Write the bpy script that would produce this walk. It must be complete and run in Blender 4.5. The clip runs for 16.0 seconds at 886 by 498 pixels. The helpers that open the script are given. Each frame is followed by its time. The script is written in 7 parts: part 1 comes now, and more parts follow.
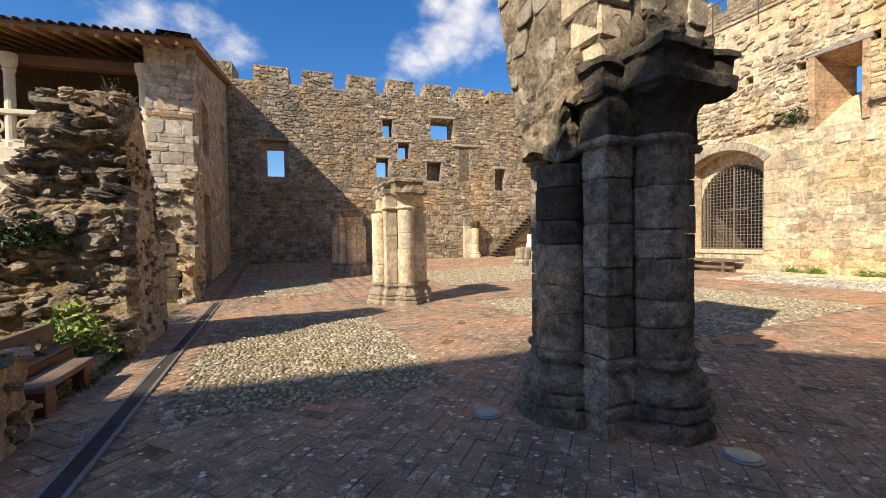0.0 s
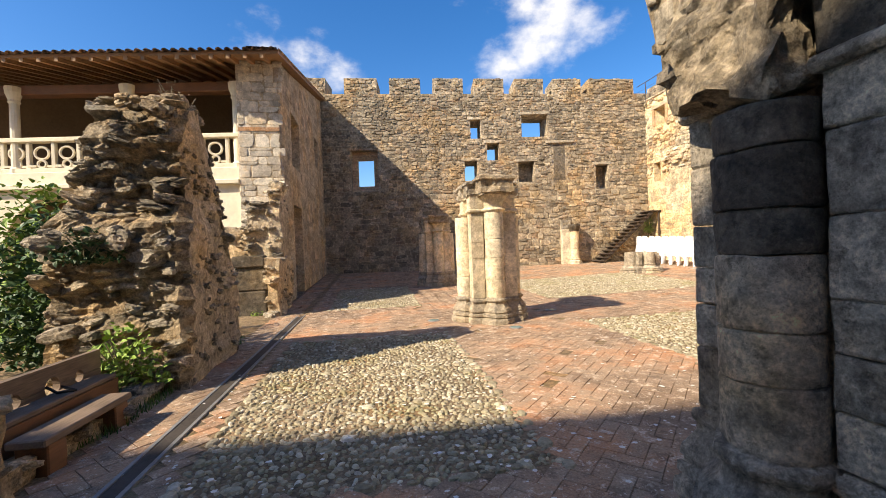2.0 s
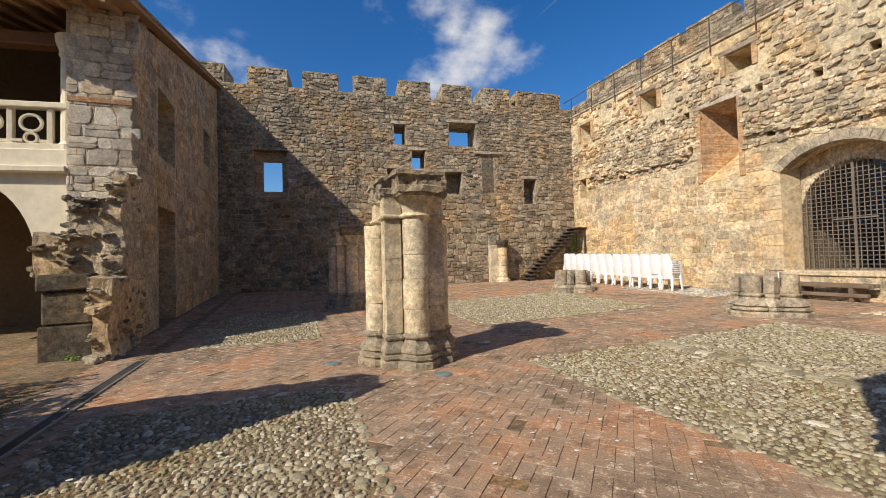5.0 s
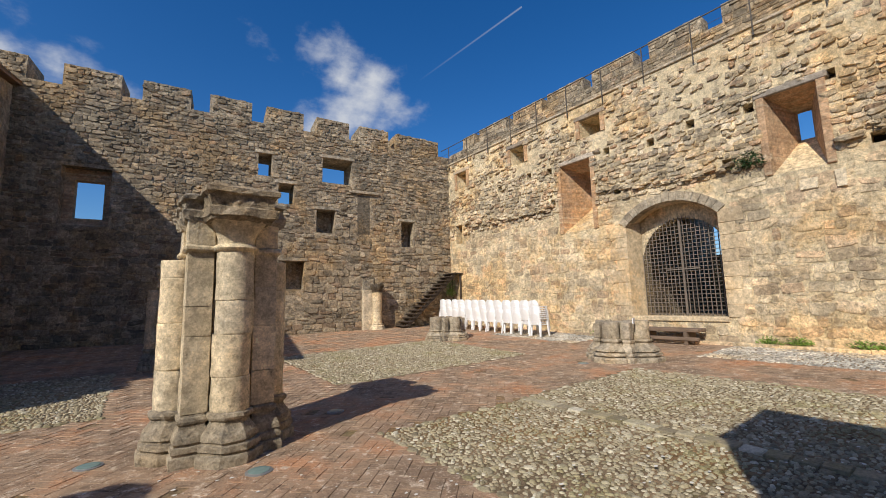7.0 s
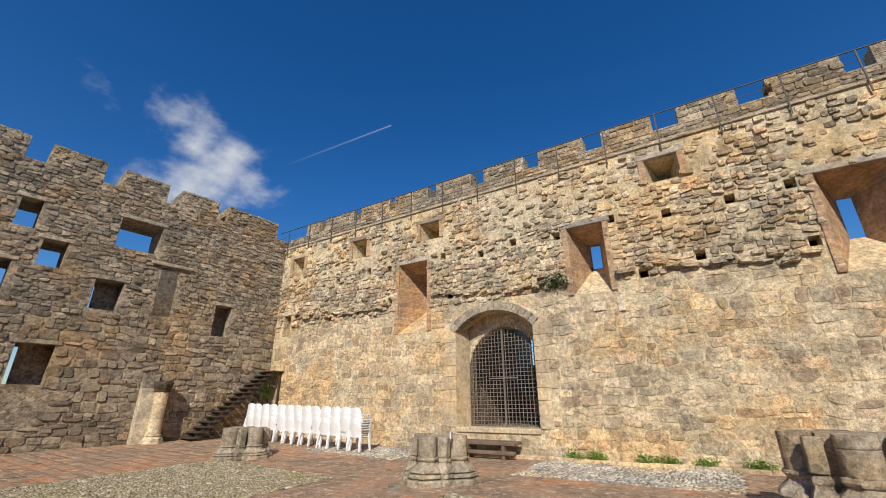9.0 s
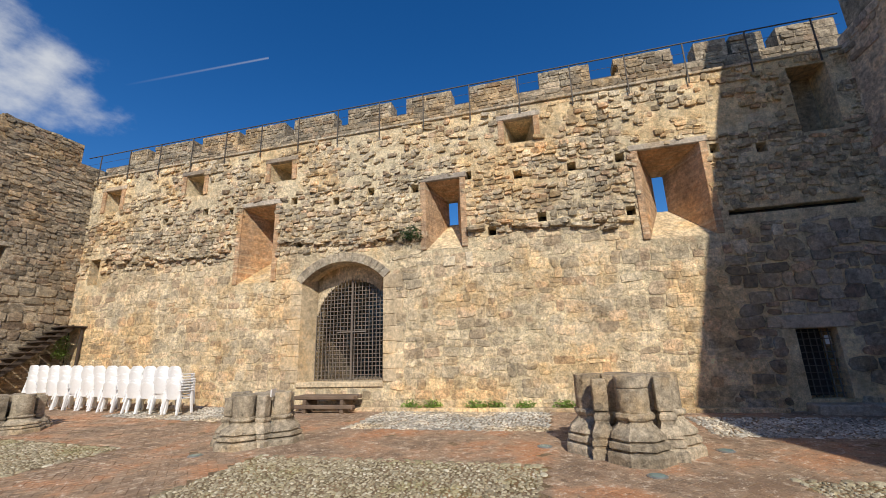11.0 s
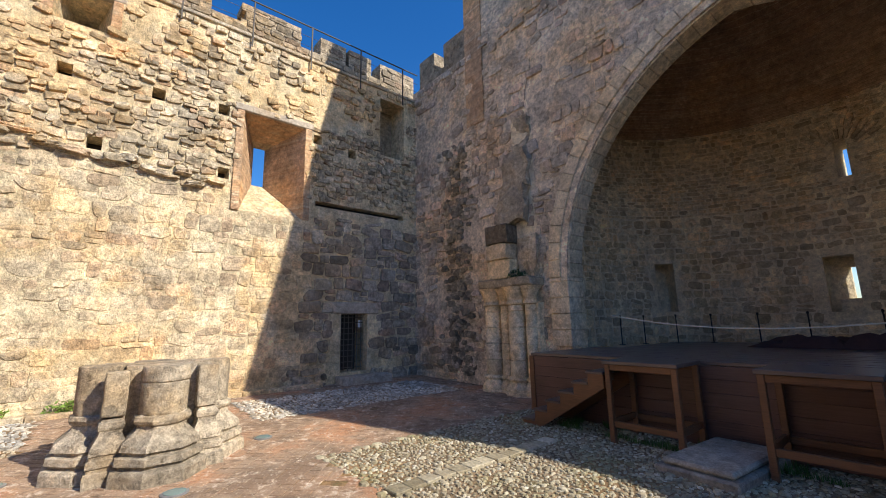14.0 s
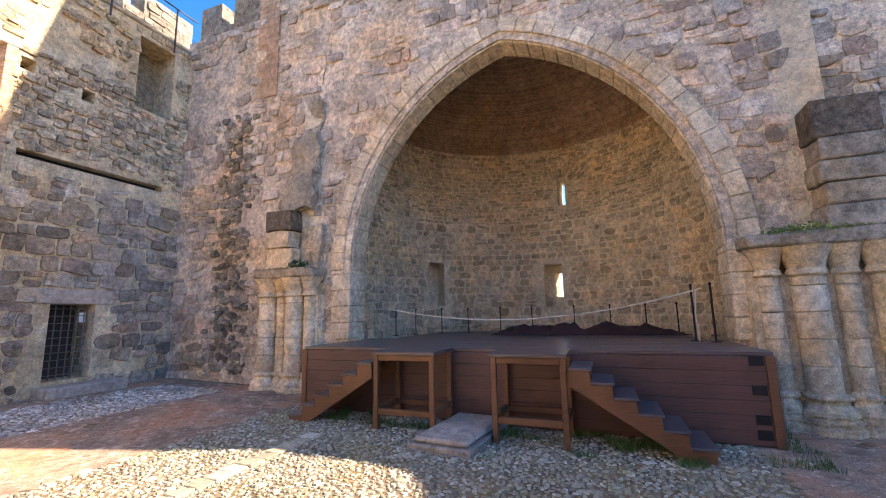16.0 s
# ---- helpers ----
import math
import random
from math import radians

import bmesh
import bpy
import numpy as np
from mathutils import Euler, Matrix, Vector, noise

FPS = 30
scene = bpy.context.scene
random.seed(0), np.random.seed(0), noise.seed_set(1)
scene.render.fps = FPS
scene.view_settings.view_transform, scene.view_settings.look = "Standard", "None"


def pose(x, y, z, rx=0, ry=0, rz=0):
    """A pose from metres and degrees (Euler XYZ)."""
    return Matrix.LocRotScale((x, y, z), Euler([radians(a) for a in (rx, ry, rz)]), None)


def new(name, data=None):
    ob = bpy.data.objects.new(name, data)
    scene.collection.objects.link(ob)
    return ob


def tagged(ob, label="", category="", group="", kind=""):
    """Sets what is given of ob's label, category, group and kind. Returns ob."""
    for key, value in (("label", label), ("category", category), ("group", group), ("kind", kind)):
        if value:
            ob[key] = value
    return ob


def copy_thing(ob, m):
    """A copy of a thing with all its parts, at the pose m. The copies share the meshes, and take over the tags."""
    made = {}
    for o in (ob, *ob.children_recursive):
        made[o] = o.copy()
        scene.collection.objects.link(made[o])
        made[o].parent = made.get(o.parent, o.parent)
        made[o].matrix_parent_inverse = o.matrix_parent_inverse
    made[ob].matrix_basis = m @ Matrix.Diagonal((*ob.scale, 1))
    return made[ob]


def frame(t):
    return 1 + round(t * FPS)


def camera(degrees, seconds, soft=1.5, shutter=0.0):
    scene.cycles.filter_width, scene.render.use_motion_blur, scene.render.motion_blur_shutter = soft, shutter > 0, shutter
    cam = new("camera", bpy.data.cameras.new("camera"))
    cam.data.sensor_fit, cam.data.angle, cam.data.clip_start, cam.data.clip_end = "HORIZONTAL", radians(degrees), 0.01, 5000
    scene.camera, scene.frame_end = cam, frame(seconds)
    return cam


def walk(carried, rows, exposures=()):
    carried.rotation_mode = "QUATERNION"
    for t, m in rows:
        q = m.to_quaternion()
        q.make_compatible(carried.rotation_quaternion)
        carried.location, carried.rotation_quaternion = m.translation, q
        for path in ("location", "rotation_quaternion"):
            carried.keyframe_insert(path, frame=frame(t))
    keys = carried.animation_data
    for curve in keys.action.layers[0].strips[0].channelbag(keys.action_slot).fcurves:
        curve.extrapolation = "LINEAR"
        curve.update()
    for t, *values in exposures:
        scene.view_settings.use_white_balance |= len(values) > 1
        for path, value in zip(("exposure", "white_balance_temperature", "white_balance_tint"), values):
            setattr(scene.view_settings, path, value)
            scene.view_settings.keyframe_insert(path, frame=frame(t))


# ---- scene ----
cam = camera(94.5, 16.0, soft=0.9)
METRES, EYE, TILT, LEAN, TURN = 8.2, 1.5, 0.0, 0.0, -22.9
EXPOSURES = [(0.0, 0.64, 7050, 12), (0.7, 0.76, 7200, 12), (1.5, 1.02, 7450, 12), (3.0, 0.76, 7350, 11), (5.5, 0.12, 6650, 10), (9.0, -0.02, 6400, 10), (12.0, 0.04, 6350, 10), (13.0, 0.24, 6150, 10), (14.0, 0.64, 6400, 11), (14.5, 0.98, 6900, 15), (15.0, 1.2, 7200, 19), (16.0, 2.08, 6850, 18)]
ROWS = [
    (0.0, 0.0, 0.0, 0.0, -0.02, -1.38, 0.84),
    (0.5, 0.0085, 0.0368, 0.0032, 3.2, -0.93, 1.03),
    (1.0, 0.0062, 0.0764, 0.001, 6.99, -0.68, 1.36),
    (1.5, -0.0014, 0.119, 0.0039, 10.46, -0.44, 1.77),
    (2.0, -0.0029, 0.1632, 0.0034, 12.98, -0.2, 2.18),
    (2.5, -0.0073, 0.2029, 0.0029, 13.95, 0.07, 2.35),
    (3.0, -0.016, 0.2449, 0.0059, 13.17, 0.34, 2.27),
    (5.5, -0.0103, 0.4497, 0.0078, -1.2, 2.04, 1.56),
    (6.0, 0.0036, 0.4897, 0.0045, -5.28, 2.68, 1.64),
    (6.5, 0.0188, 0.525, 0.0074, -9.44, 4.37, 1.65),
    (7.0, 0.038, 0.5456, 0.0096, -13.7, 7.41, 1.48),
    (7.5, 0.0663, 0.5635, 0.0153, -17.96, 11.46, 1.09),
    (8.0, 0.0913, 0.5841, 0.0189, -22.82, 15.56, 0.54),
    (8.5, 0.1185, 0.604, 0.0233, -28.71, 18.81, 0.22),
    (9.0, 0.1459, 0.6109, 0.024, -35.07, 20.56, 0.37),
    (11.5, 0.3146, 0.6169, 0.0188, -58.44, 12.25, 1.75),
    (12.0, 0.3479, 0.6298, 0.0182, -67.26, 10.92, 1.64),
    (12.5, 0.3746, 0.6362, 0.0153, -77.33, 10.24, 1.42),
    (13.0, 0.4015, 0.6327, 0.0168, -87.8, 10.02, 1.24),
    (13.5, 0.4173, 0.6307, 0.0181, -97.86, 10.18, 1.12),
    (14.0, 0.4218, 0.6294, 0.0205, -107.16, 10.35, 1.15),
    (14.5, 0.4222, 0.6233, 0.0204, -115.37, 10.23, 1.24),
    (15.0, 0.4235, 0.6164, 0.0194, -122.69, 9.8, 1.29),
    (15.5, 0.4236, 0.6112, 0.0192, -129.5, 9.21, 1.23),
    (16.0, 0.4218, 0.6051, 0.0194, -135.91, 8.79, 1.21),
]
walk(cam, [(t, pose(0, 0, EYE, TILT, LEAN, TURN) @ pose(METRES * x, METRES * y, METRES * z, 90 + pitch, roll, yaw)) for t, x, y, z, yaw, pitch, roll in ROWS], EXPOSURES)

# ---- world, sun ----
SUN_AZ, SUN_EL = 24.0, 39.0          # light travels towards +x turned by SUN_AZ to +y
world = bpy.data.worlds.new("world")
scene.world = world
world.use_nodes = True


def build_world():
    nt = world.node_tree
    nt.nodes.clear()
    N = nt.nodes.new
    out = N("ShaderNodeOutputWorld")
    bg = N("ShaderNodeBackground")
    bg.inputs["Strength"].default_value = 0.13
    sky = N("ShaderNodeTexSky")
    sky.sky_type = "NISHITA"
    sky.sun_disc = False
    sky.sun_elevation = radians(SUN_EL)
    sky.sun_rotation = radians(270 - SUN_AZ)
    sky.air_density, sky.dust_density, sky.ozone_density = 1.0, 0.7, 4.0
    co = N("ShaderNodeTexCoord")
    mapping = N("ShaderNodeMapping")
    mapping.inputs["Scale"].default_value = (1, 1, 1.5)
    nt.links.new(co.outputs["Generated"], mapping.inputs[0])
    no = N("ShaderNodeTexNoise")
    no.inputs["Scale"].default_value = 8.0
    no.inputs["Detail"].default_value = 9.0
    no.inputs["Roughness"].default_value = 0.58
    nt.links.new(mapping.outputs[0], no.inputs["Vector"])
    nt.links.new(bg.outputs[0], out.inputs[0])

    def math_(op, a, b=None, c=None):
        n = N("ShaderNodeMath")
        n.operation = op
        for i, v in enumerate((a, b, c)):
            if v is None:
                continue
            if isinstance(v, (int, float)):
                n.inputs[i].default_value = v
            else:
                nt.links.new(v, n.inputs[i])
        return n.outputs[0]

    # clouds: soft blobs about a few bearings, broken up by noise
    total = None
    for d, size, gain in CLOUDS:
        dv = Vector(d).normalized()
        dn = N("ShaderNodeVectorMath")
        dn.operation = "DISTANCE"
        nt.links.new(co.outputs["Generated"], dn.inputs[0])
        dn.inputs[1].default_value = dv
        blob = math_("MULTIPLY_ADD", dn.outputs["Value"], -gain / size, gain)
        total = blob if total is None else math_("MAXIMUM", total, blob)
    dens = math_("ADD", total, math_("MULTIPLY_ADD", no.outputs["Fac"], 3.6, -2.0))
    ramp = N("ShaderNodeMapRange")
    ramp.interpolation_type = "SMOOTHSTEP"
    nt.links.new(dens, ramp.inputs[0])
    ramp.inputs[1].default_value, ramp.inputs[2].default_value = -0.2, 1.4
    # contrail: thin streak in the plane of two bearings
    a, b = Vector(TRAIL[0]).normalized(), Vector(TRAIL[1]).normalized()
    nn = a.cross(b).normalized()
    mid = (a + b).normalized()
    dt = N("ShaderNodeVectorMath")
    dt.operation = "DOT_PRODUCT"
    nt.links.new(co.outputs["Generated"], dt.inputs[0])
    dt.inputs[1].default_value = nn
    off = math_("ABSOLUTE", dt.outputs["Value"])
    along = N("ShaderNodeVectorMath")
    along.operation = "DOT_PRODUCT"
    nt.links.new(co.outputs["Generated"], along.inputs[0])
    along.inputs[1].default_value = (b - a).normalized()
    la, lb = a.dot((b - a).normalized()), b.dot((b - a).normalized())
    r1 = N("ShaderNodeMapRange")
    nt.links.new(along.outputs["Value"], r1.inputs[0])
    r1.inputs[1].default_value, r1.inputs[2].default_value = la, lb
    cut = math_("LESS_THAN", along.outputs["Value"], lb)
    side = N("ShaderNodeVectorMath")
    side.operation = "DOT_PRODUCT"
    nt.links.new(co.outputs["Generated"], side.inputs[0])
    side.inputs[1].default_value = mid
    front = math_("GREATER_THAN", side.outputs["Value"], 0.5)
    thin = N("ShaderNodeMapRange")
    nt.links.new(off, thin.inputs[0])
    thin.inputs[1].default_value, thin.inputs[2].default_value = 0.0026, 0.0
    trail = math_("MULTIPLY", math_("MULTIPLY", thin.outputs[0], math_("MULTIPLY", r1.outputs[0], 0.36)), math_("MULTIPLY", cut, front))
    mask = math_("MAXIMUM", ramp.outputs[0], trail)
    mix = N("ShaderNodeMix")
    mix.data_type = "RGBA"
    nt.links.new(mask, mix.inputs["Factor"])
    hs = N("ShaderNodeHueSaturation")
    hs.inputs["Saturation"].default_value = 1.33
    hs.inputs["Hue"].default_value = 0.507
    hs.inputs["Value"].default_value = 0.9
    nt.links.new(sky.outputs[0], hs.inputs["Color"])
    nt.links.new(hs.outputs[0], mix.inputs["A"])
    mix.inputs["B"].default_value = (4.9, 5.05, 5.3, 1)
    nt.links.new(mix.outputs["Result"], bg.inputs["Color"])


CLOUDS = [((0.29, 0.795, 0.53), 0.06, 0.8), ((0.335, 0.80, 0.50), 0.075, 0.95), ((0.39, 0.79, 0.468), 0.09, 1.1), ((0.445, 0.776, 0.445), 0.075, 1.0), ((0.30, 0.865, 0.40), 0.075, 0.9), ((0.345, 0.835, 0.43), 0.08, 1.0),
          ((-0.19, 0.888, 0.415), 0.075, 0.95), ((-0.13, 0.90, 0.405), 0.07, 1.0), ((-0.05, 0.922, 0.38), 0.06, 0.95), ((0.183, 0.83, 0.528), 0.022, 0.3)]
TRAIL = ((0.483, 0.721, 0.496), (0.607, 0.517, 0.603))
build_world()

sun_data = bpy.data.lights.new("sun", "SUN")
sun_data.energy, sun_data.angle, sun_data.color = 4.25, radians(0.55), (1.0, 0.92, 0.79)
sun = new("sun", sun_data)
sd = Vector((math.cos(radians(SUN_AZ)) * math.cos(radians(SUN_EL)), math.sin(radians(SUN_AZ)) * math.cos(radians(SUN_EL)), -math.sin(radians(SUN_EL))))
sun.matrix_world = Matrix.Translation((-20, -10, 40)) @ sd.to_track_quat("-Z", "Y").to_matrix().to_4x4()
tagged(sun, "the sun, low in the afternoon", "sun", kind="structure")


# ---- materials ----
class Nodes:
    """Short hand for a node tree."""

    def __init__(self, name):
        self.m = bpy.data.materials.new(name)
        self.m.use_nodes = True
        self.t = self.m.node_tree
        self.b = self.t.nodes["Principled BSDF"]
        self.co = self.t.nodes.new("ShaderNodeTexCoord").outputs["Object"]
        self.geo = self.t.nodes.new("ShaderNodeNewGeometry")
        self.pos = self.geo.outputs["Position"]

    def set(self, n, i, v):
        if isinstance(v, bpy.types.NodeSocket):
            self.t.links.new(v, n.inputs[i])
        else:
            n.inputs[i].default_value = v

    def math(self, op, a, b=0.0, c=0.0):
        n = self.t.nodes.new("ShaderNodeMath")
        n.operation = op
        for i, v in enumerate((a, b, c)):
            self.set(n, i, v)
        return n.outputs[0]

    def noise(self, scale, detail=4.0, rough=0.55, vec=None, stretch=None):
        v = vec or self.pos
        if stretch:
            mp = self.t.nodes.new("ShaderNodeMapping")
            mp.inputs["Scale"].default_value = stretch
            self.t.links.new(v, mp.inputs[0])
            v = mp.outputs[0]
        n = self.t.nodes.new("ShaderNodeTexNoise")
        self.set(n, "Vector", v)
        self.set(n, "Scale", scale)
        self.set(n, "Detail", detail)
        self.set(n, "Roughness", rough)
        return n.outputs["Fac"]

    def voro(self, scale, feature="DISTANCE_TO_EDGE", vec=None, rand=1.0):
        n = self.t.nodes.new("ShaderNodeTexVoronoi")
        n.feature = feature
        self.set(n, "Vector", vec or self.pos)
        self.set(n, "Scale", scale)
        self.set(n, "Randomness", rand)
        return n

    def ramp(self, f, stops):
        n = self.t.nodes.new("ShaderNodeValToRGB")
        e = n.color_ramp.elements
        while len(e) < len(stops):
            e.new(0.5)
        for k, (p, c) in zip(e, stops):
            k.position, k.color = p, (*c, 1)
        self.set(n, 0, f)
        return n.outputs[0]

    def range(self, f, a, b, c=0.0, d=1.0):
        n = self.t.nodes.new("ShaderNodeMapRange")
        for i, v in enumerate((f, a, b, c, d)):
            self.set(n, i, v)
        return n.outputs[0]

    def mix(self, f, a, b, mode="MIX"):
        n = self.t.nodes.new("ShaderNodeMix")
        n.data_type, n.blend_type = "RGBA", mode
        self.set(n, "Factor", f)
        for k, v in (("A", a), ("B", b)):
            self.set(n, k, (*v, 1) if isinstance(v, tuple) else v)
        return n.outputs["Result"]

    def rnd(self):
        o = self.t.nodes.new("ShaderNodeObjectInfo").outputs["Random"]
        return self.math("FRACT", self.math("MULTIPLY_ADD", self.geo.outputs["Random Per Island"], 7.31, o))

    def done(self, col, rough=0.9, bumps=(), metal=0.0, spec=0.3):
        self.set(self.b, "Base Color", (*col, 1) if isinstance(col, tuple) else col)
        self.set(self.b, "Roughness", rough)
        self.set(self.b, "Metallic", metal)
        self.set(self.b, "Specular IOR Level", spec)
        last = None
        for h, dist, strength in bumps:
            n = self.t.nodes.new("ShaderNodeBump")
            self.set(n, "Height", h)
            self.set(n, "Distance", dist)
            self.set(n, "Strength", strength)
            if last:
                self.t.links.new(last, n.inputs["Normal"])
            last = n.outputs[0]
        if last:
            self.t.links.new(last, self.b.inputs["Normal"])
        return self.m


def weather(n, base, amt=1.0, stain=(0.09, 0.08, 0.065), pale=(0.74, 0.66, 0.52), stain_amt=0.6, pale_amt=0.4):
    """Grain, blotches, dark lichen and pale bloom over a base colour. Returns the colour and two heights."""
    a = n.noise(9.0, 9, 0.74)
    b = n.noise(42.0, 4, 0.7)
    c = n.noise(1.3, 6, 0.7)
    f = n.math("MULTIPLY", n.range(a, 0.37, 0.63, 1 - 0.52 * amt, 1 + 0.40 * amt), n.range(b, 0.34, 0.66, 1 - 0.32 * amt, 1 + 0.27 * amt))
    f = n.math("MULTIPLY", f, n.range(c, 0.36, 0.64, 1 - 0.36 * amt, 1 + 0.26 * amt))
    base = n.mix(1.0, base, f, "MULTIPLY")
    g = n.noise(0.55, 6, 0.66)
    base = n.mix(n.range(g, 0.50, 0.60, 0.0, 0.75 * amt), base, n.mix(1.0, base, (1.12, 0.93, 0.66), "MULTIPLY"))
    base = n.mix(n.range(g, 0.49, 0.38, 0.0, 0.6 * amt), base, n.mix(1.0, base, (0.84, 0.88, 0.92), "MULTIPLY"))
    d = n.noise(2.7, 10, 0.78)
    base = n.mix(n.range(d, 0.535, 0.62, 0.0, stain_amt), base, n.mix(0.8, base, stain))
    e = n.noise(4.1, 10, 0.76, stretch=(1.0, 1.0, 1.3))
    base = n.mix(n.range(e, 0.565, 0.65, 0.0, pale_amt), base, pale)
    # small pits: sunk in the height, their shade darkened into the colour
    p = n.noise(15.0, 6, 0.8)
    base = n.mix(n.range(p, 0.43, 0.34, 0.0, 0.66 * amt), base, n.mix(1.0, base, (0.30, 0.27, 0.23), "MULTIPLY"))
    return base, n.math("ADD", a, n.range(p, 0.45, 0.33, 0.0, -0.2)), b


def stone_mat(name, cols, stain=(0.09, 0.085, 0.075), stain_amt=0.5, bump=0.03, grain=0.010, rough=0.92, amt=0.9, spread=1.0, pale=(0.74, 0.66, 0.52), pale_amt=0.35):
    """Weathered stone: a colour by the stone, then weather."""
    n = Nodes(name)
    r = n.rnd()
    k = len(cols)
    base = n.ramp(r, [(i / max(1, k - 1), c) for i, c in enumerate(cols)])
    r2 = n.math("FRACT", n.math("MULTIPLY", r, 13.7))
    lo, hi = 1 - 0.40 * spread, 1 + 0.26 * spread
    base = n.mix(1.0, base, n.ramp(r2, [(0.0, (lo, lo * 0.98, lo * 0.96)), (0.5, (0.97, 0.96, 0.94)), (1.0, (hi, hi * 0.975, hi * 0.93))]), "MULTIPLY")
    base, a, b = weather(n, base, amt, stain, pale, stain_amt, pale_amt)
    return n.done(base, rough, [(a, bump * 1.6, 0.85), (b, grain * 1.2, 0.9)])


def mortar_mat(name, cols, bump=0.05, cell=2.4, edge=0.05, joint=(0.50, 0.41, 0.28), show=0.55, stain_amt=0.6, amt=1.0, pale_amt=0.4):
    """Rendered rubble: lime mortar over stones that show through here and there."""
    n = Nodes(name)
    v = n.t.nodes.new("ShaderNodeVectorMath")
    v.operation = "MULTIPLY_ADD"
    n.t.links.new(n.pos, v.inputs[0])
    v.inputs[1].default_value = (1.0, 1.0, 1.5)
    wv = n.t.nodes.new("ShaderNodeTexNoise")
    wv.inputs["Scale"].default_value = 3.4
    wv.inputs["Detail"].default_value = 7.0
    wv.inputs["Roughness"].default_value = 0.7
    n.t.links.new(n.pos, wv.inputs["Vector"])
    sc = n.t.nodes.new("ShaderNodeVectorMath")
    sc.operation = "SCALE"
    sc.inputs["Scale"].default_value = 0.55
    n.t.links.new(wv.outputs["Color"], sc.inputs[0])
    n.t.links.new(sc.outputs[0], v.inputs[2])
    ed = n.voro(cell, vec=v.outputs[0])
    idc = n.voro(cell, "F1", vec=v.outputs[0])
    sep = n.t.nodes.new("ShaderNodeSeparateColor")
    n.t.links.new(idc.outputs["Color"], sep.inputs[0])
    k = len(cols)
    base = n.ramp(sep.outputs[0], [(i / max(1, k - 1), c) for i, c in enumerate(cols)])
    big = n.noise(0.8, 7, 0.7)
    bare = n.range(big, 0.44, 0.56, 0.0, show)
    core = n.range(ed.outputs["Distance"], edge, edge * 2.6, 0.0, 1.0)
    base = n.mix(n.math("MULTIPLY", bare, core), joint, base)
    base, a, b = weather(n, base, amt, (0.10, 0.085, 0.065), (0.76, 0.67, 0.51), stain_amt, pale_amt)
    h = n.math("MULTIPLY", n.range(ed.outputs["Distance"], 0.0, 0.14, 0.0, 1.0), n.range(big, 0.42, 0.6, 0.25, 1.0))
    return n.done(base, 0.93, [(h, bump, 0.6), (a, 0.05, 0.85), (b, 0.012, 0.9)])


M = {}
M["stone_a"] = stone_mat("grey rubble stone", [(0.35, 0.285, 0.20), (0.43, 0.355, 0.25), (0.28, 0.235, 0.17), (0.49, 0.40, 0.285), (0.37, 0.265, 0.175)], stain_amt=0.5, amt=0.85)
M["wall_a"] = mortar_mat("grey rubble core", stain_amt=0.7, cols=[(0.46, 0.375, 0.26), (0.38, 0.31, 0.22), (0.52, 0.42, 0.295)], joint=(0.47, 0.38, 0.265))
M["stone_b"] = stone_mat("golden rubble stone", [(0.62, 0.49, 0.31), (0.70, 0.58, 0.40), (0.52, 0.43, 0.30), (0.74, 0.63, 0.46), (0.58, 0.39, 0.24)], stain_amt=0.6, amt=0.95)
M["stone_bl"] = stone_mat("flush tan stone", [(0.72, 0.57, 0.37), (0.62, 0.52, 0.37), (0.77, 0.63, 0.42), (0.68, 0.50, 0.33), (0.64, 0.53, 0.37), (0.78, 0.65, 0.45)], stain_amt=0.34, amt=0.85, spread=0.8, pale=(0.80, 0.68, 0.48), pale_amt=0.45)
M["stone_d"] = stone_mat("bare grey corner rubble", [(0.42, 0.36, 0.29), (0.50, 0.43, 0.345), (0.35, 0.305, 0.25), (0.56, 0.49, 0.40), (0.46, 0.33, 0.25)], stain_amt=0.45, amt=0.9)
M["wall_b"] = mortar_mat("golden rendered rubble", [(0.68, 0.53, 0.32), (0.57, 0.46, 0.31), (0.76, 0.61, 0.39), (0.60, 0.42, 0.26)], joint=(0.78, 0.645, 0.42), show=0.75, amt=0.65, stain_amt=0.35)
M["stone_c"] = stone_mat("pale pointed stone", [(0.66, 0.55, 0.42), (0.74, 0.64, 0.51), (0.58, 0.47, 0.36), (0.80, 0.70, 0.56), (0.72, 0.53, 0.40)], stain_amt=0.36, amt=0.8, spread=0.95, pale_amt=0.4)
M["apse_stone"] = stone_mat("olive tan apse rubble", [(0.70, 0.57, 0.37), (0.76, 0.63, 0.43), (0.62, 0.51, 0.34), (0.74, 0.57, 0.36)], stain_amt=0.25, amt=0.65, spread=0.9)
M["apse_wall"] = mortar_mat("pale lime bedding", [(0.74, 0.61, 0.41), (0.68, 0.55, 0.37)], joint=(0.82, 0.70, 0.49), amt=0.5, stain_amt=0.15)
M["wall_c"] = mortar_mat("pink lime render over rubble", [(0.64, 0.52, 0.38), (0.54, 0.43, 0.32), (0.72, 0.60, 0.46), (0.62, 0.44, 0.32)], joint=(0.86, 0.71, 0.52), show=0.7, amt=0.8, stain_amt=0.42)
M["ashlar"] = stone_mat("pale dressed limestone", [(0.74, 0.61, 0.41), (0.78, 0.67, 0.49), (0.68, 0.56, 0.38)], stain=(0.22, 0.18, 0.13), stain_amt=0.45, bump=0.012, grain=0.007, amt=0.7, spread=0.3)
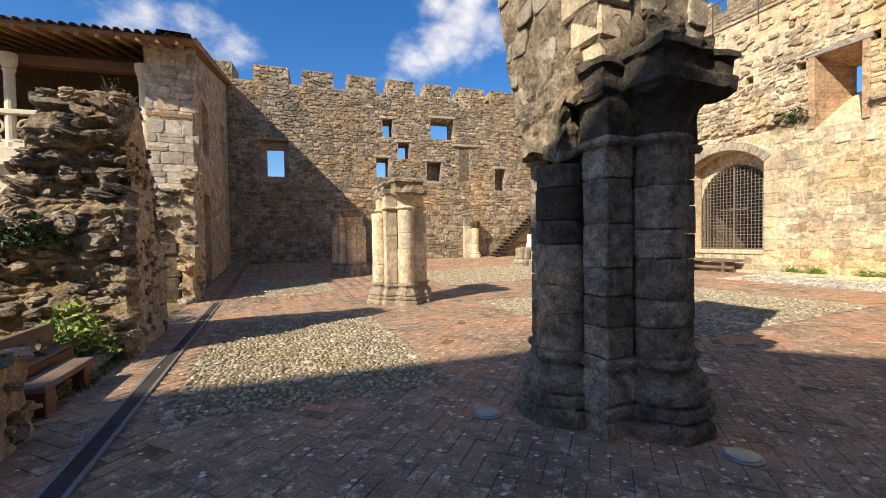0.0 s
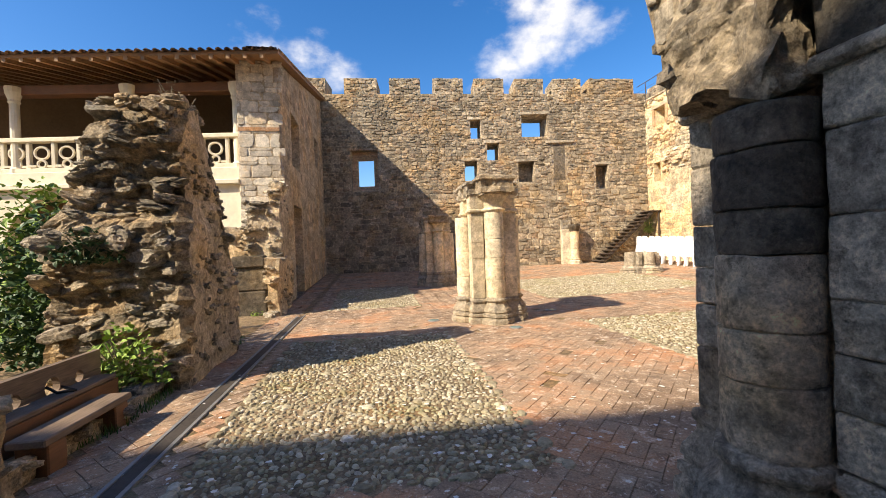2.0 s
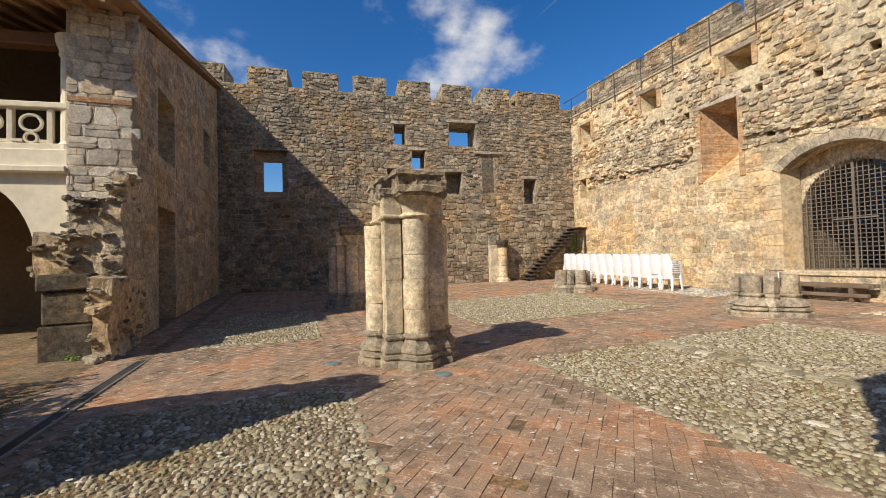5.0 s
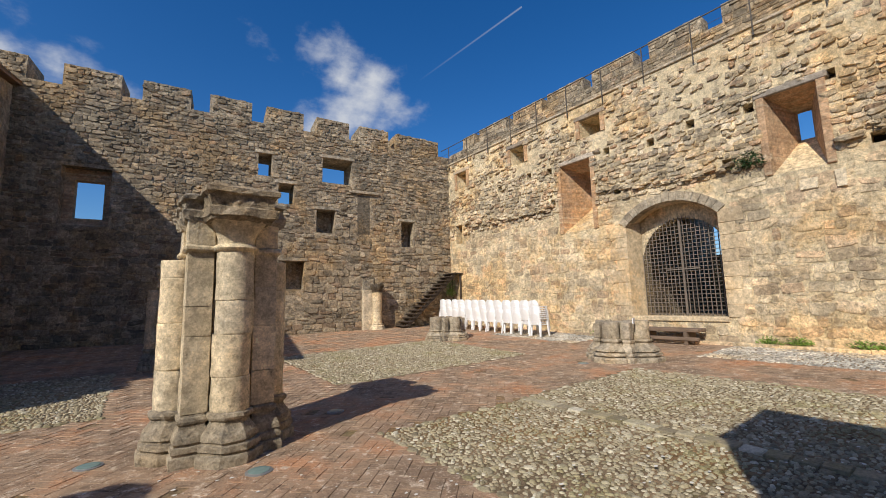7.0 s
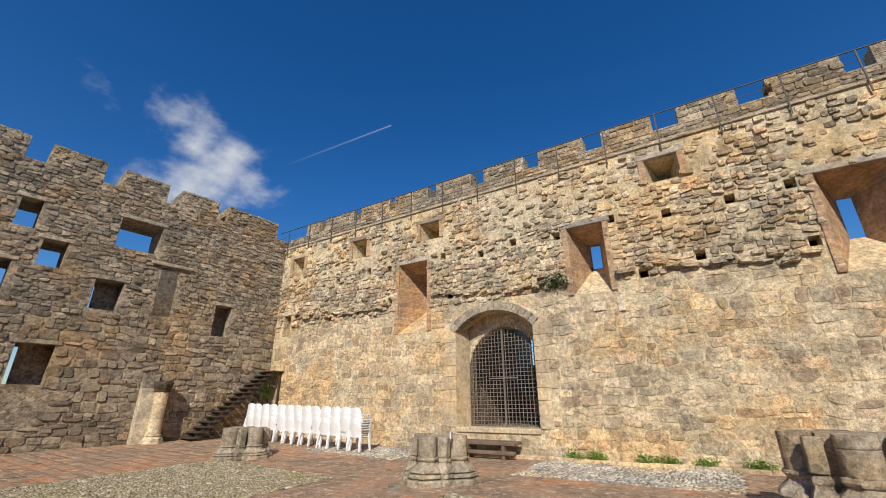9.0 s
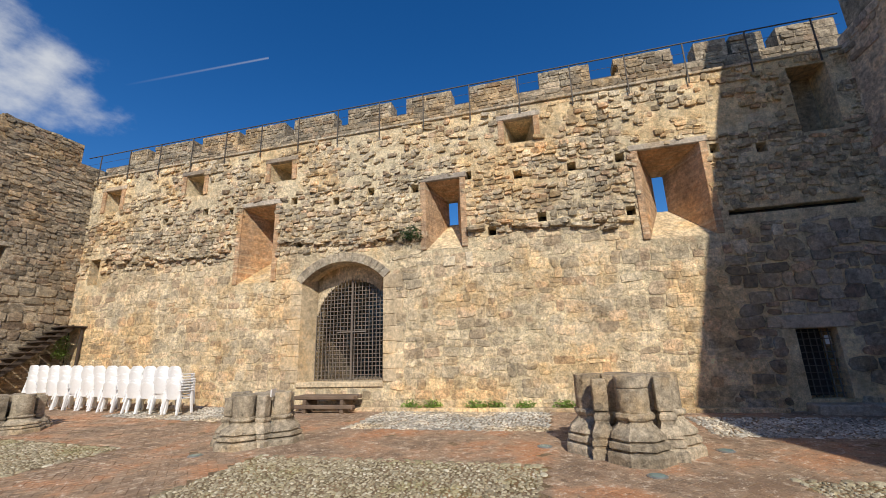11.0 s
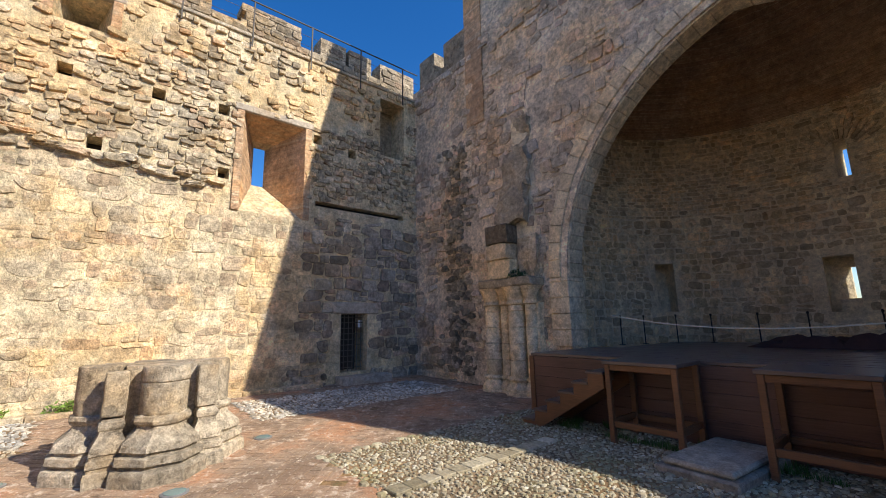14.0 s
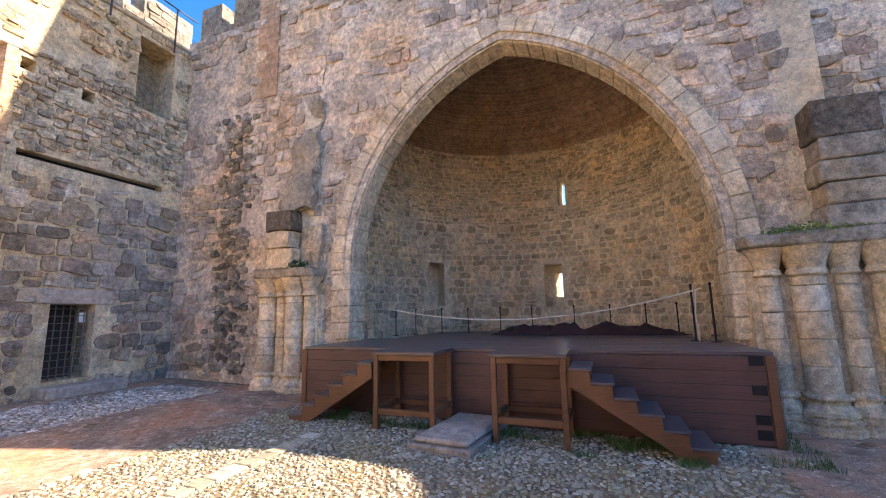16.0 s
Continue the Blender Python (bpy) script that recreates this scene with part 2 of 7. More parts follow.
M["plaster"] = mortar_mat("warm house render", [(0.54, 0.43, 0.29), (0.46, 0.37, 0.255), (0.60, 0.49, 0.34)], cell=2.0, joint=(0.57, 0.455, 0.31), bump=0.02, show=0.7, amt=0.8)
M["brickred"] = stone_mat("thin red brick", [(0.42, 0.22, 0.12), (0.48, 0.28, 0.16), (0.36, 0.17, 0.10), (0.52, 0.36, 0.22)], stain_amt=0.25, bump=0.01)
def paving_mat():
    """Worn brick paving: dark trodden patches, bare red ones and lime flecks."""
    n = Nodes("worn terracotta paving")
    r = n.rnd()
    base = n.ramp(r, [(0.0, (0.33, 0.235, 0.155)), (0.25, (0.38, 0.265, 0.175)), (0.5, (0.31, 0.20, 0.125)), (0.75, (0.39, 0.295, 0.205)), (1.0, (0.345, 0.245, 0.165))])
    base = n.mix(0.45, base, (0.355, 0.235, 0.15))
    wide = n.noise(0.75, 8, 0.72)
    base = n.mix(n.range(wide, 0.50, 0.60, 0.0, 0.85), base, n.mix(1.0, base, (1.36, 0.98, 0.76), "MULTIPLY"))
    base = n.mix(n.range(wide, 0.49, 0.40, 0.0, 0.8), base, n.mix(0.58, base, (0.125, 0.09, 0.065)))
    mid = n.noise(3.6, 10, 0.8)
    base = n.mix(n.range(mid, 0.52, 0.59, 0.0, 0.7), base, n.mix(0.75, base, (0.11, 0.078, 0.055)))
    lime = n.noise(6.0, 9, 0.8)
    base = n.mix(n.range(lime, 0.55, 0.60, 0.0, 0.9), base, (0.60, 0.49, 0.375))
    fleck = n.noise(26.0, 5, 0.66)
    base = n.mix(n.range(fleck, 0.60, 0.66, 0.0, 0.75), base, (0.66, 0.57, 0.45))
    fine = n.noise(60.0, 4, 0.7)
    base = n.mix(1.0, base, n.range(fine, 0.32, 0.68, 0.7, 1.25), "MULTIPLY")
    return n.done(base, n.range(mid, 0.4, 0.6, 0.7, 0.95), [(mid, 0.014, 0.6), (fine, 0.004, 0.7)])


M["tile"] = paving_mat()
def cobble_mat():
    """River pebbles with moss and earth rubbed over them in patches."""
    n = Nodes("river pebble")
    r = n.rnd()
    base = n.ramp(r, [(0.0, (0.30, 0.255, 0.165)), (0.2, (0.40, 0.345, 0.235)), (0.4, (0.225, 0.19, 0.12)), (0.6, (0.52, 0.465, 0.335)), (0.8, (0.38, 0.32, 0.20)), (1.0, (0.68, 0.63, 0.50))])
    moss = n.noise(1.1, 8, 0.7)
    base = n.mix(n.range(moss, 0.50, 0.62, 0.0, 0.6), base, n.mix(0.6, base, (0.25, 0.235, 0.07)))
    base = n.mix(n.range(moss, 0.46, 0.36, 0.0, 0.5), base, n.mix(0.5, base, (0.24, 0.185, 0.13)))
    a = n.noise(22.0, 6, 0.75)
    base = n.mix(1.0, base, n.range(a, 0.33, 0.67, 0.58, 1.2), "MULTIPLY")
    return n.done(base, 0.8, [(a, 0.006, 0.7)])


M["pebble"] = cobble_mat()
M["greypebble"] = stone_mat("pale grey pebble", [(0.52, 0.49, 0.43), (0.60, 0.57, 0.50), (0.44, 0.41, 0.35)], stain_amt=0.2, bump=0.006, grain=0.003, rough=0.8)


def simple(name, col, rough=0.6, metal=0.0, var=0.25, scale=14.0, bump=0.004, stretch=None, spec=0.4):
    n = Nodes(name)
    a = n.noise(scale, 5, 0.6, vec=n.co, stretch=stretch)
    b = n.noise(1.5, 3)
    c = n.mix(n.range(a, 0.36, 0.64, 0.0, min(1.0, var * 1.8)), col, tuple(x * 0.5 for x in col))
    c = n.mix(n.range(b, 0.38, 0.62, 0.0, var), c, tuple(min(1, x * 1.4) for x in col))
    return n.done(c, rough, [(a, bump, 0.5)], metal, spec)


M["wood"] = simple("brown stained timber", (0.17, 0.075, 0.034), 0.5, var=0.5, scale=9, stretch=(0.6, 6, 9))
M["deck"] = simple("dark stage boards", (0.105, 0.078, 0.072), 0.30, var=0.4, scale=7, stretch=(0.7, 7, 7), spec=0.5)
M["darkboard"] = simple("dark plum-brown board", (0.12, 0.060, 0.046), 0.5, var=0.5, scale=7, stretch=(0.5, 6, 9))
M["oldwood"] = simple("grey weathered timber", (0.19, 0.135, 0.095), 0.8, var=0.5, scale=9, stretch=(0.6, 7, 7))
M["iron"] = simple("black wrought iron", (0.028, 0.026, 0.025), 0.55, 0.6, var=0.4)
M["white"] = simple("white moulded plastic", (0.86, 0.86, 0.86), 0.4, var=0.06, bump=0.001)
M["leaf"] = simple("green leaf", (0.21, 0.32, 0.055), 0.6, var=0.5, scale=20)
M["darkleaf"] = simple("dark green leaf", (0.035, 0.085, 0.022), 0.55, var=0.5, scale=20)
M["dirt"] = stone_mat("mossy trodden earth", [(0.29, 0.205, 0.125), (0.30, 0.215, 0.13)], stain=(0.13, 0.135, 0.05), stain_amt=0.6, bump=0.012, pale_amt=0.1)
# near-black colour that stands in for the shade inside deep openings
M["dark"] = simple("near-black recess shade", (0.05, 0.04, 0.035), 0.9)
M["steel"] = simple("dull galvanised steel", (0.30, 0.30, 0.29), 0.55, 0.5, var=0.3)
M["glass_disc"] = simple("frosted lamp glass", (0.20, 0.28, 0.26), 0.25, var=0.15, spec=0.6)
M["cloth"] = simple("dark maroon cloth", (0.045, 0.022, 0.022), 0.9, var=0.4)
M["rope"] = simple("pale rope", (0.6, 0.55, 0.46), 0.9)
M["cream"] = simple("cream painted stone", (0.74, 0.66, 0.50), 0.8, var=0.15, scale=6)
M["rooftile"] = stone_mat("clay roof tile", [(0.30, 0.19, 0.12), (0.38, 0.26, 0.17), (0.24, 0.16, 0.11)], stain_amt=0.6)
M["sand"] = stone_mat("smooth lime render", [(0.72, 0.56, 0.34), (0.76, 0.60, 0.38)], stain_amt=0.1, bump=0.01)
M["slab"] = stone_mat("grey granite slab", [(0.42, 0.36, 0.29), (0.46, 0.40, 0.33)], stain_amt=0.3, bump=0.01, amt=0.6)


def lined_brick(name, cols, pitch=0.062):
    """Thin brick coursing seen on jambs and vaults."""
    n = Nodes(name)
    sep = n.t.nodes.new("ShaderNodeSeparateXYZ")
    n.t.links.new(n.pos, sep.inputs[0])
    w = n.math("ADD", sep.outputs["Z"], n.math("MULTIPLY", n.noise(3.0, 3), 0.05))
    row = n.math("DIVIDE", w, pitch)
    saw = n.math("FRACT", row)
    joint = n.math("MAXIMUM", n.range(saw, 0.0, 0.16, 1.0, 0.0), n.range(saw, 0.9, 1.0, 0.0, 1.0))
    wn = n.t.nodes.new("ShaderNodeTexWhiteNoise")
    wn.noise_dimensions = "1D"
    n.set(wn, "W", n.math("FLOOR", row))
    base = n.ramp(wn.outputs["Value"], [(i / (len(cols) - 1), c) for i, c in enumerate(cols)])
    base = n.mix(n.math("MULTIPLY", joint, 0.75), base, (0.54, 0.43, 0.29))
    base, mid, fine = weather(n, base, 0.7, (0.14, 0.10, 0.07), (0.66, 0.54, 0.38), 0.5, 0.35)
    return n.done(base, 0.92, [(n.math("SUBTRACT", 1.0, joint), 0.012, 0.8), (mid, 0.02, 0.6), (fine, 0.006, 0.6)])


M["brickjamb"] = lined_brick("thin brick coursing", [(0.56, 0.36, 0.21), (0.64, 0.43, 0.26), (0.50, 0.31, 0.18), (0.66, 0.50, 0.33)])
M["dome"] = lined_brick("sooty brick vault", [(0.36, 0.23, 0.15), (0.42, 0.29, 0.19), (0.30, 0.19, 0.13)], 0.075)
M["capstone"] = stone_mat("dark brown capital stone", [(0.22, 0.185, 0.14), (0.17, 0.145, 0.11)], stain=(0.05, 0.045, 0.04), stain_amt=0.8, pale_amt=0.2, bump=0.05)
M["darkpier"] = stone_mat("grey-brown pier stone", [(0.58, 0.49, 0.37), (0.65, 0.56, 0.43), (0.50, 0.43, 0.33)], stain=(0.10, 0.09, 0.075), stain_amt=0.8, bump=0.05, grain=0.026, amt=1.0, spread=0.7, pale_amt=0.15)
M["gatestone"] = stone_mat("golden dressed gate stone", [(0.66, 0.53, 0.35), (0.72, 0.59, 0.40), (0.60, 0.48, 0.32)], stain=(0.26, 0.20, 0.14), stain_amt=0.4, bump=0.012, grain=0.006, amt=0.65, spread=0.35)
M["housestone"] = stone_mat("pale grey house ashlar", [(0.66, 0.59, 0.48), (0.74, 0.68, 0.57), (0.58, 0.51, 0.41)], stain=(0.28, 0.24, 0.19), stain_amt=0.35, bump=0.012, amt=0.6, spread=0.6, pale=(0.80, 0.76, 0.68), pale_amt=0.5)
M["rafterwood"] = simple("warm brown rafter timber", (0.33, 0.19, 0.10), 0.75, var=0.4, scale=9, stretch=(6, 0.6, 6))
M["houserubble"] = stone_mat("brown coursed house stone", [(0.56, 0.455, 0.32), (0.63, 0.52, 0.37), (0.49, 0.40, 0.285), (0.60, 0.47, 0.32)], stain_amt=0.4, amt=0.8, spread=0.7)
M["abacus"] = stone_mat("sooty tan capital stone", [(0.40, 0.32, 0.22), (0.34, 0.275, 0.19)], stain=(0.06, 0.055, 0.045), stain_amt=0.85, pale_amt=0.2, bump=0.04)
M["lichen"] = stone_mat("grey lichened stone", [(0.50, 0.43, 0.325), (0.44, 0.375, 0.28), (0.57, 0.49, 0.375)], stain=(0.12, 0.11, 0.09), stain_amt=0.7, bump=0.03, grain=0.012, amt=0.75, spread=0.5)
M["rock"] = stone_mat("broken rubble rock", [(0.40, 0.35, 0.27), (0.49, 0.43, 0.335), (0.32, 0.285, 0.22), (0.56, 0.495, 0.39), (0.44, 0.36, 0.265)], stain=(0.08, 0.077, 0.06), stain_amt=0.72, bump=0.06)
M["ruincore"] = mortar_mat("earthy lime mortar with rubble", [(0.42, 0.33, 0.22), (0.33, 0.27, 0.19), (0.52, 0.41, 0.27)], joint=(0.46, 0.36, 0.235), cell=5.0, show=0.8, stain_amt=0.8)
M["drainbar"] = simple("dirty dark drain grating", (0.07, 0.058, 0.048), 0.7, 0.2, var=0.5, scale=30)
M["stairwood"] = simple("dark brown stair timber", (0.075, 0.055, 0.04), 0.8, var=0.5, scale=9, stretch=(0.6, 7, 7))
M["gratebar"] = simple("pale rusted iron bar", (0.17, 0.14, 0.115), 0.75, 0.0, var=0.4)
M["grille"] = simple("rusty iron bar", (0.11, 0.095, 0.08), 0.7, 0.2, var=0.4)
# ochre darkened to brown: the gallery's shade is put into this colour
M["gloom"] = simple("ochre plaster darkened as shade", (0.16, 0.105, 0.06), 0.9)
M["grass"] = simple("short green grass", (0.085, 0.15, 0.03), 0.7, var=0.5, scale=20)
M["petal"] = simple("pale fallen petal", (0.72, 0.70, 0.64), 0.8, var=0.1)
M["twig"] = simple("dry twig", (0.22, 0.18, 0.12), 0.9)

# ---- mesh helpers ----
def link(name, me, mat=None, parent=None, label=""):
    if mat is not None and not me.materials:
        me.materials.append(mat)
    ob = new(name, me)
    if parent is not None:
        ob.parent = parent
    if label:
        ob["label"] = label
    return ob


def part(name, bm, mat, parent=None, label="", smooth=False):
    me = bpy.data.meshes.new(name)
    bmesh.ops.recalc_face_normals(bm, faces=bm.faces)
    if smooth:
        for f in bm.faces:
            f.smooth = True
    bm.to_mesh(me)
    bm.free()
    if smooth:
        me.set_sharp_from_angle(angle=radians(38))
    return link(name, me, mat, parent, label)


def thing(name, label, category, at=(0, 0, 0), rz=0.0, group="", kind=""):
    ob = new(name)
    ob.empty_display_size = 0.1
    ob.matrix_basis = pose(*at, 0, 0, rz)
    return tagged(ob, label, category, group, kind)


def box(bm, x0, y0, z0, x1, y1, z1, bevel=0.0, m=None):
    vs = [bm.verts.new(p) for p in ((x0, y0, z0), (x1, y0, z0), (x1, y1, z0), (x0, y1, z0), (x0, y0, z1), (x1, y0, z1), (x1, y1, z1), (x0, y1, z1))]
    fs = [bm.faces.new([vs[i] for i in q]) for q in ((3, 2, 1, 0), (4, 5, 6, 7), (0, 1, 5, 4), (1, 2, 6, 5), (2, 3, 7, 6), (3, 0, 4, 7))]
    if bevel:
        es = list({e for f in fs for e in f.edges})
        bmesh.ops.bevel(bm, geom=es, offset=bevel, segments=1, affect="EDGES")
    if m is not None:
        bmesh.ops.transform(bm, matrix=m, verts=vs if not bevel else bm.verts[:])
    return vs


def boxbm(x0, y0, z0, x1, y1, z1, bevel=0.0):
    bm = bmesh.new()
    box(bm, x0, y0, z0, x1, y1, z1, bevel)
    return bm


def lathe(bm, profile, seg=20, cx=0.0, cy=0.0, a0=0.0, a1=360.0, poly=False):
    """Turn (radius, z) round the upright at cx, cy."""
    full = abs(a1 - a0) >= 359.9
    n = seg if full else seg + 1
    rings = []
    for r, z in profile:
        rings.append([bm.verts.new((cx + r * math.cos(radians(a0 + (a1 - a0) * i / seg)), cy + r * math.sin(radians(a0 + (a1 - a0) * i / seg)), z)) for i in range(n)])
    for lo, hi in zip(rings, rings[1:]):
        for i in range(seg):
            j = (i + 1) % n
            bm.faces.new((lo[i], lo[j], hi[j], hi[i]))
    bm.faces.new(rings[-1])
    bm.faces.new(rings[0][::-1])


def tube(name, pts, r, mat, parent=None, label="", closed=False, res=3):
    cu = bpy.data.curves.new(name, "CURVE")
    cu.dimensions, cu.bevel_depth, cu.bevel_resolution = "3D", r, res
    sp = cu.splines.new("POLY")
    sp.points.add(len(pts) - 1)
    for p, q in zip(sp.points, pts):
        p.co = (*q, 1)
    sp.use_cyclic_u = closed
    tmp = bpy.data.objects.new(name, cu)
    me = bpy.data.meshes.new_from_object(tmp)
    bpy.data.objects.remove(tmp)
    bpy.data.curves.remove(cu)
    me.name = name
    return link(name, me, mat, parent, label)


def ground_z(x, y):
    return 0.02 * max(0.0, x - 6.0) + 0.028 * max(0.0, y - 11.0)


# ---- masonry ----
def unit_stone(seed, n=10):
    """An irregular stone in the unit square (x, z), its face at y = -1, its back at y = 0.6."""
    rr = random.Random(seed)
    ring = []
    for x, z in ((-0.5, -0.5), (-0.15, -0.5), (0.2, -0.5), (0.5, -0.5), (0.5, 0.0), (0.5, 0.5), (0.15, 0.5), (-0.2, 0.5), (-0.5, 0.5), (-0.5, 0.0)):
        if abs(x) == abs(z):
            k = rr.choice((0.06, 0.10, 0.12, 0.24))
            ring.append((x * (1 - k * rr.uniform(0.4, 1.6)), z * (1 - k * rr.uniform(0.4, 1.8))))
        else:
            ring.append((x + rr.uniform(-0.08, 0.08), z + rr.uniform(-0.05, 0.05)) if abs(z) == 0.5 else (x + rr.uniform(-0.05, 0.05), z + rr.uniform(-0.1, 0.1)))
    verts, faces = [], []
    tx, tz = rr.uniform(-0.7, 0.7), rr.uniform(-0.7, 0.7)
    for sc, y in ((1.0, 0.6), (0.985, -0.5), (0.91, -0.94)):
        verts += [(x * sc, y + ((0.25 * (rr.random() - 0.5) + tx * x + tz * z) if y < -0.5 else 0), z * sc) for x, z in ring]
    verts.append((rr.uniform(-0.2, 0.2), -1.0 - 0.15 * rr.random(), rr.uniform(-0.2, 0.2)))
    for k in (0, 1):
        for i in range(n):
            j = (i + 1) % n
            faces.append((k * n + i, k * n + j, k * n + n + j, k * n + n + i))
    for i in range(n):
        faces.append((2 * n + i, 2 * n + (i + 1) % n, 3 * n))
    return np.array(verts), faces


STONES = [unit_stone(100 + i) for i in range(30)]
STONE_MESH = {}


def stone_mesh(i, key):
    if (i, key) not in STONE_MESH:
        me = bpy.data.meshes.new("stone")
        v, f = STONES[i]
        me.from_pydata(v.tolist(), [], f)
        me.materials.append(M[key])
        STONE_MESH[i, key] = me
    return STONE_MESH[i, key]


def joined(name, placed, key, parent, label=""):
    """Many stones in one mesh; placed holds (kind, 4x4 matrix)."""
    vs, fs, off = [], [], 0
    for i, m in placed:
        v, f = STONES[i]
        mm = np.array(m)
        vs.append(v @ mm[:3, :3].T + mm[:3, 3])
        fs += [tuple(k + off for k in q) for q in f]
        off += len(v)
    me = bpy.data.meshes.new(name)
    me.from_pydata(np.concatenate(vs).tolist(), [], fs)
    ob = link(name, me, M[key], parent, label)
    ob["kind"] = "stuff"
    return ob


def courses(rr, u0, u1, z0, z1, size=(0.42, 0.24), keep=lambda u, z, w, h: True):
    """Random coursed rubble: rows of (u, z, w, h)."""
    out, z = [], z0
    while z < z1 - 0.05:
        h = min(size[1] * rr.uniform(0.65, 1.4), z1 - z)
        u = u0 - rr.uniform(0, 0.2)
        while u < u1 - 0.04:
            w = min(size[0] * rr.uniform(0.5, 1.65), u1 - u)
            hh = h
            zz = z
            if rr.random() < 0.28 and h > 0.17:
                f = rr.uniform(0.35, 0.65)
                hh = h * f
                k = rr.choice((1, 1, 2))
                for i in range(k):
                    ww = w / k
                    if keep(u + ww * (i + 0.5), z + hh + (h - hh) / 2, ww, h - hh):
                        out.append((u + ww * (i + 0.5), z + hh + (h - hh) / 2, ww, h - hh))
            if keep(u + w / 2, zz + hh / 2, w, hh):
                out.append((u + w / 2, zz + hh / 2, w, hh))
            u += w
        z += h
    return out


def cells(name, u_cuts, z_cuts, solid, y0, y1, mat, parent=None, warp=None):
    """A wall from a grid of cells with real openings: solid(u, z) tells which cells stand."""
    us, zs = sorted(set(round(u, 4) for u in u_cuts)), sorted(set(round(z, 4) for z in z_cuts))
    nu, nz = len(us) - 1, len(zs) - 1
    on = [[solid((us[i] + us[i + 1]) / 2, (zs[j] + zs[j + 1]) / 2) for j in range(nz)] for i in range(nu)]
    bm, cache = bmesh.new(), {}

    def v(i, j, k):
        if (i, j, k) not in cache:
            p = (us[i], (y0, y1)[k], zs[j])
            cache[i, j, k] = bm.verts.new(warp(*p) if warp else p)
        return cache[i, j, k]

    def get(i, j):
        return 0 <= i < nu and 0 <= j < nz and on[i][j]

    for i in range(nu):
        for j in range(nz):
            if not on[i][j]:
                continue
            bm.faces.new((v(i, j, 0), v(i + 1, j, 0), v(i + 1, j + 1, 0), v(i, j + 1, 0)))
            bm.faces.new((v(i, j + 1, 1), v(i + 1, j + 1, 1), v(i + 1, j, 1), v(i, j, 1)))
            for di, dj, a, b in ((-1, 0, (i, j), (i, j + 1)), (1, 0, (i + 1, j + 1), (i + 1, j)), (0, -1, (i + 1, j), (i, j)), (0, 1, (i, j + 1), (i + 1, j + 1))):
                if not get(i + di, j + dj):
                    bm.faces.new((v(*a, 0), v(*b, 0), v(*b, 1), v(*a, 1)))
    return part(name, bm, mat, parent)


def face_stones(wall, key, rows, near, rr, depth=(0.02, 0.055), fn=None, limit=300, name="stone", label=""):
    """Lay the stones of a wall face: those that near() picks are parts, the rest one mesh."""
    picked, rest = [], []
    for u, z, w, h in rows:
        d = rr.uniform(*depth)
        m = Matrix.Translation((u, 0, z + rr.gauss(0, 0.022))) @ Matrix.Rotation(rr.gauss(0, 0.12), 4, "Y") @ Matrix.Diagonal((w * rr.uniform(0.88, 1.04), d, h * rr.uniform(0.85, 1.08), 1))
        if fn:
            m = fn(u, z) @ Matrix.Translation((-u, 0, -z)) @ m
        (picked if near(u, z) and len(picked) < limit else rest).append((rr.randrange(len(STONES)), m))
    if rest:
        joined("stonework", rest, key, wall, label)
    return [(wall, key, picked, name)]


LATE = []                              # pieces of walls and floors, linked last


def lay_late():
    for wall, key, picked, name in LATE:
        for i, m in picked:
            ob = new(name, stone_mesh(i, key))
            ob.parent = wall
            ob.matrix_basis = m


# ---- setting: ground ----
def ground_sheet():
    bm = bmesh.new()
    xs = sorted(set([-4000, -400, -60, -25] + [-12 + i for i in range(41)] + [60, 400, 4000]))
    ys = sorted(set([-4000, -400, -60, -25] + [-12 + i for i in range(45)] + [60, 400, 4000]))

    def z(x, y):
        return ground_z(min(max(x, -12), 15.6), min(max(y, -12), 23.5)) - 0.004
    g = [[bm.verts.new((x, y, z(x, y))) for y in ys] for x in xs]
    for i in range(len(xs) - 1):
        for j in range(len(ys) - 1):
            bm.faces.new((g[i][j], g[i + 1][j], g[i + 1][j + 1], g[i][j + 1]))
    ob = part("ground", bm, M["dirt"])
    return tagged(ob, "brown mortar and earth bed of the courtyard", "ground", kind="structure")


ground = ground_sheet()

# cobbled panels: x0, y0, x1, y1
PANELS = [(-0.85, 3.9, 1.75, 8.5), (4.5, 4.05, 10.55, 8.7), (5.3, 11.9, 10.6, 16.3), (-0.6, 12.0, 1.7, 16.2), (3.6, -3.6, 10.3, 1.1)]
GREY = [(12.9, 4.0, 15.3, 8.4), (12.7, -3.4, 14.6, 1.1), (13.3, 12.3, 15.3, 16.0)]


def in_panel(x, y, grow=0.0):
    return any(a - grow < x < c + grow and b - grow < y < d + grow for a, b, c, d in PANELS + GREY)


def pebble_shape(seed, n=7):
    rr = random.Random(seed)
    ring = [(math.cos(2 * math.pi * i / n) * rr.uniform(0.85, 1.05), math.sin(2 * math.pi * i / n) * rr.uniform(0.85, 1.05)) for i in range(n)]
    v = [(x, y, -0.3) for x, y in ring] + [(x * 0.72, y * 0.72, 0.62) for x, y in ring] + [(0, 0, 0.95)]
    f = [(i, (i + 1) % n, n + (i + 1) % n, n + i) for i in range(n)] + [(n + i, n + (i + 1) % n, 2 * n) for i in range(n)]
    return np.array(v), f


PEBBLES = [pebble_shape(i) for i in range(8)]


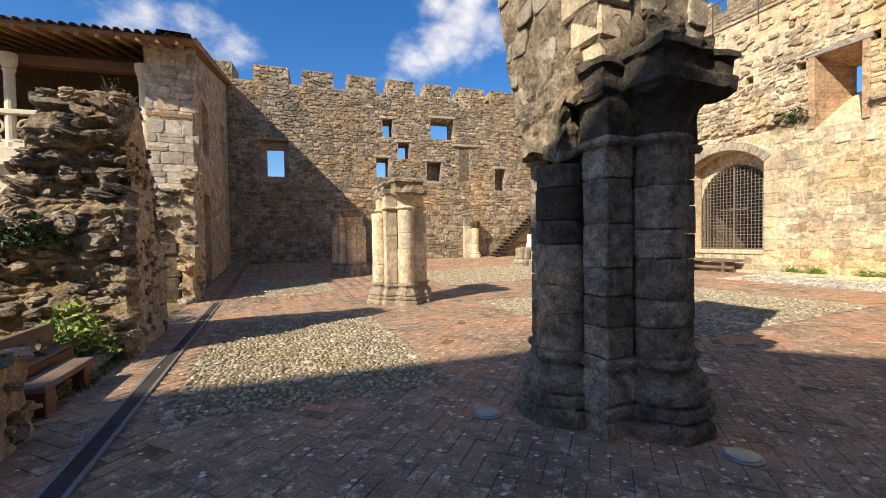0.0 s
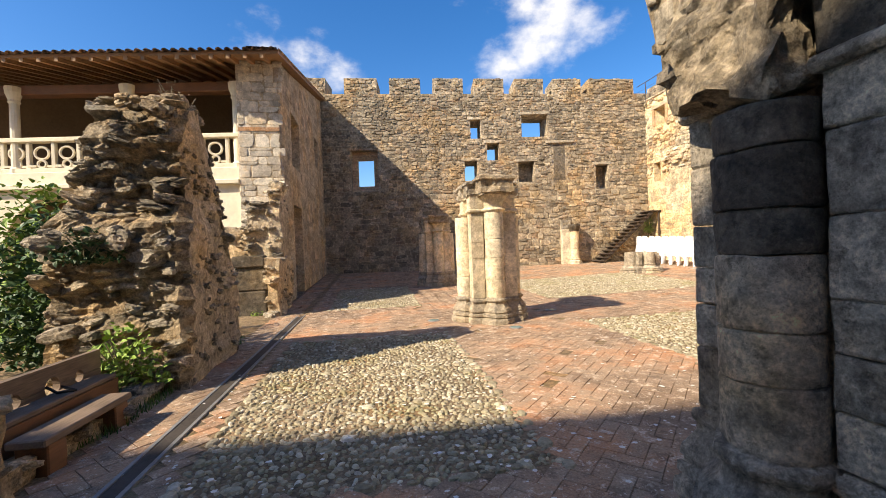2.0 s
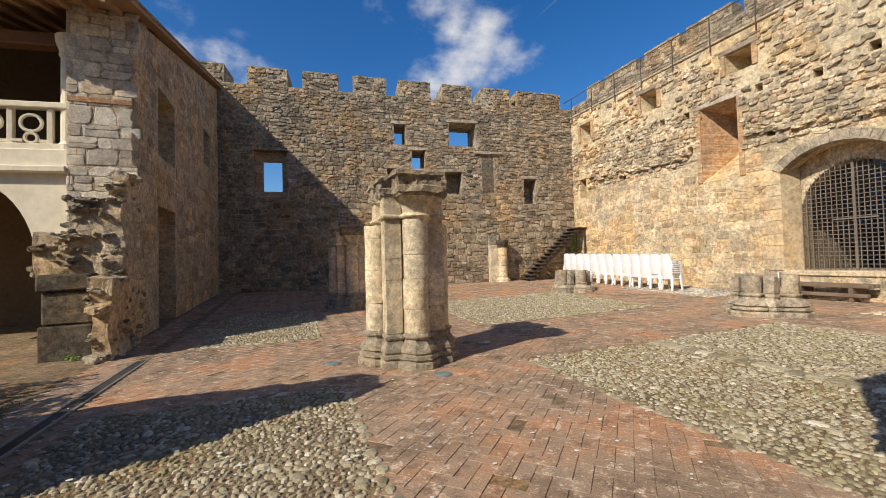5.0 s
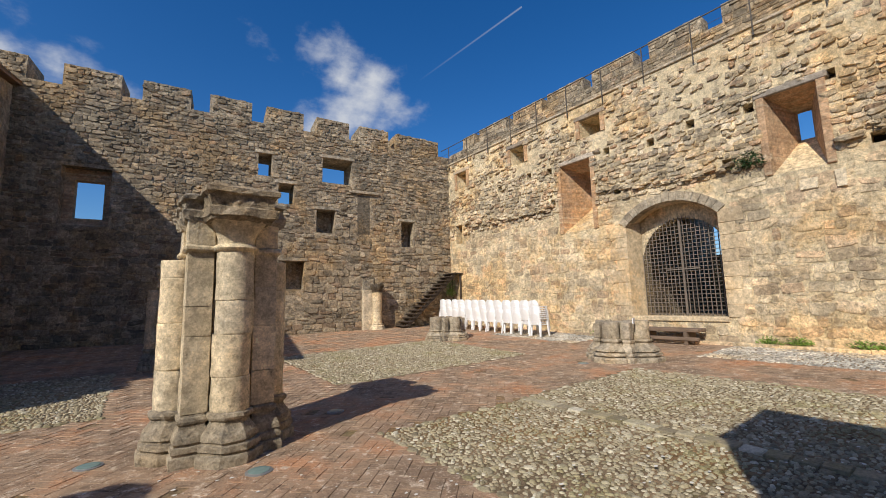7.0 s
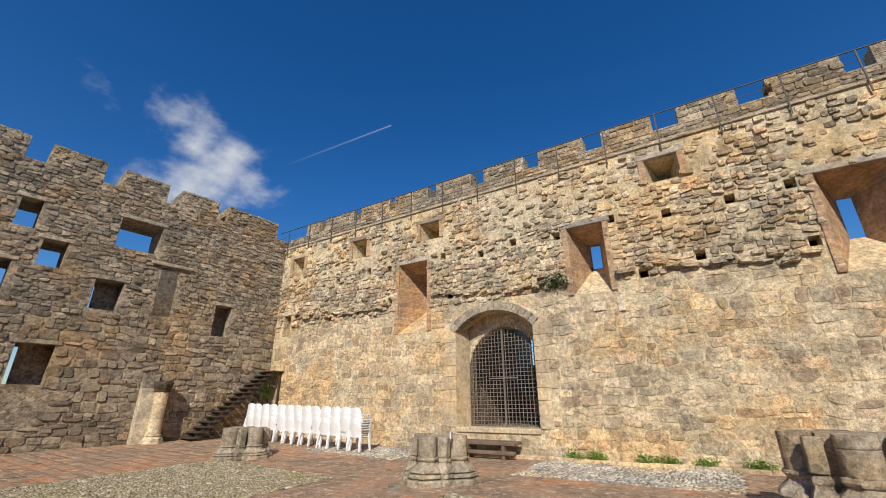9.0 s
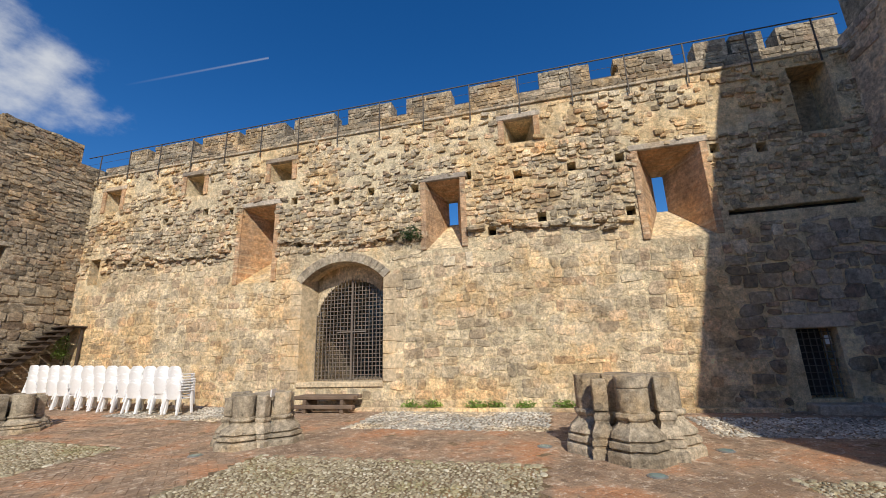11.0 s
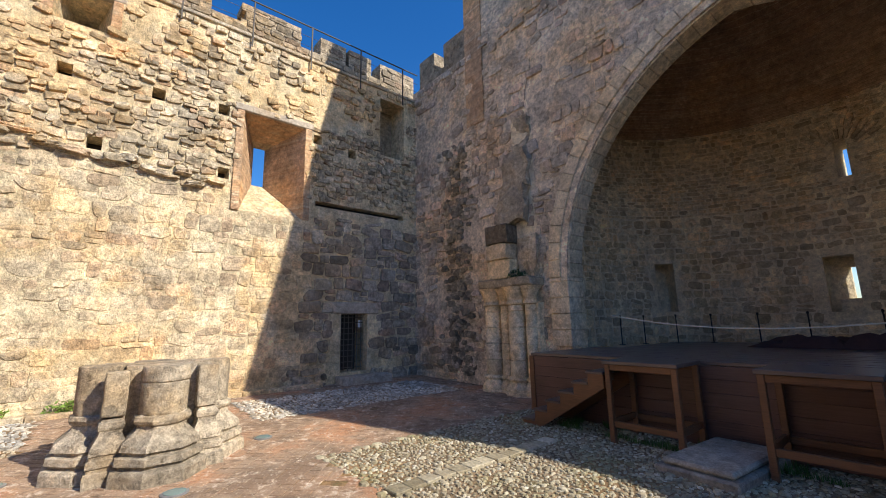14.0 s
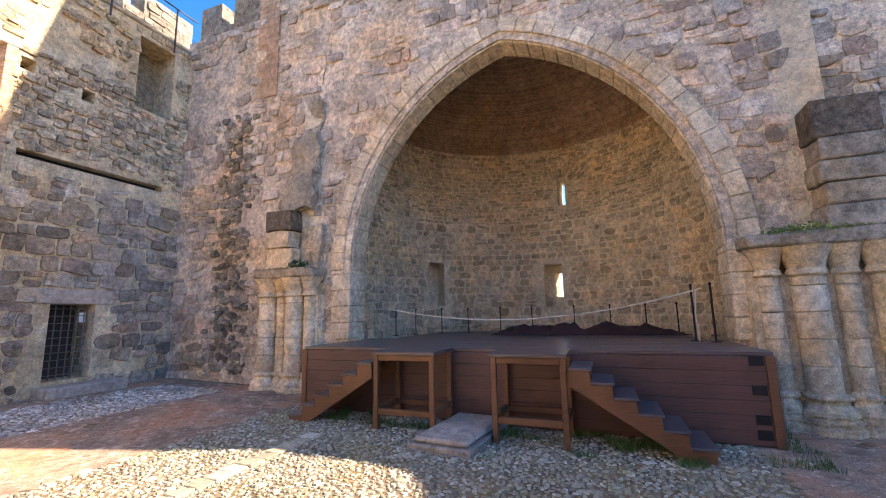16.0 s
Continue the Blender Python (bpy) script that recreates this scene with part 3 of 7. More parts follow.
def pebbles(name, rect, key, size, rr, label):
    x0, y0, x1, y1 = rect
    vs, fs, off = [], [], 0
    step = size * 2.05
    ny, nx = int((y1 - y0) / step), int((x1 - x0) / step)
    for j in range(ny):
        for i in range(nx):
            x = x0 + (i + 0.5 + 0.25 * (j % 2)) * (x1 - x0) / nx + rr.uniform(-0.75, 0.75) * size
            y = y0 + (j + 0.5) * (y1 - y0) / ny + rr.uniform(-0.75, 0.75) * size
            if x > x1 - size * 0.4:
                continue
            big = rr.random() < 0.035
            a, s = rr.uniform(0, 3.14), size * rr.uniform(0.62, 1.3) * (1.9 if big else 1.0)
            v, f = PEBBLES[rr.randrange(8)]
            sx, sy, sz = s * rr.uniform(0.9, 1.35), s * rr.uniform(0.6, 0.9), min(0.028, s * rr.uniform(0.35, 0.6))
            c, sn = math.cos(a), math.sin(a)
            p = v * (sx, sy, sz)
            q = np.empty_like(p)
            q[:, 0], q[:, 1], q[:, 2] = p[:, 0] * c - p[:, 1] * sn + x, p[:, 0] * sn + p[:, 1] * c + y, p[:, 2] + ground_z(x, y)
            vs.append(q)
            fs += [tuple(k + off for k in t) for t in f]
            off += len(v)
    # a broken border of larger flat stones
    for xa, ya, xb, yb in ((x0, y0, x1, y0), (x1, y0, x1, y1), (x1, y1, x0, y1), (x0, y1, x0, y0)):
        L, d = math.hypot(xb - xa, yb - ya), 0.0
        while d < L:
            s = rr.uniform(0.05, 0.10)
            if rr.random() < 0.75:
                x, y = xa + (xb - xa) * d / L + rr.uniform(-0.03, 0.03), ya + (yb - ya) * d / L + rr.uniform(-0.03, 0.03)
                a = math.atan2(yb - ya, xb - xa) + rr.uniform(-0.3, 0.3)
                v, f = PEBBLES[rr.randrange(8)]
                p = v * (s, s * rr.uniform(0.55, 0.8), 0.026)
                q = np.empty_like(p)
                q[:, 0], q[:, 1], q[:, 2] = p[:, 0] * math.cos(a) - p[:, 1] * math.sin(a) + x, p[:, 0] * math.sin(a) + p[:, 1] * math.cos(a) + y, p[:, 2] + ground_z(x, y)
                vs.append(q)
                fs += [tuple(k + off for k in t) for t in f]
                off += len(v)
            d += s * rr.uniform(1.7, 2.4)
    me = bpy.data.meshes.new(name)
    me.from_pydata(np.concatenate(vs).tolist(), [], fs)
    ob = link(name, me, M[key])
    return tagged(ob, label, "cobbles", kind="stuff")


rr = random.Random(5)
for r in PANELS:
    pebbles("cobbles", r, "pebble", 0.029, rr, "rounded tan river cobbles set in earth")
for r in GREY:
    pebbles("cobbles", r, "greypebble", 0.036, rr, "pale grey cobbles beside the castle wall")


# ---- setting: walls ----
A0 = (-1.9, 23.876, 0)
A_RZ = math.degrees(math.atan(-0.145))
AK = math.sqrt(1 + 0.145 ** 2)


def au(x):
    return (x + 1.9) * AK


def wall_part(name, label, at, rz, cat="wall"):
    return thing(name, label, cat, at, rz, kind="structure")


def inside(u, z, holes, grow=0.0):
    return any(a - grow < u < b + grow and c - grow < z < d + grow for a, b, c, d in holes)


# far wall with battlements
wall_a = wall_part("wall_north", "tall grey rubble castle wall with battlements and small windows", A0, A_RZ)
A_HOLES = [(au(x0), au(x1), z0, z1) for x0, x1, z0, z1 in (
    (-0.42, 1.02, 4.6, 6.7), (6.0, 6.55, 7.2, 8.18), (6.85, 7.5, 6.05, 6.96), (8.75, 10.15, 7.25, 8.42), (8.5, 9.35, 4.87, 5.95),
    (12.68, 13.35, 4.4, 5.7), (7.05, 8.0, 2.3, 3.55), (5.62, 6.3, 5.0, 6.05))]
A_NICHE = [(au(10.4), au(11.1), 4.85, 6.8), (au(7.1), au(7.85), 1.2, 2.05)]
A_MER = [(au(a), au(b)) for a, b in ((-5.5, -3.4), (-3.0, -1.6), (-0.62, 1.1), (1.77, 3.4), (4.07, 5.68), (6.27, 7.86), (8.45, 10.0), (10.52, 12.03), (12.46, 14.9))]
A_MER_Z, A_TOP = 10.3, 9.52


def a_warp(u, y, z):
    return (u, y, z * (1 + 0.05 * (1 - u / 17.6) * z / 10.3) if z > 0 else z)


def a_fn(u, z):
    return Matrix.Translation((u, 0, a_warp(u, 0, z)[2]))


def a_solid(u, z):
    if inside(u, z, A_HOLES):
        return False
    if z > A_TOP:
        return z < A_MER_Z and any(a < u < b for a, b in A_MER)
    return True


ucuts = [-4.0, 18.2] + [h for q in A_HOLES for h in q[:2]] + [h for q in A_MER for h in q if -4 < h < 18.2] + [i * 1.0 for i in range(-3, 18)]
zcuts = [-0.5, 0, A_TOP, A_MER_Z] + [h for q in A_HOLES for h in q[2:]] + [float(i) for i in range(1, 10)]
cells("wall_core", ucuts, zcuts, a_solid, 0, 1.55, M["wall_a"], wall_a, a_warp)
rr = random.Random(11)
def a_keep(u, z, w, h):
    if inside(u, z, A_HOLES + A_NICHE, 0.02 + min(w, 0.3) * 0.35) or z > A_MER_Z - h * 0.45:
        return False
    return z < A_TOP - h * 0.4 or any(a + w * 0.4 < u < b - w * 0.4 for a, b in A_MER)


# large stones below, thin courses above
rowsA = courses(rr, -3.8, 17.6, 0.05, 4.6, (0.40, 0.25), a_keep) + courses(rr, -3.8, 17.6, 4.6, A_MER_Z, (0.26, 0.15), a_keep)
LATE += face_stones(wall_a, "stone_a", rowsA, lambda u, z: 8.5 < u < 16 and z < 6, rr, (0.008, 0.055), a_fn, label="uneven grey rubble stones in courses")

# wall with the gate
wall_b = wall_part("wall_east", "golden rubble castle wall with an iron gate and brick-lined loopholes", (15.5, 21.35, 0), -90)


def bu(y):
    return 21.35 - y


B_HOLES = [(bu(b), bu(a), c, d) for a, b, c, d in (
    (12.6, 13.95, 4.15, 6.88), (6.1, 7.2, 4.72, 6.92), (-0.5, 1.05, 4.42, 6.98), (3.75, 4.65, 7.8, 8.6), (12.05, 12.95, 7.72, 8.45), (15.8, 16.65, 7.65, 8.5),
    (19.8, 20.6, 7.5, 8.4), (-3.75, -2.85, 6.85, 8.75), (-2.48, -1.68, 0.45, 2.0), (8.6, 11.4, 0.95, 4.62), (20.3, 20.8, 4.6, 5.6), (-3.7, -0.85, 4.86, 5.0))]
PUT = [(8.21, 5.34), (10.31, 6.69), (9.06, 6.86), (4.34, 6.76), (2.8, 6.78), (3.75, 5.36), (1.41, 5.27), (7.55, 6.75), (5.85, 6.95), (5.2, 5.1), (-1.9, 6.6), (11.9, 6.9), (11.6, 5.35), (14.5, 6.85), (15.6, 6.95), (17.4, 6.8), (14.4, 5.5), (1.5, 6.85), (-0.85, 6.75)]
B_PUT = [(bu(y) - 0.12, bu(y) + 0.12, z - 0.13, z + 0.13) for y, z in PUT]
B_WALK = 9.05


def b_solid(u, z):
    return not inside(u, z, B_HOLES) and not inside(u, z, B_PUT)


ucuts = [-1.5, 26.5] + [h for q in B_HOLES + B_PUT for h in q[:2]] + [float(i) for i in range(0, 26)]
zcuts = [-0.5, 0, B_WALK] + [h for q in B_HOLES + B_PUT for h in q[2:]] + [float(i) for i in range(1, 9)]
cells("wall_core", ucuts, zcuts, b_solid, 0, 1.5, M["wall_b"], wall_b)
# near-black plates stand in for the shade deep in the putlog holes
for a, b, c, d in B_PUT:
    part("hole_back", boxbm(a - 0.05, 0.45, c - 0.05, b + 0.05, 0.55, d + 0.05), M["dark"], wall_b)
B_MER = [(bu(4 + (b - 4) * 1.11), bu(4 + (a - 4) * 1.11)) for a, b in ((18.9, 19.8), (16.65, 18.5), (14.55, 16.2), (12.55, 14.25), (10.55, 12.15), (8.4, 10.0), (6.3, 7.85), (4.2, 5.7), (2.0, 3.5), (-0.25, 1.31), (-1.65, -0.84), (-2.53, -1.75), (-4.2, -2.86))]
B_LOOP = [(bu(1.35), bu(0.9), 10.45, 10.75)]


def bp_solid(u, z):
    if inside(u, z, B_LOOP):
        return False
    return z < 10.35 or any(a < u < b for a, b in B_MER)


ucuts = [-1.5, 26.5] + [h for q in B_MER + B_LOOP for h in q[:2]]
cells("parapet", ucuts, [9.05, 10.35, 10.45, 10.75, 10.98], bp_solid, 1.3, 1.9, M["wall_a"], wall_b)
rr = random.Random(12)
B_ALL = B_HOLES + B_PUT
rowsB = courses(rr, 0, 26, 5.0, 9.0, (0.235, 0.135), lambda u, z, w, h: rr.random() < (0.93 if z < 7.1 else 0.5 + 0.9 * noise.noise(Vector((u * 0.6, z * 0.9, 4.0)))) and not inside(u, z, B_ALL, min(w, 0.3) * 0.4))
rowsB += [r for r in courses(rr, 0, 26, 0.15, 5.0, (0.40, 0.27), lambda u, z, w, h: not inside(u, z, B_ALL, 0.16 + min(w, 0.3) * 0.4)) if rr.random() < 0.92]
LATE += face_stones(wall_b, "stone_b", [r for r in rowsB if r[1] >= 5], lambda u, z: 12 < u < 22 and z < 7.5, rr, (0.008, 0.08), label="golden rubble stones proud of the mortar")
corner = [r for r in rowsB if r[1] < 5 and r[0] > 21.9 + 0.5 * noise.noise(Vector((0, r[1] * 1.3, 2)))]
LATE += face_stones(wall_b, "stone_d", corner, lambda u, z: z < 4.4, rr, (0.02, 0.065), label="bare grey rubble in the corner")
LATE += face_stones(wall_b, "stone_bl", [r for r in rowsB if r[1] < 5 and r not in corner], lambda u, z: 13 < u < 22, rr, (0.004, 0.024), label="flush golden stones smeared with lime mortar")
rowsP = courses(rr, -1.2, 26, 9.1, 10.98, (0.36, 0.2), lambda u, z, w, h: not inside(u, z, B_LOOP, 0.1) and (z < 10.3 or any(a + w * 0.4 < u < b - w * 0.4 for a, b in B_MER)))
joined("stonework", [(rr.randrange(30), Matrix.Translation((u, 1.3, z)) @ Matrix.Diagonal((w * 0.97, rr.uniform(0.015, 0.05), h * 0.96, 1))) for u, z, w, h in rowsP], "stone_a", wall_b)

# wall with the great arch
wall_c = wall_part("wall_south", "tall pale wall of a ruined church with a great pointed arch", (15.5, -4.2, 0), 180)
AX, SPR, HS, RISE = 15.5 - 6.68, 2.6, 3.43, 4.46
R_IN = (HS * HS + RISE * RISE) / (2 * HS)


def arch_z(u, off=0.0):
    d = abs(u - AX)
    r = R_IN + off
    k = r * r - (d + R_IN - HS) ** 2
    return SPR + math.sqrt(k) if k > 0 else SPR


# out-of-view skyline, shaped to throw the shade edges on floor and east wall
C_TOP = [(15.5 - x, z) for x, z in ((15.6, 9.4), (13.0, 9.4), (12.95, 16.5), (9.1, 14.6), (4.4, 9.9), (2.3, 9.5), (1.85, 8.0), (1.55, 6.7), (0.6, 6.5), (-0.3, 6.6), (-1.6, 7.45), (-8.2, 13.2), (-11.6, 15.3), (-15.9, 17.35), (-19.0, 17.75), (-23, 18.3))]


def c_top(u):
    for (a, za), (b, zb) in zip(C_TOP, C_TOP[1:]):
        if a <= u <= b:
            return za + (zb - za) * (u - a) / max(1e-6, b - a)
    return 9.4


def strips(name, us, lo, hi, y0, y1, mat, parent):
    bm = bmesh.new()
    cols = [[bm.verts.new(p) for p in ((u, y0, lo(u)), (u, y0, hi(u)), (u, y1, lo(u)), (u, y1, hi(u)))] for u in us]
    for a, b in zip(cols, cols[1:]):
        bm.faces.new((a[0], b[0], b[1], a[1]))
        bm.faces.new((a[3], b[3], b[2], a[2]))
        bm.faces.new((a[1], b[1], b[3], a[3]))
        bm.faces.new((a[2], b[2], b[0], a[0]))
    for c in (cols[0], cols[-1]):
        bm.faces.new((c[0], c[1], c[3], c[2]))
    return part(name, bm, mat, parent)


ul, ur = AX - HS, AX + HS
us1 = [-0.1, 1.0, 2.49, 2.55, 3.5, 4.5, ul]
strips("wall_core", us1, lambda u: -0.4, c_top, 0, 0.58, M["wall_c"], wall_c)
us2 = [ul + (ur - ul) * (0.5 - 0.5 * math.cos(math.pi * i / 40)) for i in range(41)]
strips("wall_core", us2, lambda u: arch_z(u) if ul + 1e-4 < u < ur - 1e-4 else SPR, c_top, 0, 0.58, M["wall_c"], wall_c)
# beyond the shafts this run is unseen, added to shade the court
us3 = [ur] + [u for u, _ in C_TOP if u > ur + 0.2]
strips("wall_core", us3, lambda u: -0.4, c_top, 0, 0.58, M["wall_c"], wall_c)
rr = random.Random(13)
rowsC = courses(rr, 0, 17.5, 0.15, 9.6, (0.34, 0.24), lambda u, z, w, h: (noise.noise(Vector((u * 0.45, z * 0.45, 3.0))) + 0.5 * noise.noise(Vector((u * 1.7, z * 1.7, 8.0))) > 0.02 or rr.random() < 0.14) and z < c_top(u) - 0.1 and not (ul - 0.5 < u < ur + 0.5 and z < arch_z(u, 0.48) + 0.1))
LATE += face_stones(wall_c, "stone_c", rowsC, lambda u, z: u < 6 and z < 6, rr, (0.012, 0.06), label="pale stones in pink lime pointing")


# voussoirs of the arch, in two orders
def voussoirs(parent, r0, r1, y0, y1, mat, n, tag):
    cx = HS - R_IN
    top = math.acos((R_IN - HS) / ((r0 + r1) / 2))
    for side in (1, -1):
        for i in range(n):
            a0, a1 = top * i / n, top * (i + 1) / n
            g = 0.004 / r1
            bm = bmesh.new()
            pts = []
            for a, r in ((a0 + g, r0), (a1 - g, r0), (a1 - g, r1), (a0 + g, r1)):
                pts.append((AX + side * (cx + r * math.cos(a)), SPR + r * math.sin(a)))
            f = [bm.verts.new((x, y0, z)) for x, z in pts]
            b = [bm.verts.new((x, y1, z)) for x, z in pts]
            bm.faces.new(f), bm.faces.new(b[::-1])
            for k in range(4):
                bm.faces.new((f[k], f[(k + 1) % 4], b[(k + 1) % 4], b[k]))
            bmesh.ops.bevel(bm, geom=bm.edges[:], offset=0.012, segments=1, affect="EDGES")
            part("voussoir", bm, mat, parent)


def great_arch():
    t = thing("pointed_arch", "great pointed arch of pale dressed stone in two orders", "arch", (15.5, -4.2, 0), 180, kind="structure")
    voussoirs(t, R_IN + 0.15, R_IN + 0.44, -0.05, 0.45, M["ashlar"], 17, "outer")
    voussoirs(t, R_IN - 0.03, R_IN + 0.145, 0.05, 0.56, M["ashlar"], 20, "inner")
    for s in (-1, 1):
        z = 1.15
        while z < SPR - 0.05:
            h = min(0.34, SPR - z)
            x0, x1 = AX + s * (HS - 0.03), AX + s * (HS + 0.44)
            part("jamb_stone", boxbm(min(x0, x1), -0.04, z + 0.004, max(x0, x1), 0.56, z + h - 0.004, 0.012), M["ashlar"], t)
            z += h


great_arch()


def apse():
    t = wall_part("apse_wall", "round church apse of coursed rubble under a brick half dome", (6.58, -5.25, 0), 0, "apse")
    R, DOME = 3.98, 6.55
    bm = bmesh.new()
    # openings cut from a grid of angle and height
    WIN = [(264.0, 271.5, 1.75, 3.0), (260.6, 263.8, 4.75, 5.62), (315.5, 322.5, 1.85, 3.1)]
    ang = sorted(set([180 - 14 + i * 4.0 for i in range(53)] + [w for q in WIN for w in q[:2]]))
    zs = sorted(set([0, 1, 2, 3, 4, 5, DOME] + [w for q in WIN for w in q[2:]]))

    def P(a, z, r):
        return (r * math.cos(radians(a)), r * math.sin(radians(a)), z)
    cache = {}

    def v(i, j, k):
        if (i, j, k) not in cache:
            cache[i, j, k] = bm.verts.new(P(ang[i], zs[j], R if k == 0 else R + 0.9))
        return cache[i, j, k]

    def on(i, j):
        return 0 <= i < len(ang) - 1 and 0 <= j < len(zs) - 1 and not any(w[0] < (ang[i] + ang[i + 1]) / 2 < w[1] and w[2] < (zs[j] + zs[j + 1]) / 2 < w[3] for w in WIN)
    for i in range(len(ang) - 1):
        for j in range(len(zs) - 1):
            if not on(i, j):
                continue
            bm.faces.new((v(i, j, 0), v(i, j + 1, 0), v(i + 1, j + 1, 0), v(i + 1, j, 0)))
            bm.faces.new((v(i, j, 1), v(i + 1, j, 1), v(i + 1, j + 1, 1), v(i, j + 1, 1)))
            for di, dj, a, b in ((-1, 0, (i, j), (i, j + 1)), (1, 0, (i + 1, j), (i + 1, j + 1)), (0, -1, (i, j), (i + 1, j)), (0, 1, (i, j + 1), (i + 1, j + 1))):
                if not on(i + di, j + dj):
                    bm.faces.new((v(*a, 0), v(*b, 0), v(*b, 1), v(*a, 1)))
    part("wall_core", bm, M["apse_wall"], t)
    bm = bmesh.new()
    n, k = 48, 14
    for rad, flip in ((R, 1), (R + 0.5, -1)):
        rings = []
        for j in range(k + 1):
            e = math.pi / 2 * j / k
            rings.append([bm.verts.new((rad * math.cos(e) * math.cos(radians(166 + 208 * i / n)), rad * math.cos(e) * math.sin(radians(166 + 208 * i / n)), DOME + (rad - R) + 0.6 * R * math.sin(e))) for i in range(n + 1)])
        for lo, hi in zip(rings, rings[1:]):
            for i in range(n):
                q = (lo[i], lo[i + 1], hi[i + 1], hi[i])
                try:
                    bm.faces.new(q if flip < 0 else q[::-1])
                except ValueError:
                    pass
    bmesh.ops.remove_doubles(bm, verts=bm.verts, dist=1e-4)
    part("half_dome", bm, M["dome"], t, "sooty brick half dome")
    rr = random.Random(14)
    pl = []
    span = (166 * R * math.pi / 180, 374 * R * math.pi / 180)
    for u, z, w, h in courses(rr, *span, 0.9, 4.3, (0.27, 0.19)) + courses(rr, *span, 4.3, DOME, (0.23, 0.105)):
        a = u / R * 180 / math.pi
        if any(q[0] - 2.5 < a < q[1] + 2.5 and q[2] - 0.12 < z < q[3] + 0.12 for q in WIN):
            continue
        m = Matrix.Translation((R * math.cos(radians(a)), R * math.sin(radians(a)), z)) @ Matrix.Rotation(radians(a - 90), 4, "Z") @ Matrix.Rotation(rr.gauss(0, 0.16 if z < 4.3 else 0.05), 4, "Y") @ Matrix.Diagonal((w * rr.uniform(0.74, 0.98), rr.uniform(0.008, 0.03), h * rr.uniform(0.72, 0.98), 1))
        pl.append((rr.randrange(30), m))
    joined("stonework", pl, "apse_stone", t)
    # fan of thin bricks over the upper light
    for k in range(13):
        g = radians(-66 + 11 * k)
        for r0, r1 in ((0.34, 0.56), (0.58, 0.80)):
            bm = bmesh.new()
            cz, ca = 5.30, 262.2
            ring = []
            for rad, w in ((r0, 0.024), (r1, 0.036)):
                for sg in (-1, 1):
                    du, dz = rad * math.sin(g) + sg * w * math.cos(g), rad * math.cos(g) - sg * w * math.sin(g)
                    ring.append((ca + math.degrees(du / R), cz + dz))
            q = [ring[0], ring[1], ring[3], ring[2]]
            shrink = [R * (math.sqrt(max(0.0, 1 - ((z - DOME) / (0.6 * R)) ** 2)) if z > DOME else 1.0) for _, z in q]
            f0 = [bm.verts.new(P(a, z, rr_ - 0.045)) for (a, z), rr_ in zip(q, shrink)]
            f1 = [bm.verts.new(P(a, z, rr_ + 0.03)) for (a, z), rr_ in zip(q, shrink)]
            bm.faces.new(f0), bm.faces.new(f1[::-1])
            for i in range(4):
                bm.faces.new((f0[i], f0[(i + 1) % 4], f1[(i + 1) % 4], f1[i]))
            part("fan_brick", bm, M["apse_stone"], t)
    # splayed side of the low window and the back of the wall niche
    for a0, a1, z0, z1, d0 in ((266.9, 272.0, 1.7, 3.05, 0.35), (314.5, 323.5, 1.8, 3.15, 0.45)):
        bm = bmesh.new()
        q = [P(a0, 0, R + 0.85), P(a1, 0, R + d0), P(a1, 0, R + 0.95), P(a0, 0, R + 0.95)] if d0 == 0.35 else [P(a0, 0, R + d0), P(a1, 0, R + d0), P(a1, 0, R + 0.8), P(a0, 0, R + 0.8)]
        lo = [bm.verts.new((x, y, z0)) for x, y, _ in q]
        hi = [bm.verts.new((x, y, z1)) for x, y, _ in q]
        bm.faces.new(lo), bm.faces.new(hi)
        for k in range(4):
            bm.faces.new((lo[k], lo[(k + 1) % 4], hi[(k + 1) % 4], hi[k]))
        part("splay", bm, M["apse_wall"], t)
    # sill and lintel that narrow the low window on the outside
    for z0, z1 in ((1.74, 2.05), (2.78, 3.01)):
        bm = bmesh.new()
        q = [P(263.9, 0, R + 0.55), P(271.6, 0, R + 0.55), P(271.6, 0, R + 0.88), P(263.9, 0, R + 0.88)]
        lo = [bm.verts.new((x, y, z0)) for x, y, _ in q]
        hi = [bm.verts.new((x, y, z1)) for x, y, _ in q]
        bm.faces.new(lo), bm.faces.new(hi)
        for k in range(4):
            bm.faces.new((lo[k], lo[(k + 1) % 4], hi[(k + 1) % 4], hi[k]))
        part("window_stone", bm, M["apse_wall"], t)
    return t


apse()

# closing walls that are never entered
close = wall_part("wall_west", "plain rubble wall closing the court behind the walker", (-9.0, -4.2, 0), 90)
part("wall_core", boxbm(0, 0, -0.4, 10, 0.8, 3.2), M["wall_a"], close)


# ---- house with a loggia ----
HY, HX = 13.3, -1.9


def roof_z(y):
    return 6.98 + (y - HY) * 0.255


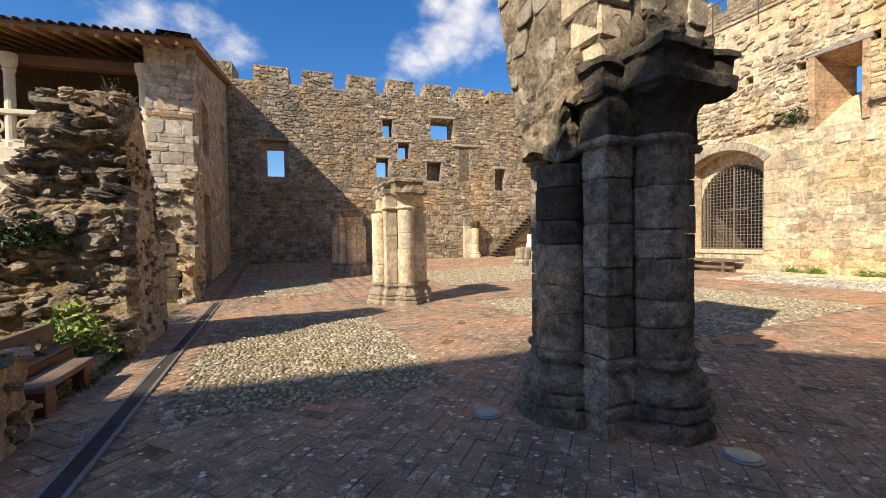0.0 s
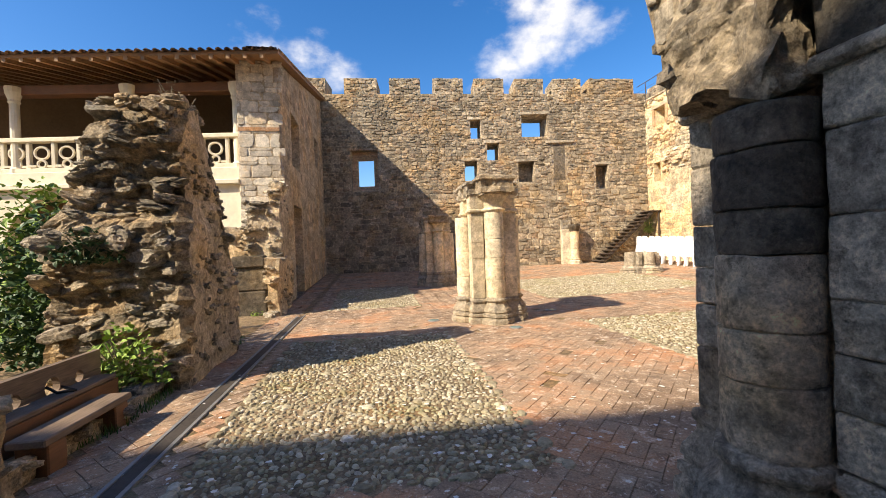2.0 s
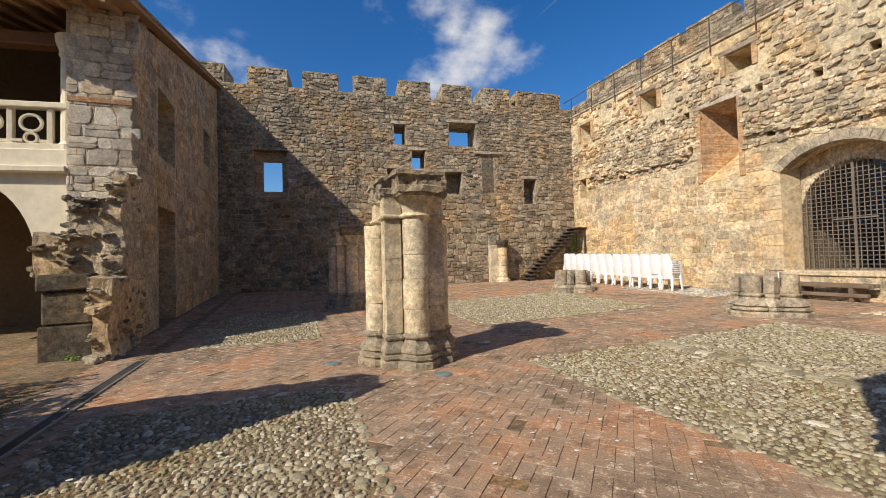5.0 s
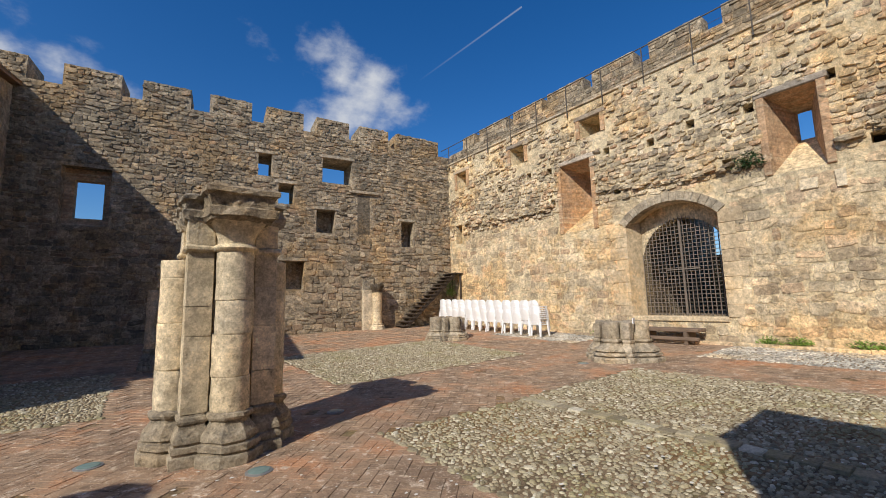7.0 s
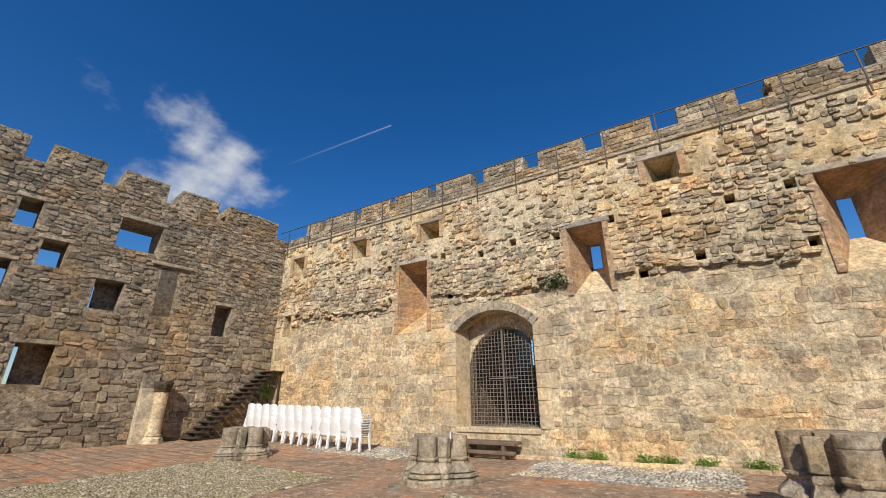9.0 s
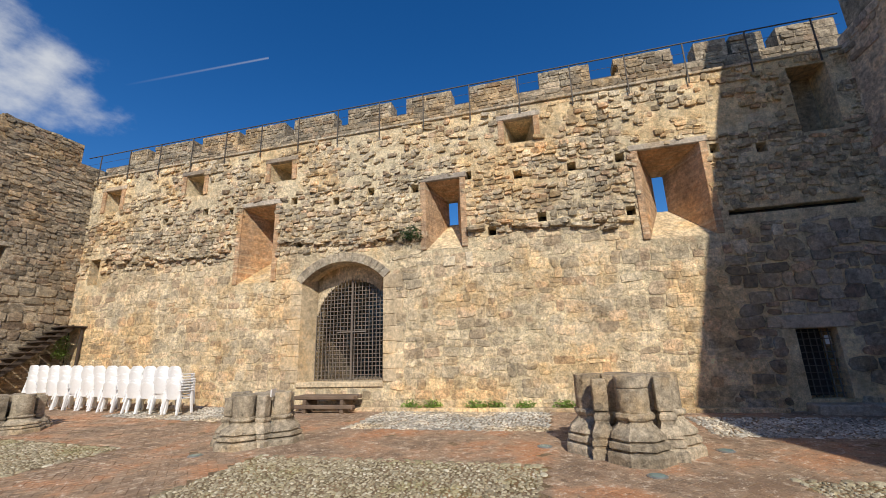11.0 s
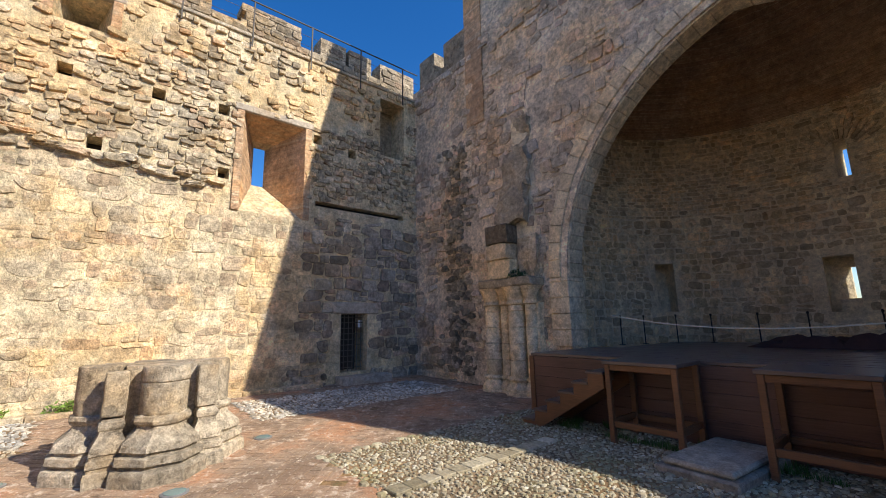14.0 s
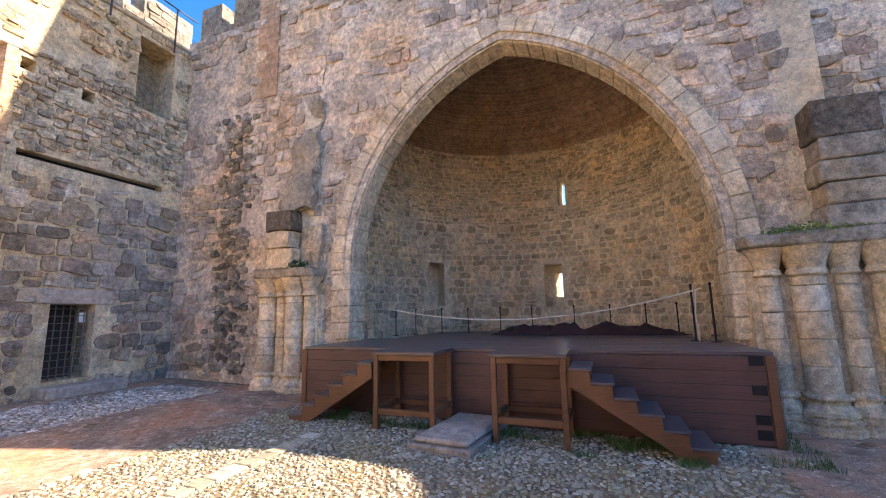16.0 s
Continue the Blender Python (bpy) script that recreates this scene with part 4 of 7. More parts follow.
def house():
    t = thing("gallery_house", "rendered stone house with an upper loggia and tiled roof", "house", (HX, HY, 0), 90)
    holes = [(1.75, 3.3, 4.36, 6.1), (7.4, 8.7, 5.5, 6.85), (1.7, 3.25, 0.0, 3.1)]
    us = sorted(set([0, 12] + [h for q in holes for h in q[:2]] + [float(i) for i in range(1, 12)]))
    zs = sorted(set([-0.4, 0, 2, 4, 6, 7.3] + [h for q in holes for h in q[2:]]))
    cells("side_wall", us, zs, lambda u, z: not inside(u, z, holes), 0, 0.8, M["plaster"], t)
    strips("gable_wall", us, lambda u: 7.3, lambda u: roof_z(HY + u) - 0.12, 0, 0.8, M["plaster"], t)
    part("front_wall", boxbm(0, 0.8, -0.4, 0.7, 1.1, 7.0), M["housestone"], t, "front corner of squared pale stone")
    part("recess", boxbm(1.6, 0.55, 4.3, 3.4, 0.62, 6.2), M["plaster"], t)
    part("shutter", boxbm(7.3, 0.3, 5.4, 8.8, 0.37, 6.95), M["wood"], t, "red-brown wooden shutter")
    part("room", boxbm(1.5, 0.7, 0, 3.5, 0.78, 3.3), M["plaster"], t)
    # loggia: floor, back wall, columns, rail; local x runs away from the court's near side, local y to the west
    part("gallery_floor", boxbm(0.05, 1.1, 3.42, 3.6, 15, 3.78, 0.02), M["cream"], t)
    part("cornice", boxbm(-0.06, 1.1, 3.3, 0.3, 15, 3.43, 0.02), M["cream"], t)
    # back wall coloured dark for the shade under the roof
    part("back_wall", boxbm(3.4, 0.8, -0.4, 3.7, 15, 7.55), M["gloom"], t, "ochre back wall with its shade in the colour")

    def low(u):
        for c in (2.9, 5.75, 9.6, 13.2):
            w = 1.25 if c < 4 else 1.7
            if abs(u - c) < w:
                return 1.5 + math.sqrt(max(0, w ** 2 - (u - c) ** 2)) * (1.9 / w) * 0.9
        return -0.4
    us2 = sorted(set([1.1, 15.0] + [c + (1.25 if c < 4 else 1.7) * 0.9999 * math.sin(math.pi * i / 24) * s for c in (2.9, 5.75, 9.6, 13.2) for i in range(13) for s in (1, -1)]))
    us2 = sorted(us2 + [4.1505, 4.0499, 7.4505, 7.9, 11.3, 11.5])
    bm = bmesh.new()
    cols = [[bm.verts.new(p) for p in ((0.1, u, low(u)), (0.1, u, 3.32), (0.5, u, low(u)), (0.5, u, 3.32))] for u in us2]
    for a, b in zip(cols, cols[1:]):
        for i, j in ((0, 1), (2, 3), (0, 2)):
            bm.faces.new((a[i], b[i], b[j], a[j]))
    part("arcade", bm, M["cream"], t, "cream arcade under the gallery")
    for y in (1.18, 4.1, 7.1, 10.1, 13.1):
        bm = bmesh.new()
        lathe(bm, [(0.17, 3.78), (0.17, 3.9), (0.12, 3.96), (0.115, 5.7), (0.15, 5.75), (0.13, 5.8), (0.2, 6.0), (0.21, 6.15)], 12, 0.25, y)
        part("column", bm, M["cream"], t, "slender cream stone column")
    part("rail", boxbm(0.1, 1.1, 4.62, 0.32, 15, 4.74, 0.015), M["cream"], t)
    part("rail_foot", boxbm(0.1, 1.1, 3.78, 0.32, 15, 3.9, 0.01), M["cream"], t)
    # pierced balustrade panels: uprights with a ring and curls in between
    y, k = 1.45, 0
    up = boxbm(0.15, -0.045, 3.9, 0.27, 0.045, 4.62, 0.008)
    upo = part("baluster", up, M["cream"], t)
    upo.location = (0, y, 0)
    ring = bmesh.new()
    for rad, cz in ((0.17, 4.33), (0.10, 4.03)):
        n1, n2 = 14, 6
        g = [[ring.verts.new((0.21 + 0.04 * math.sin(2 * math.pi * b / n2), (rad + 0.035 * math.cos(2 * math.pi * b / n2)) * math.cos(2 * math.pi * a / n1), cz + (rad + 0.035 * math.cos(2 * math.pi * b / n2)) * math.sin(2 * math.pi * a / n1))) for b in range(n2)] for a in range(n1)]
        for a in range(n1):
            for b in range(n2):
                ring.faces.new((g[a][b], g[(a + 1) % n1][b], g[(a + 1) % n1][(b + 1) % n2], g[a][(b + 1) % n2]))
    box(ring, 0.18, -0.3, 3.94, 0.24, -0.13, 4.0)
    box(ring, 0.18, 0.13, 3.94, 0.24, 0.3, 4.0)
    ro = part("tracery", ring, M["cream"], t)
    ro.location = (0, y + 0.33, 0)
    for k in range(1, 16):
        a = new("baluster", upo.data)
        a.parent, a.location = t, (0, y + 0.66 * k, 0)
        b = new("tracery", ro.data)
        b.parent, b.location = t, (0, y + 0.33 + 0.66 * k, 0)
    bm = bmesh.new()
    pl = []
    rr = random.Random(31)
    for yy, z, w, h in courses(rr, 0.02, 1.1, 0.2, 6.9, (0.42, 0.3)):
        pl.append((rr.randrange(30), Matrix.Translation((0, yy, z)) @ Matrix.Rotation(radians(-90), 4, "Z") @ Matrix.Diagonal((w * 0.97, rr.uniform(0.008, 0.025), h * 0.96, 1))))
    joined("stonework", pl, "housestone", t)
    bm.free()
    side = []
    for u, z, w, h in courses(rr, 0.02, 11.9, 0.2, 9.9, (0.44, 0.25)):
        if z < roof_z(HY + u) - 0.4 and not inside(u, z, holes, 0.08 + w * 0.4) and rr.random() < 0.55 + 0.12 * z:
            side.append((rr.randrange(30), Matrix.Translation((u, 0, z)) @ Matrix.Rotation(rr.gauss(0, 0.04), 4, "Y") @ Matrix.Diagonal((w * 0.97, rr.uniform(0.004, 0.02), h * 0.95, 1))))
    joined("side_stonework", side, "houserubble", t, "brown coursed stones in lime mortar")
    part("brick_band", boxbm(-0.03, 0.0, 4.95, 0.05, 1.08, 5.05), M["brickred"], t, "thin red brick band")
    return t


house_ob = house()


def loggia_roof():
    t = thing("tiled_roof", "low clay-tiled roof on exposed brown rafters", "roof", (0, 0, 0), 0)
    bm = bmesh.new()
    x0, x1, y0, y1 = -17.0, HX + 0.22, HY - 0.95, 24.2
    for z in (0.0,):
        a = [bm.verts.new((x, y, roof_z(y) + d)) for d in (-0.05, 0.03) for x, y in ((x0, y0), (x1, y0), (x1, y1), (x0, y1))]
        for q in ((3, 2, 1, 0), (4, 5, 6, 7), (0, 1, 5, 4), (1, 2, 6, 5), (2, 3, 7, 6), (3, 0, 4, 7)):
            bm.faces.new([a[i] for i in q])
    part("roof_boards", bm, M["rafterwood"], t)
    bm = bmesh.new()
    x = x0
    while x < x1:
        for up, dx in ((1, 0.0), (-1, 0.11)):
            ra, rb = [], []
            for i in range(7):
                a = math.pi * i / 6
                px, pz = x + dx + 0.07 * math.cos(a), up * 0.05 * math.sin(a) + (0.06 if up > 0 else 0.075)
                ra.append(bm.verts.new((px, y0 - 0.08, roof_z(y0 - 0.08) + pz)))
                rb.append(bm.verts.new((px, y1, roof_z(y1) + pz)))
            for i in range(6):
                bm.faces.new((ra[i], ra[i + 1], rb[i + 1], rb[i]))
        x += 0.22
    ob = part("tile_rows", bm, M["rooftile"], t, "rows of round clay tiles")
    ob["kind"] = "stuff"
    x = x0 + 0.2
    while x < x1 - 0.1:
        bm = bmesh.new()
        vs = [bm.verts.new((px, py, roof_z(py) + pz)) for px in (x - 0.05, x + 0.05) for py, pz in ((y0 + 0.03, -0.16), (y1 - 8, -0.18), (y1 - 8, -0.055), (y0 + 0.03, -0.055))]
        for q in ((0, 1, 2, 3), (7, 6, 5, 4), (0, 4, 5, 1), (1, 5, 6, 2), (2, 6, 7, 3), (3, 7, 4, 0)):
            bm.faces.new([vs[i] for i in q])
        part("rafter", bm, M["rafterwood"], t)
        x += 0.42
    part("wall_beam", boxbm(x0, HY + 0.1, 6.15, HX - 1.1, HY + 0.42, 6.42, 0.02), M["wood"], t, "long brown timber beam")
    return t


roof_ob = loggia_roof()


def turn_gallery(k=0.13, lift=0.2):
    """The gallery front runs back at a slight angle from the corner of the house."""
    for ob in house_ob.children:
        kind = ob.name.split(".")[0]
        if kind in ("baluster", "tracery"):
            ob.location.x += k * (ob.location.y - 1.1)
            ob.location.z += lift
        elif kind in ("gallery_floor", "cornice", "back_wall", "arcade", "column", "rail", "rail_foot"):
            for v in ob.data.vertices:
                v.co.x += k * (v.co.y - 1.1)
                v.co.z += lift
    for ob in roof_ob.children:
        for v in ob.data.vertices:
            v.co.y += k * max(0.0, HX - v.co.x)


turn_gallery()


# ---- openings in the walls ----
def prism(bm, pts, a, b, axis):
    """A solid from a closed outline, between a and b along the axis (0 x, 1 y, 2 z)."""
    def mk(p, t):
        q = list(p)
        q.insert(axis, t)
        return bm.verts.new(q)
    lo, hi = [mk(p, a) for p in pts], [mk(p, b) for p in pts]
    bm.faces.new(lo[::-1]), bm.faces.new(hi)
    for i in range(len(pts)):
        j = (i + 1) % len(pts)
        bm.faces.new((lo[i], lo[j], hi[j], hi[i]))
    return bm


def loophole(parent_at, rz, u0, u1, z0, z1, slit, rise, label, mats, depth=1.42, lintel=True):
    """A splayed embrasure: jambs, sloping sill and soffit closing on a slit."""
    t = thing("loophole", label, "window", parent_at, rz, "embrasures of the castle wall", "structure")
    c = (u0 + u1) / 2
    a, b = c - slit / 2, c + slit / 2
    g = 0.004
    part("jamb", prism(bmesh.new(), [(u0 + g, 0.01), (a, depth), (u0 + g, depth)], z0, z1 - g, 2), M[mats[0]], t)
    part("jamb", prism(bmesh.new(), [(u1 - g, 0.01), (u1 - g, depth), (b, depth)], z0, z1 - g, 2), M[mats[0]], t)
    part("sill", prism(bmesh.new(), [(0.012, z0 + g), (depth, z0 + g), (depth, z0 + rise)], u0 + 2 * g, u1 - 2 * g, 0), M[mats[1]], t)
    part("soffit", prism(bmesh.new(), [(0.012, z1 - g), (depth, z1 - g), (depth, z1 - 0.12 * (z1 - z0))], u0 + 2 * g, u1 - 2 * g, 0), M[mats[2]], t)
    if lintel:
        part("lintel", boxbm(u0 - 0.22, -0.05, z1 - 0.01, u1 + 0.22, 0.25, z1 + 0.17, 0.02), M["slab"], t)
        for s, e in ((u0 - 0.17, u0 + 0.006), (u1 - 0.006, u1 + 0.17)):
            part("brick_edge", boxbm(s, -0.045, z0, e, 0.1, z1 - 0.012, 0.01), M["brickjamb"], t)
    return t


B_AT = (15.5, 21.35, 0)
for a, b, c, d in ((12.6, 13.95, 4.15, 6.88), (6.1, 7.2, 4.72, 6.92), (-0.5, 1.05, 4.42, 6.98)):
    loophole(B_AT, -90, bu(b), bu(a), c, d, 0.3, 1.15, "tall brick-lined loophole with a smooth sloping sill", ("brickjamb", "sand", "brickjamb"))
for a, b, c, d in ((3.75, 4.65, 7.8, 8.6), (12.05, 12.95, 7.72, 8.45), (15.8, 16.65, 7.65, 8.5), (19.8, 20.6, 7.5, 8.4)):
    loophole(B_AT, -90, bu(b), bu(a), c, d, 0.22, 0.35, "small square loophole under a stone lintel", ("wall_b", "wall_b", "wall_b"))


def plate(parent, u0, u1, z0, z1, y, mat, name="recess_back"):
    return part(name, boxbm(u0 - 0.1, y, z0 - 0.1, u1 + 0.1, y + 0.12, z1 + 0.1), M[mat], parent)


plate(wall_b, bu(-2.85), bu(-3.75), 6.85, 8.75, 0.75, "stone_a")
# near-black plate painted as the shade inside the beam slot
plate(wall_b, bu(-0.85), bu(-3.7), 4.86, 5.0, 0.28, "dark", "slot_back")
plate(wall_b, bu(20.8), bu(20.3), 4.6, 5.6, 0.6, "stone_a")
for k in (4, 5, 6):
    q = A_HOLES[k]
    part("recess_back", boxbm(q[0] + 0.16, 0.75, a_warp(q[0], 0, q[2])[2] - 0.1, q[1] + 0.1, 0.85, a_warp(q[0], 0, q[3])[2] + 0.15), M["wall_a"], wall_a)
# brick-framed window near the house
q = A_HOLES[0]
z0, z1 = a_warp(q[0], 0, q[2])[2], a_warp(q[0], 0, q[3])[2]
x0, x1, y0, y1 = au(-0.13), au(0.75), a_warp(0, 0, 4.9)[2], a_warp(0, 0, 6.28)[2]
cells("window_surround", [q[0] - 0.05, x0, x1, q[1] + 0.05], [z0 - 0.05, y0, y1, z1 + 0.05], lambda u, z: not (x0 < u < x1 and y0 < z < y1), 0.45, 0.8, M["brickjamb"], wall_a)
for a, b, c, d in A_HOLES[1:]:
    part("lintel", boxbm(a - 0.16, -0.04, a_warp(a, 0, d)[2] - 0.008, b + 0.16, 0.4, a_warp(a, 0, d)[2] + 0.14, 0.015), M["lichen"], wall_a)
part("ledge", boxbm(au(10.0), -0.12, 6.95, au(11.5), 0.2, 7.08, 0.015), M["lichen"], wall_a)
# flush dark panel paints the shade of a niche that isn't cut
part("recess", boxbm(au(10.42), -0.006, 4.95, au(11.03), 0.02, 6.9, 0.002), M["capstone"], wall_a, "flat dark panel for the shade in a niche")


# ---- the gate ----
def gate():
    t = thing("gate_surround", "dressed stone gateway under a low segmental arch", "gateway", B_AT, -90, kind="structure")
    u0, u1, zb, zt = bu(11.4), bu(8.6), 0.95, 4.62
    c, hw = (u0 + u1) / 2, (u1 - u0) / 2
    rise = 0.6
    R = (hw * hw + rise * rise) / (2 * rise)

    def seg(u):
        return zt - R + math.sqrt(max(0, R * R - (u - c) ** 2)) - 0.02
    us = [u0 + 0.004 + (u1 - u0 - 0.008) * i / 24 for i in range(25)]
    strips("arch_fill", us, seg, lambda u: zt - 0.004, 0.004, 0.62, M["gatestone"], t)
    n = 15
    for i in range(n):
        a0, a1 = (i / n - 0.5) * 2 * math.asin(hw / R) * 1.03, ((i + 1) / n - 0.5) * 2 * math.asin(hw / R) * 1.03
        bm = bmesh.new()
        pts = [(c + (R + d) * math.sin(a), zt - R + (R + d) * math.cos(a)) for a, d in ((a0 + 0.003, -0.02), (a1 - 0.003, -0.02), (a1 - 0.003, 0.26), (a0 + 0.003, 0.26))]
        prism(bm, [(p, z) for p, z in pts], -0.05, 0.3, 1)
        part("voussoir", bm, M["lichen"], t)
    # dressed jamb stones
    for s, x in ((-1, u0), (1, u1)):
        z = zb
        k = 0
        while z < zt - rise - 0.1:
            h = 0.42 if k % 2 else 0.36
            w = 0.62 if k % 2 else 0.42
            a, b = (x - w, x + 0.004) if s < 0 else (x - 0.004, x + w)
            part("jamb_stone", boxbm(a, -0.03, z + 0.003, b, 0.2, z + h - 0.003, 0.012), M["gatestone"], t)
            z += h
            k += 1
    part("jamb", prism(bmesh.new(), [(u0 + 0.004, 0.0), (bu(11.22), 0.62), (u0 + 0.004, 0.62)], zb, seg(u0 + 0.3), 2), M["gatestone"], t)
    part("threshold", boxbm(u0 - 0.02, -0.05, zb - 0.14, u1 + 0.02, 0.9, zb + 0.01, 0.02), M["gatestone"], t)
    # inner arch, behind the grille
    i0, i1 = bu(11.22), bu(8.62)
    ic, ih = (i0 + i1) / 2, (i1 - i0) / 2

    def inner(u):
        d = abs(u - ic)
        r = ih * 1.06
        k = r * r - (d + r - ih) ** 2
        return 2.75 + math.sqrt(max(0, k))
    us = [i0 + (i1 - i0) * (0.5 - 0.5 * math.cos(math.pi * i / 28)) for i in range(29)]
    strips("inner_arch", us, inner, lambda u: zt + 0.1, 0.66, 1.1, M["stone_b"], t)
    for a, b in ((u0 - 0.1, i0), (i1, u1 + 0.1)):
        part("inner_jamb", boxbm(a, 0.66, zb, b, 1.1, zt + 0.1), M["stone_b"], t)
    g = thing("iron_grille", "black iron grille gate of square bars", "gate", B_AT, -90)
    k = 0
    u = i0 + 0.02
    while u < i1:
        part("upright_bar", boxbm(u - 0.011, 0.60, zb + 0.02, u + 0.011, 0.622, inner(u) + 0.03), M["gratebar"], g)
        u += 0.124
    z = zb + 0.06
    while z < 3.9:
        w = [x for x in us if inner(x) > z]
        if len(w) > 1:
            part("cross_bar", boxbm(w[0] - 0.02, 0.623, z - 0.010, w[-1] + 0.02, 0.643, z + 0.010), M["gratebar"], g)
        z += 0.124
    part("lock_bar", boxbm(ic - 0.5, 0.57, 2.42, ic + 0.5, 0.598, 2.46), M["gratebar"], g)
    part("meeting_stile", boxbm(ic - 0.03, 0.565, zb + 0.02, ic + 0.03, 0.599, inner(ic) - 0.05), M["gratebar"], g)
    # vaulted passage beyond
    p = thing("gate_passage", "dim vaulted passage behind the gate", "passage", B_AT, -90, kind="structure")
    part("passage_wall", boxbm(u0 - 0.6, 1.52, 0.3, u0 - 0.2, 8, 5.0), M["wall_a"], p)
    part("passage_wall", boxbm(u1 + 0.2, 1.52, 0.3, u1 + 0.6, 8, 5.0), M["wall_a"], p)
    part("passage_end", boxbm(u0 - 0.6, 7.6, 0.3, u1 + 0.6, 8.0, 3.4), M["wall_a"], p)
    part("passage_roof", boxbm(u0 - 0.6, 1.52, 5.0, u1 + 0.6, 6.2, 5.3), M["wall_a"], p)
    part("passage_floor", boxbm(u0 - 0.6, 0.9, 0.7, u1 + 0.6, 8, 0.92), M["slab"], p)


gate()


# small barred door in the shaded corner
def small_door():
    u0, u1 = bu(-1.68), bu(-2.48)
    t = thing("door_1", "dark barred door in the shaded corner", "door", B_AT, -90, kind="structure")
    # near-black sheet takes the place of the unlit space behind the bars
    leaf = part("door_leaf", boxbm(u0 + 0.004, 0.7, 0.45, u1 - 0.004, 0.76, 1.99), M["dark"], t)
    for i in range(6):
        x = u0 + 0.07 + i * 0.13
        part("bar", boxbm(x - 0.009, 0.2, 0.46, x + 0.009, 0.218, 1.98), M["gratebar"], leaf)
    for i in range(10):
        z = 0.55 + i * 0.15
        part("bar", boxbm(u0 + 0.02, 0.22, z - 0.009, u1 - 0.02, 0.238, z + 0.009), M["gratebar"], leaf)
    part("lintel", boxbm(u0 - 0.3, -0.03, 1.99, u1 + 0.35, 0.3, 2.3, 0.02), M["slab"], t)
    part("notice", boxbm(u1 - 0.16, 0.24, 1.62, u1 - 0.04, 0.246, 1.82), M["white"], leaf, "small white notice")
    st = thing("door_step", "worn stone step under the barred door", "step", B_AT, -90, kind="structure")
    part("step_stone", boxbm(u0 - 0.15, -0.55, 0.0, u1 + 0.5, 0.0, 0.38, 0.03), M["slab"], st)


small_door()


# railing along the wall walk
def railing():
    t = thing("wall_railing", "thin steel railing along the wall walk", "railing", B_AT, -90)
    part("ledge", boxbm(-0.5, -0.06, B_WALK - 0.02, 25.8, 0.3, B_WALK + 0.07, 0.015), M["lichen"], t)
    for z, r in ((10.05, 0.02), (9.72, 0.006), (9.42, 0.006)):
        tube("rail", [(-0.5, -0.08, z), (25.6, -0.08, z)], r, M["grille"], t)
    u = 0.2
    while u < 25.7:
        part("post", boxbm(u - 0.016, -0.095, 8.75, u + 0.016, -0.065, 10.05), M["grille"], t)
        u += 1.55


railing()


# ---- floor lamps set in the paving ----
def ground_lamp(x, y):
    t = thing("ground_lamp", "round glass uplight set flush in the paving", "lamp", (x, y, ground_z(x, y) + 0.004), 0, "paving uplights")
    bm = bmesh.new()
    lathe(bm, [(0.125, -0.02), (0.125, 0.008), (0.1, 0.014)], 24)
    rim = part("rim", bm, M["steel"], t)
    bm = bmesh.new()
    lathe(bm, [(0.098, 0.0), (0.098, 0.018), (0.05, 0.022)], 24)
    part("lens", bm, M["glass_disc"], rim, "greenish frosted lens")
    return t


for x, y in ((1.68, 3.05), (2.9, 1.73), (4.38, 3.0), (3.07, 8.45), (4.5, 10.08), (1.73, 9.74), (10.25, 2.63), (11.66, 4.05), (11.66, 1.38), (10.4, 9.9)):
    ground_lamp(x, y)


# ---- piers ----
def wobble(bm, amp, freq=2.0, seed=0.0):
    for v in bm.verts:
        q = v.co * freq + Vector((seed, -seed, seed * 0.7))
        v.co += noise.noise_vector(q) * amp + noise.noise_vector(q * 4) * amp * 0.35


COLS = ((0, -1), (1, 0), (0, 1), (-1, 0))
CORNERS = ((1, 1), (1, -1), (-1, 1), (-1, -1))


def base_block(bm, cx, cy, r, h, rot, seg=8, flare=1.0):
    """A moulded polygonal base under one shaft: roll, slope, grooves and plinth."""
    prof = [(r * (1 + (k - 1) * (flare if f < 0.78 else 1.0)), h * f) for k, f in ((1.70, -0.05), (1.70, 0.15), (1.66, 0.20), (1.48, 0.22), (1.48, 0.26), (1.60, 0.28), (1.58, 0.38), (1.40, 0.40), (1.40, 0.44), (1.50, 0.46), (1.44, 0.56), (1.24, 0.66), (1.08, 0.74), (1.04, 0.81), (1.18, 0.84), (1.25, 0.89), (1.20, 0.95), (1.03, 0.97), (0.98, 1.0))]
    lathe(bm, prof, seg, cx, cy, 22.5 + rot, 382.5 + rot)
    bmesh.ops.subdivide_edges(bm, edges=[e for e in bm.edges if abs(e.verts[0].co.z - e.verts[1].co.z) < 1e-5], cuts=2)


def loft_to_square(bm, cx, cy, r, half, levels, seg=24):
    """A bell that passes from a round of radius r to a square of half width half."""
    rings = []
    for f, z in levels:
        ring = []
        for i in range(seg):
            a = 2 * math.pi * i / seg
            c, sn = math.cos(a), math.sin(a)
            k = r * (1 - f) + min(half / max(abs(c), abs(sn)), half * 1.3) * f
            ring.append(bm.verts.new((cx + k * c, cy + k * sn, z)))
        rings.append(ring)
    for lo, hi in zip(rings, rings[1:]):
        for i in range(seg):
            bm.faces.new((lo[i], lo[(i + 1) % seg], hi[(i + 1) % seg], hi[i]))
    bm.faces.new(rings[-1]), bm.faces.new(rings[0][::-1])


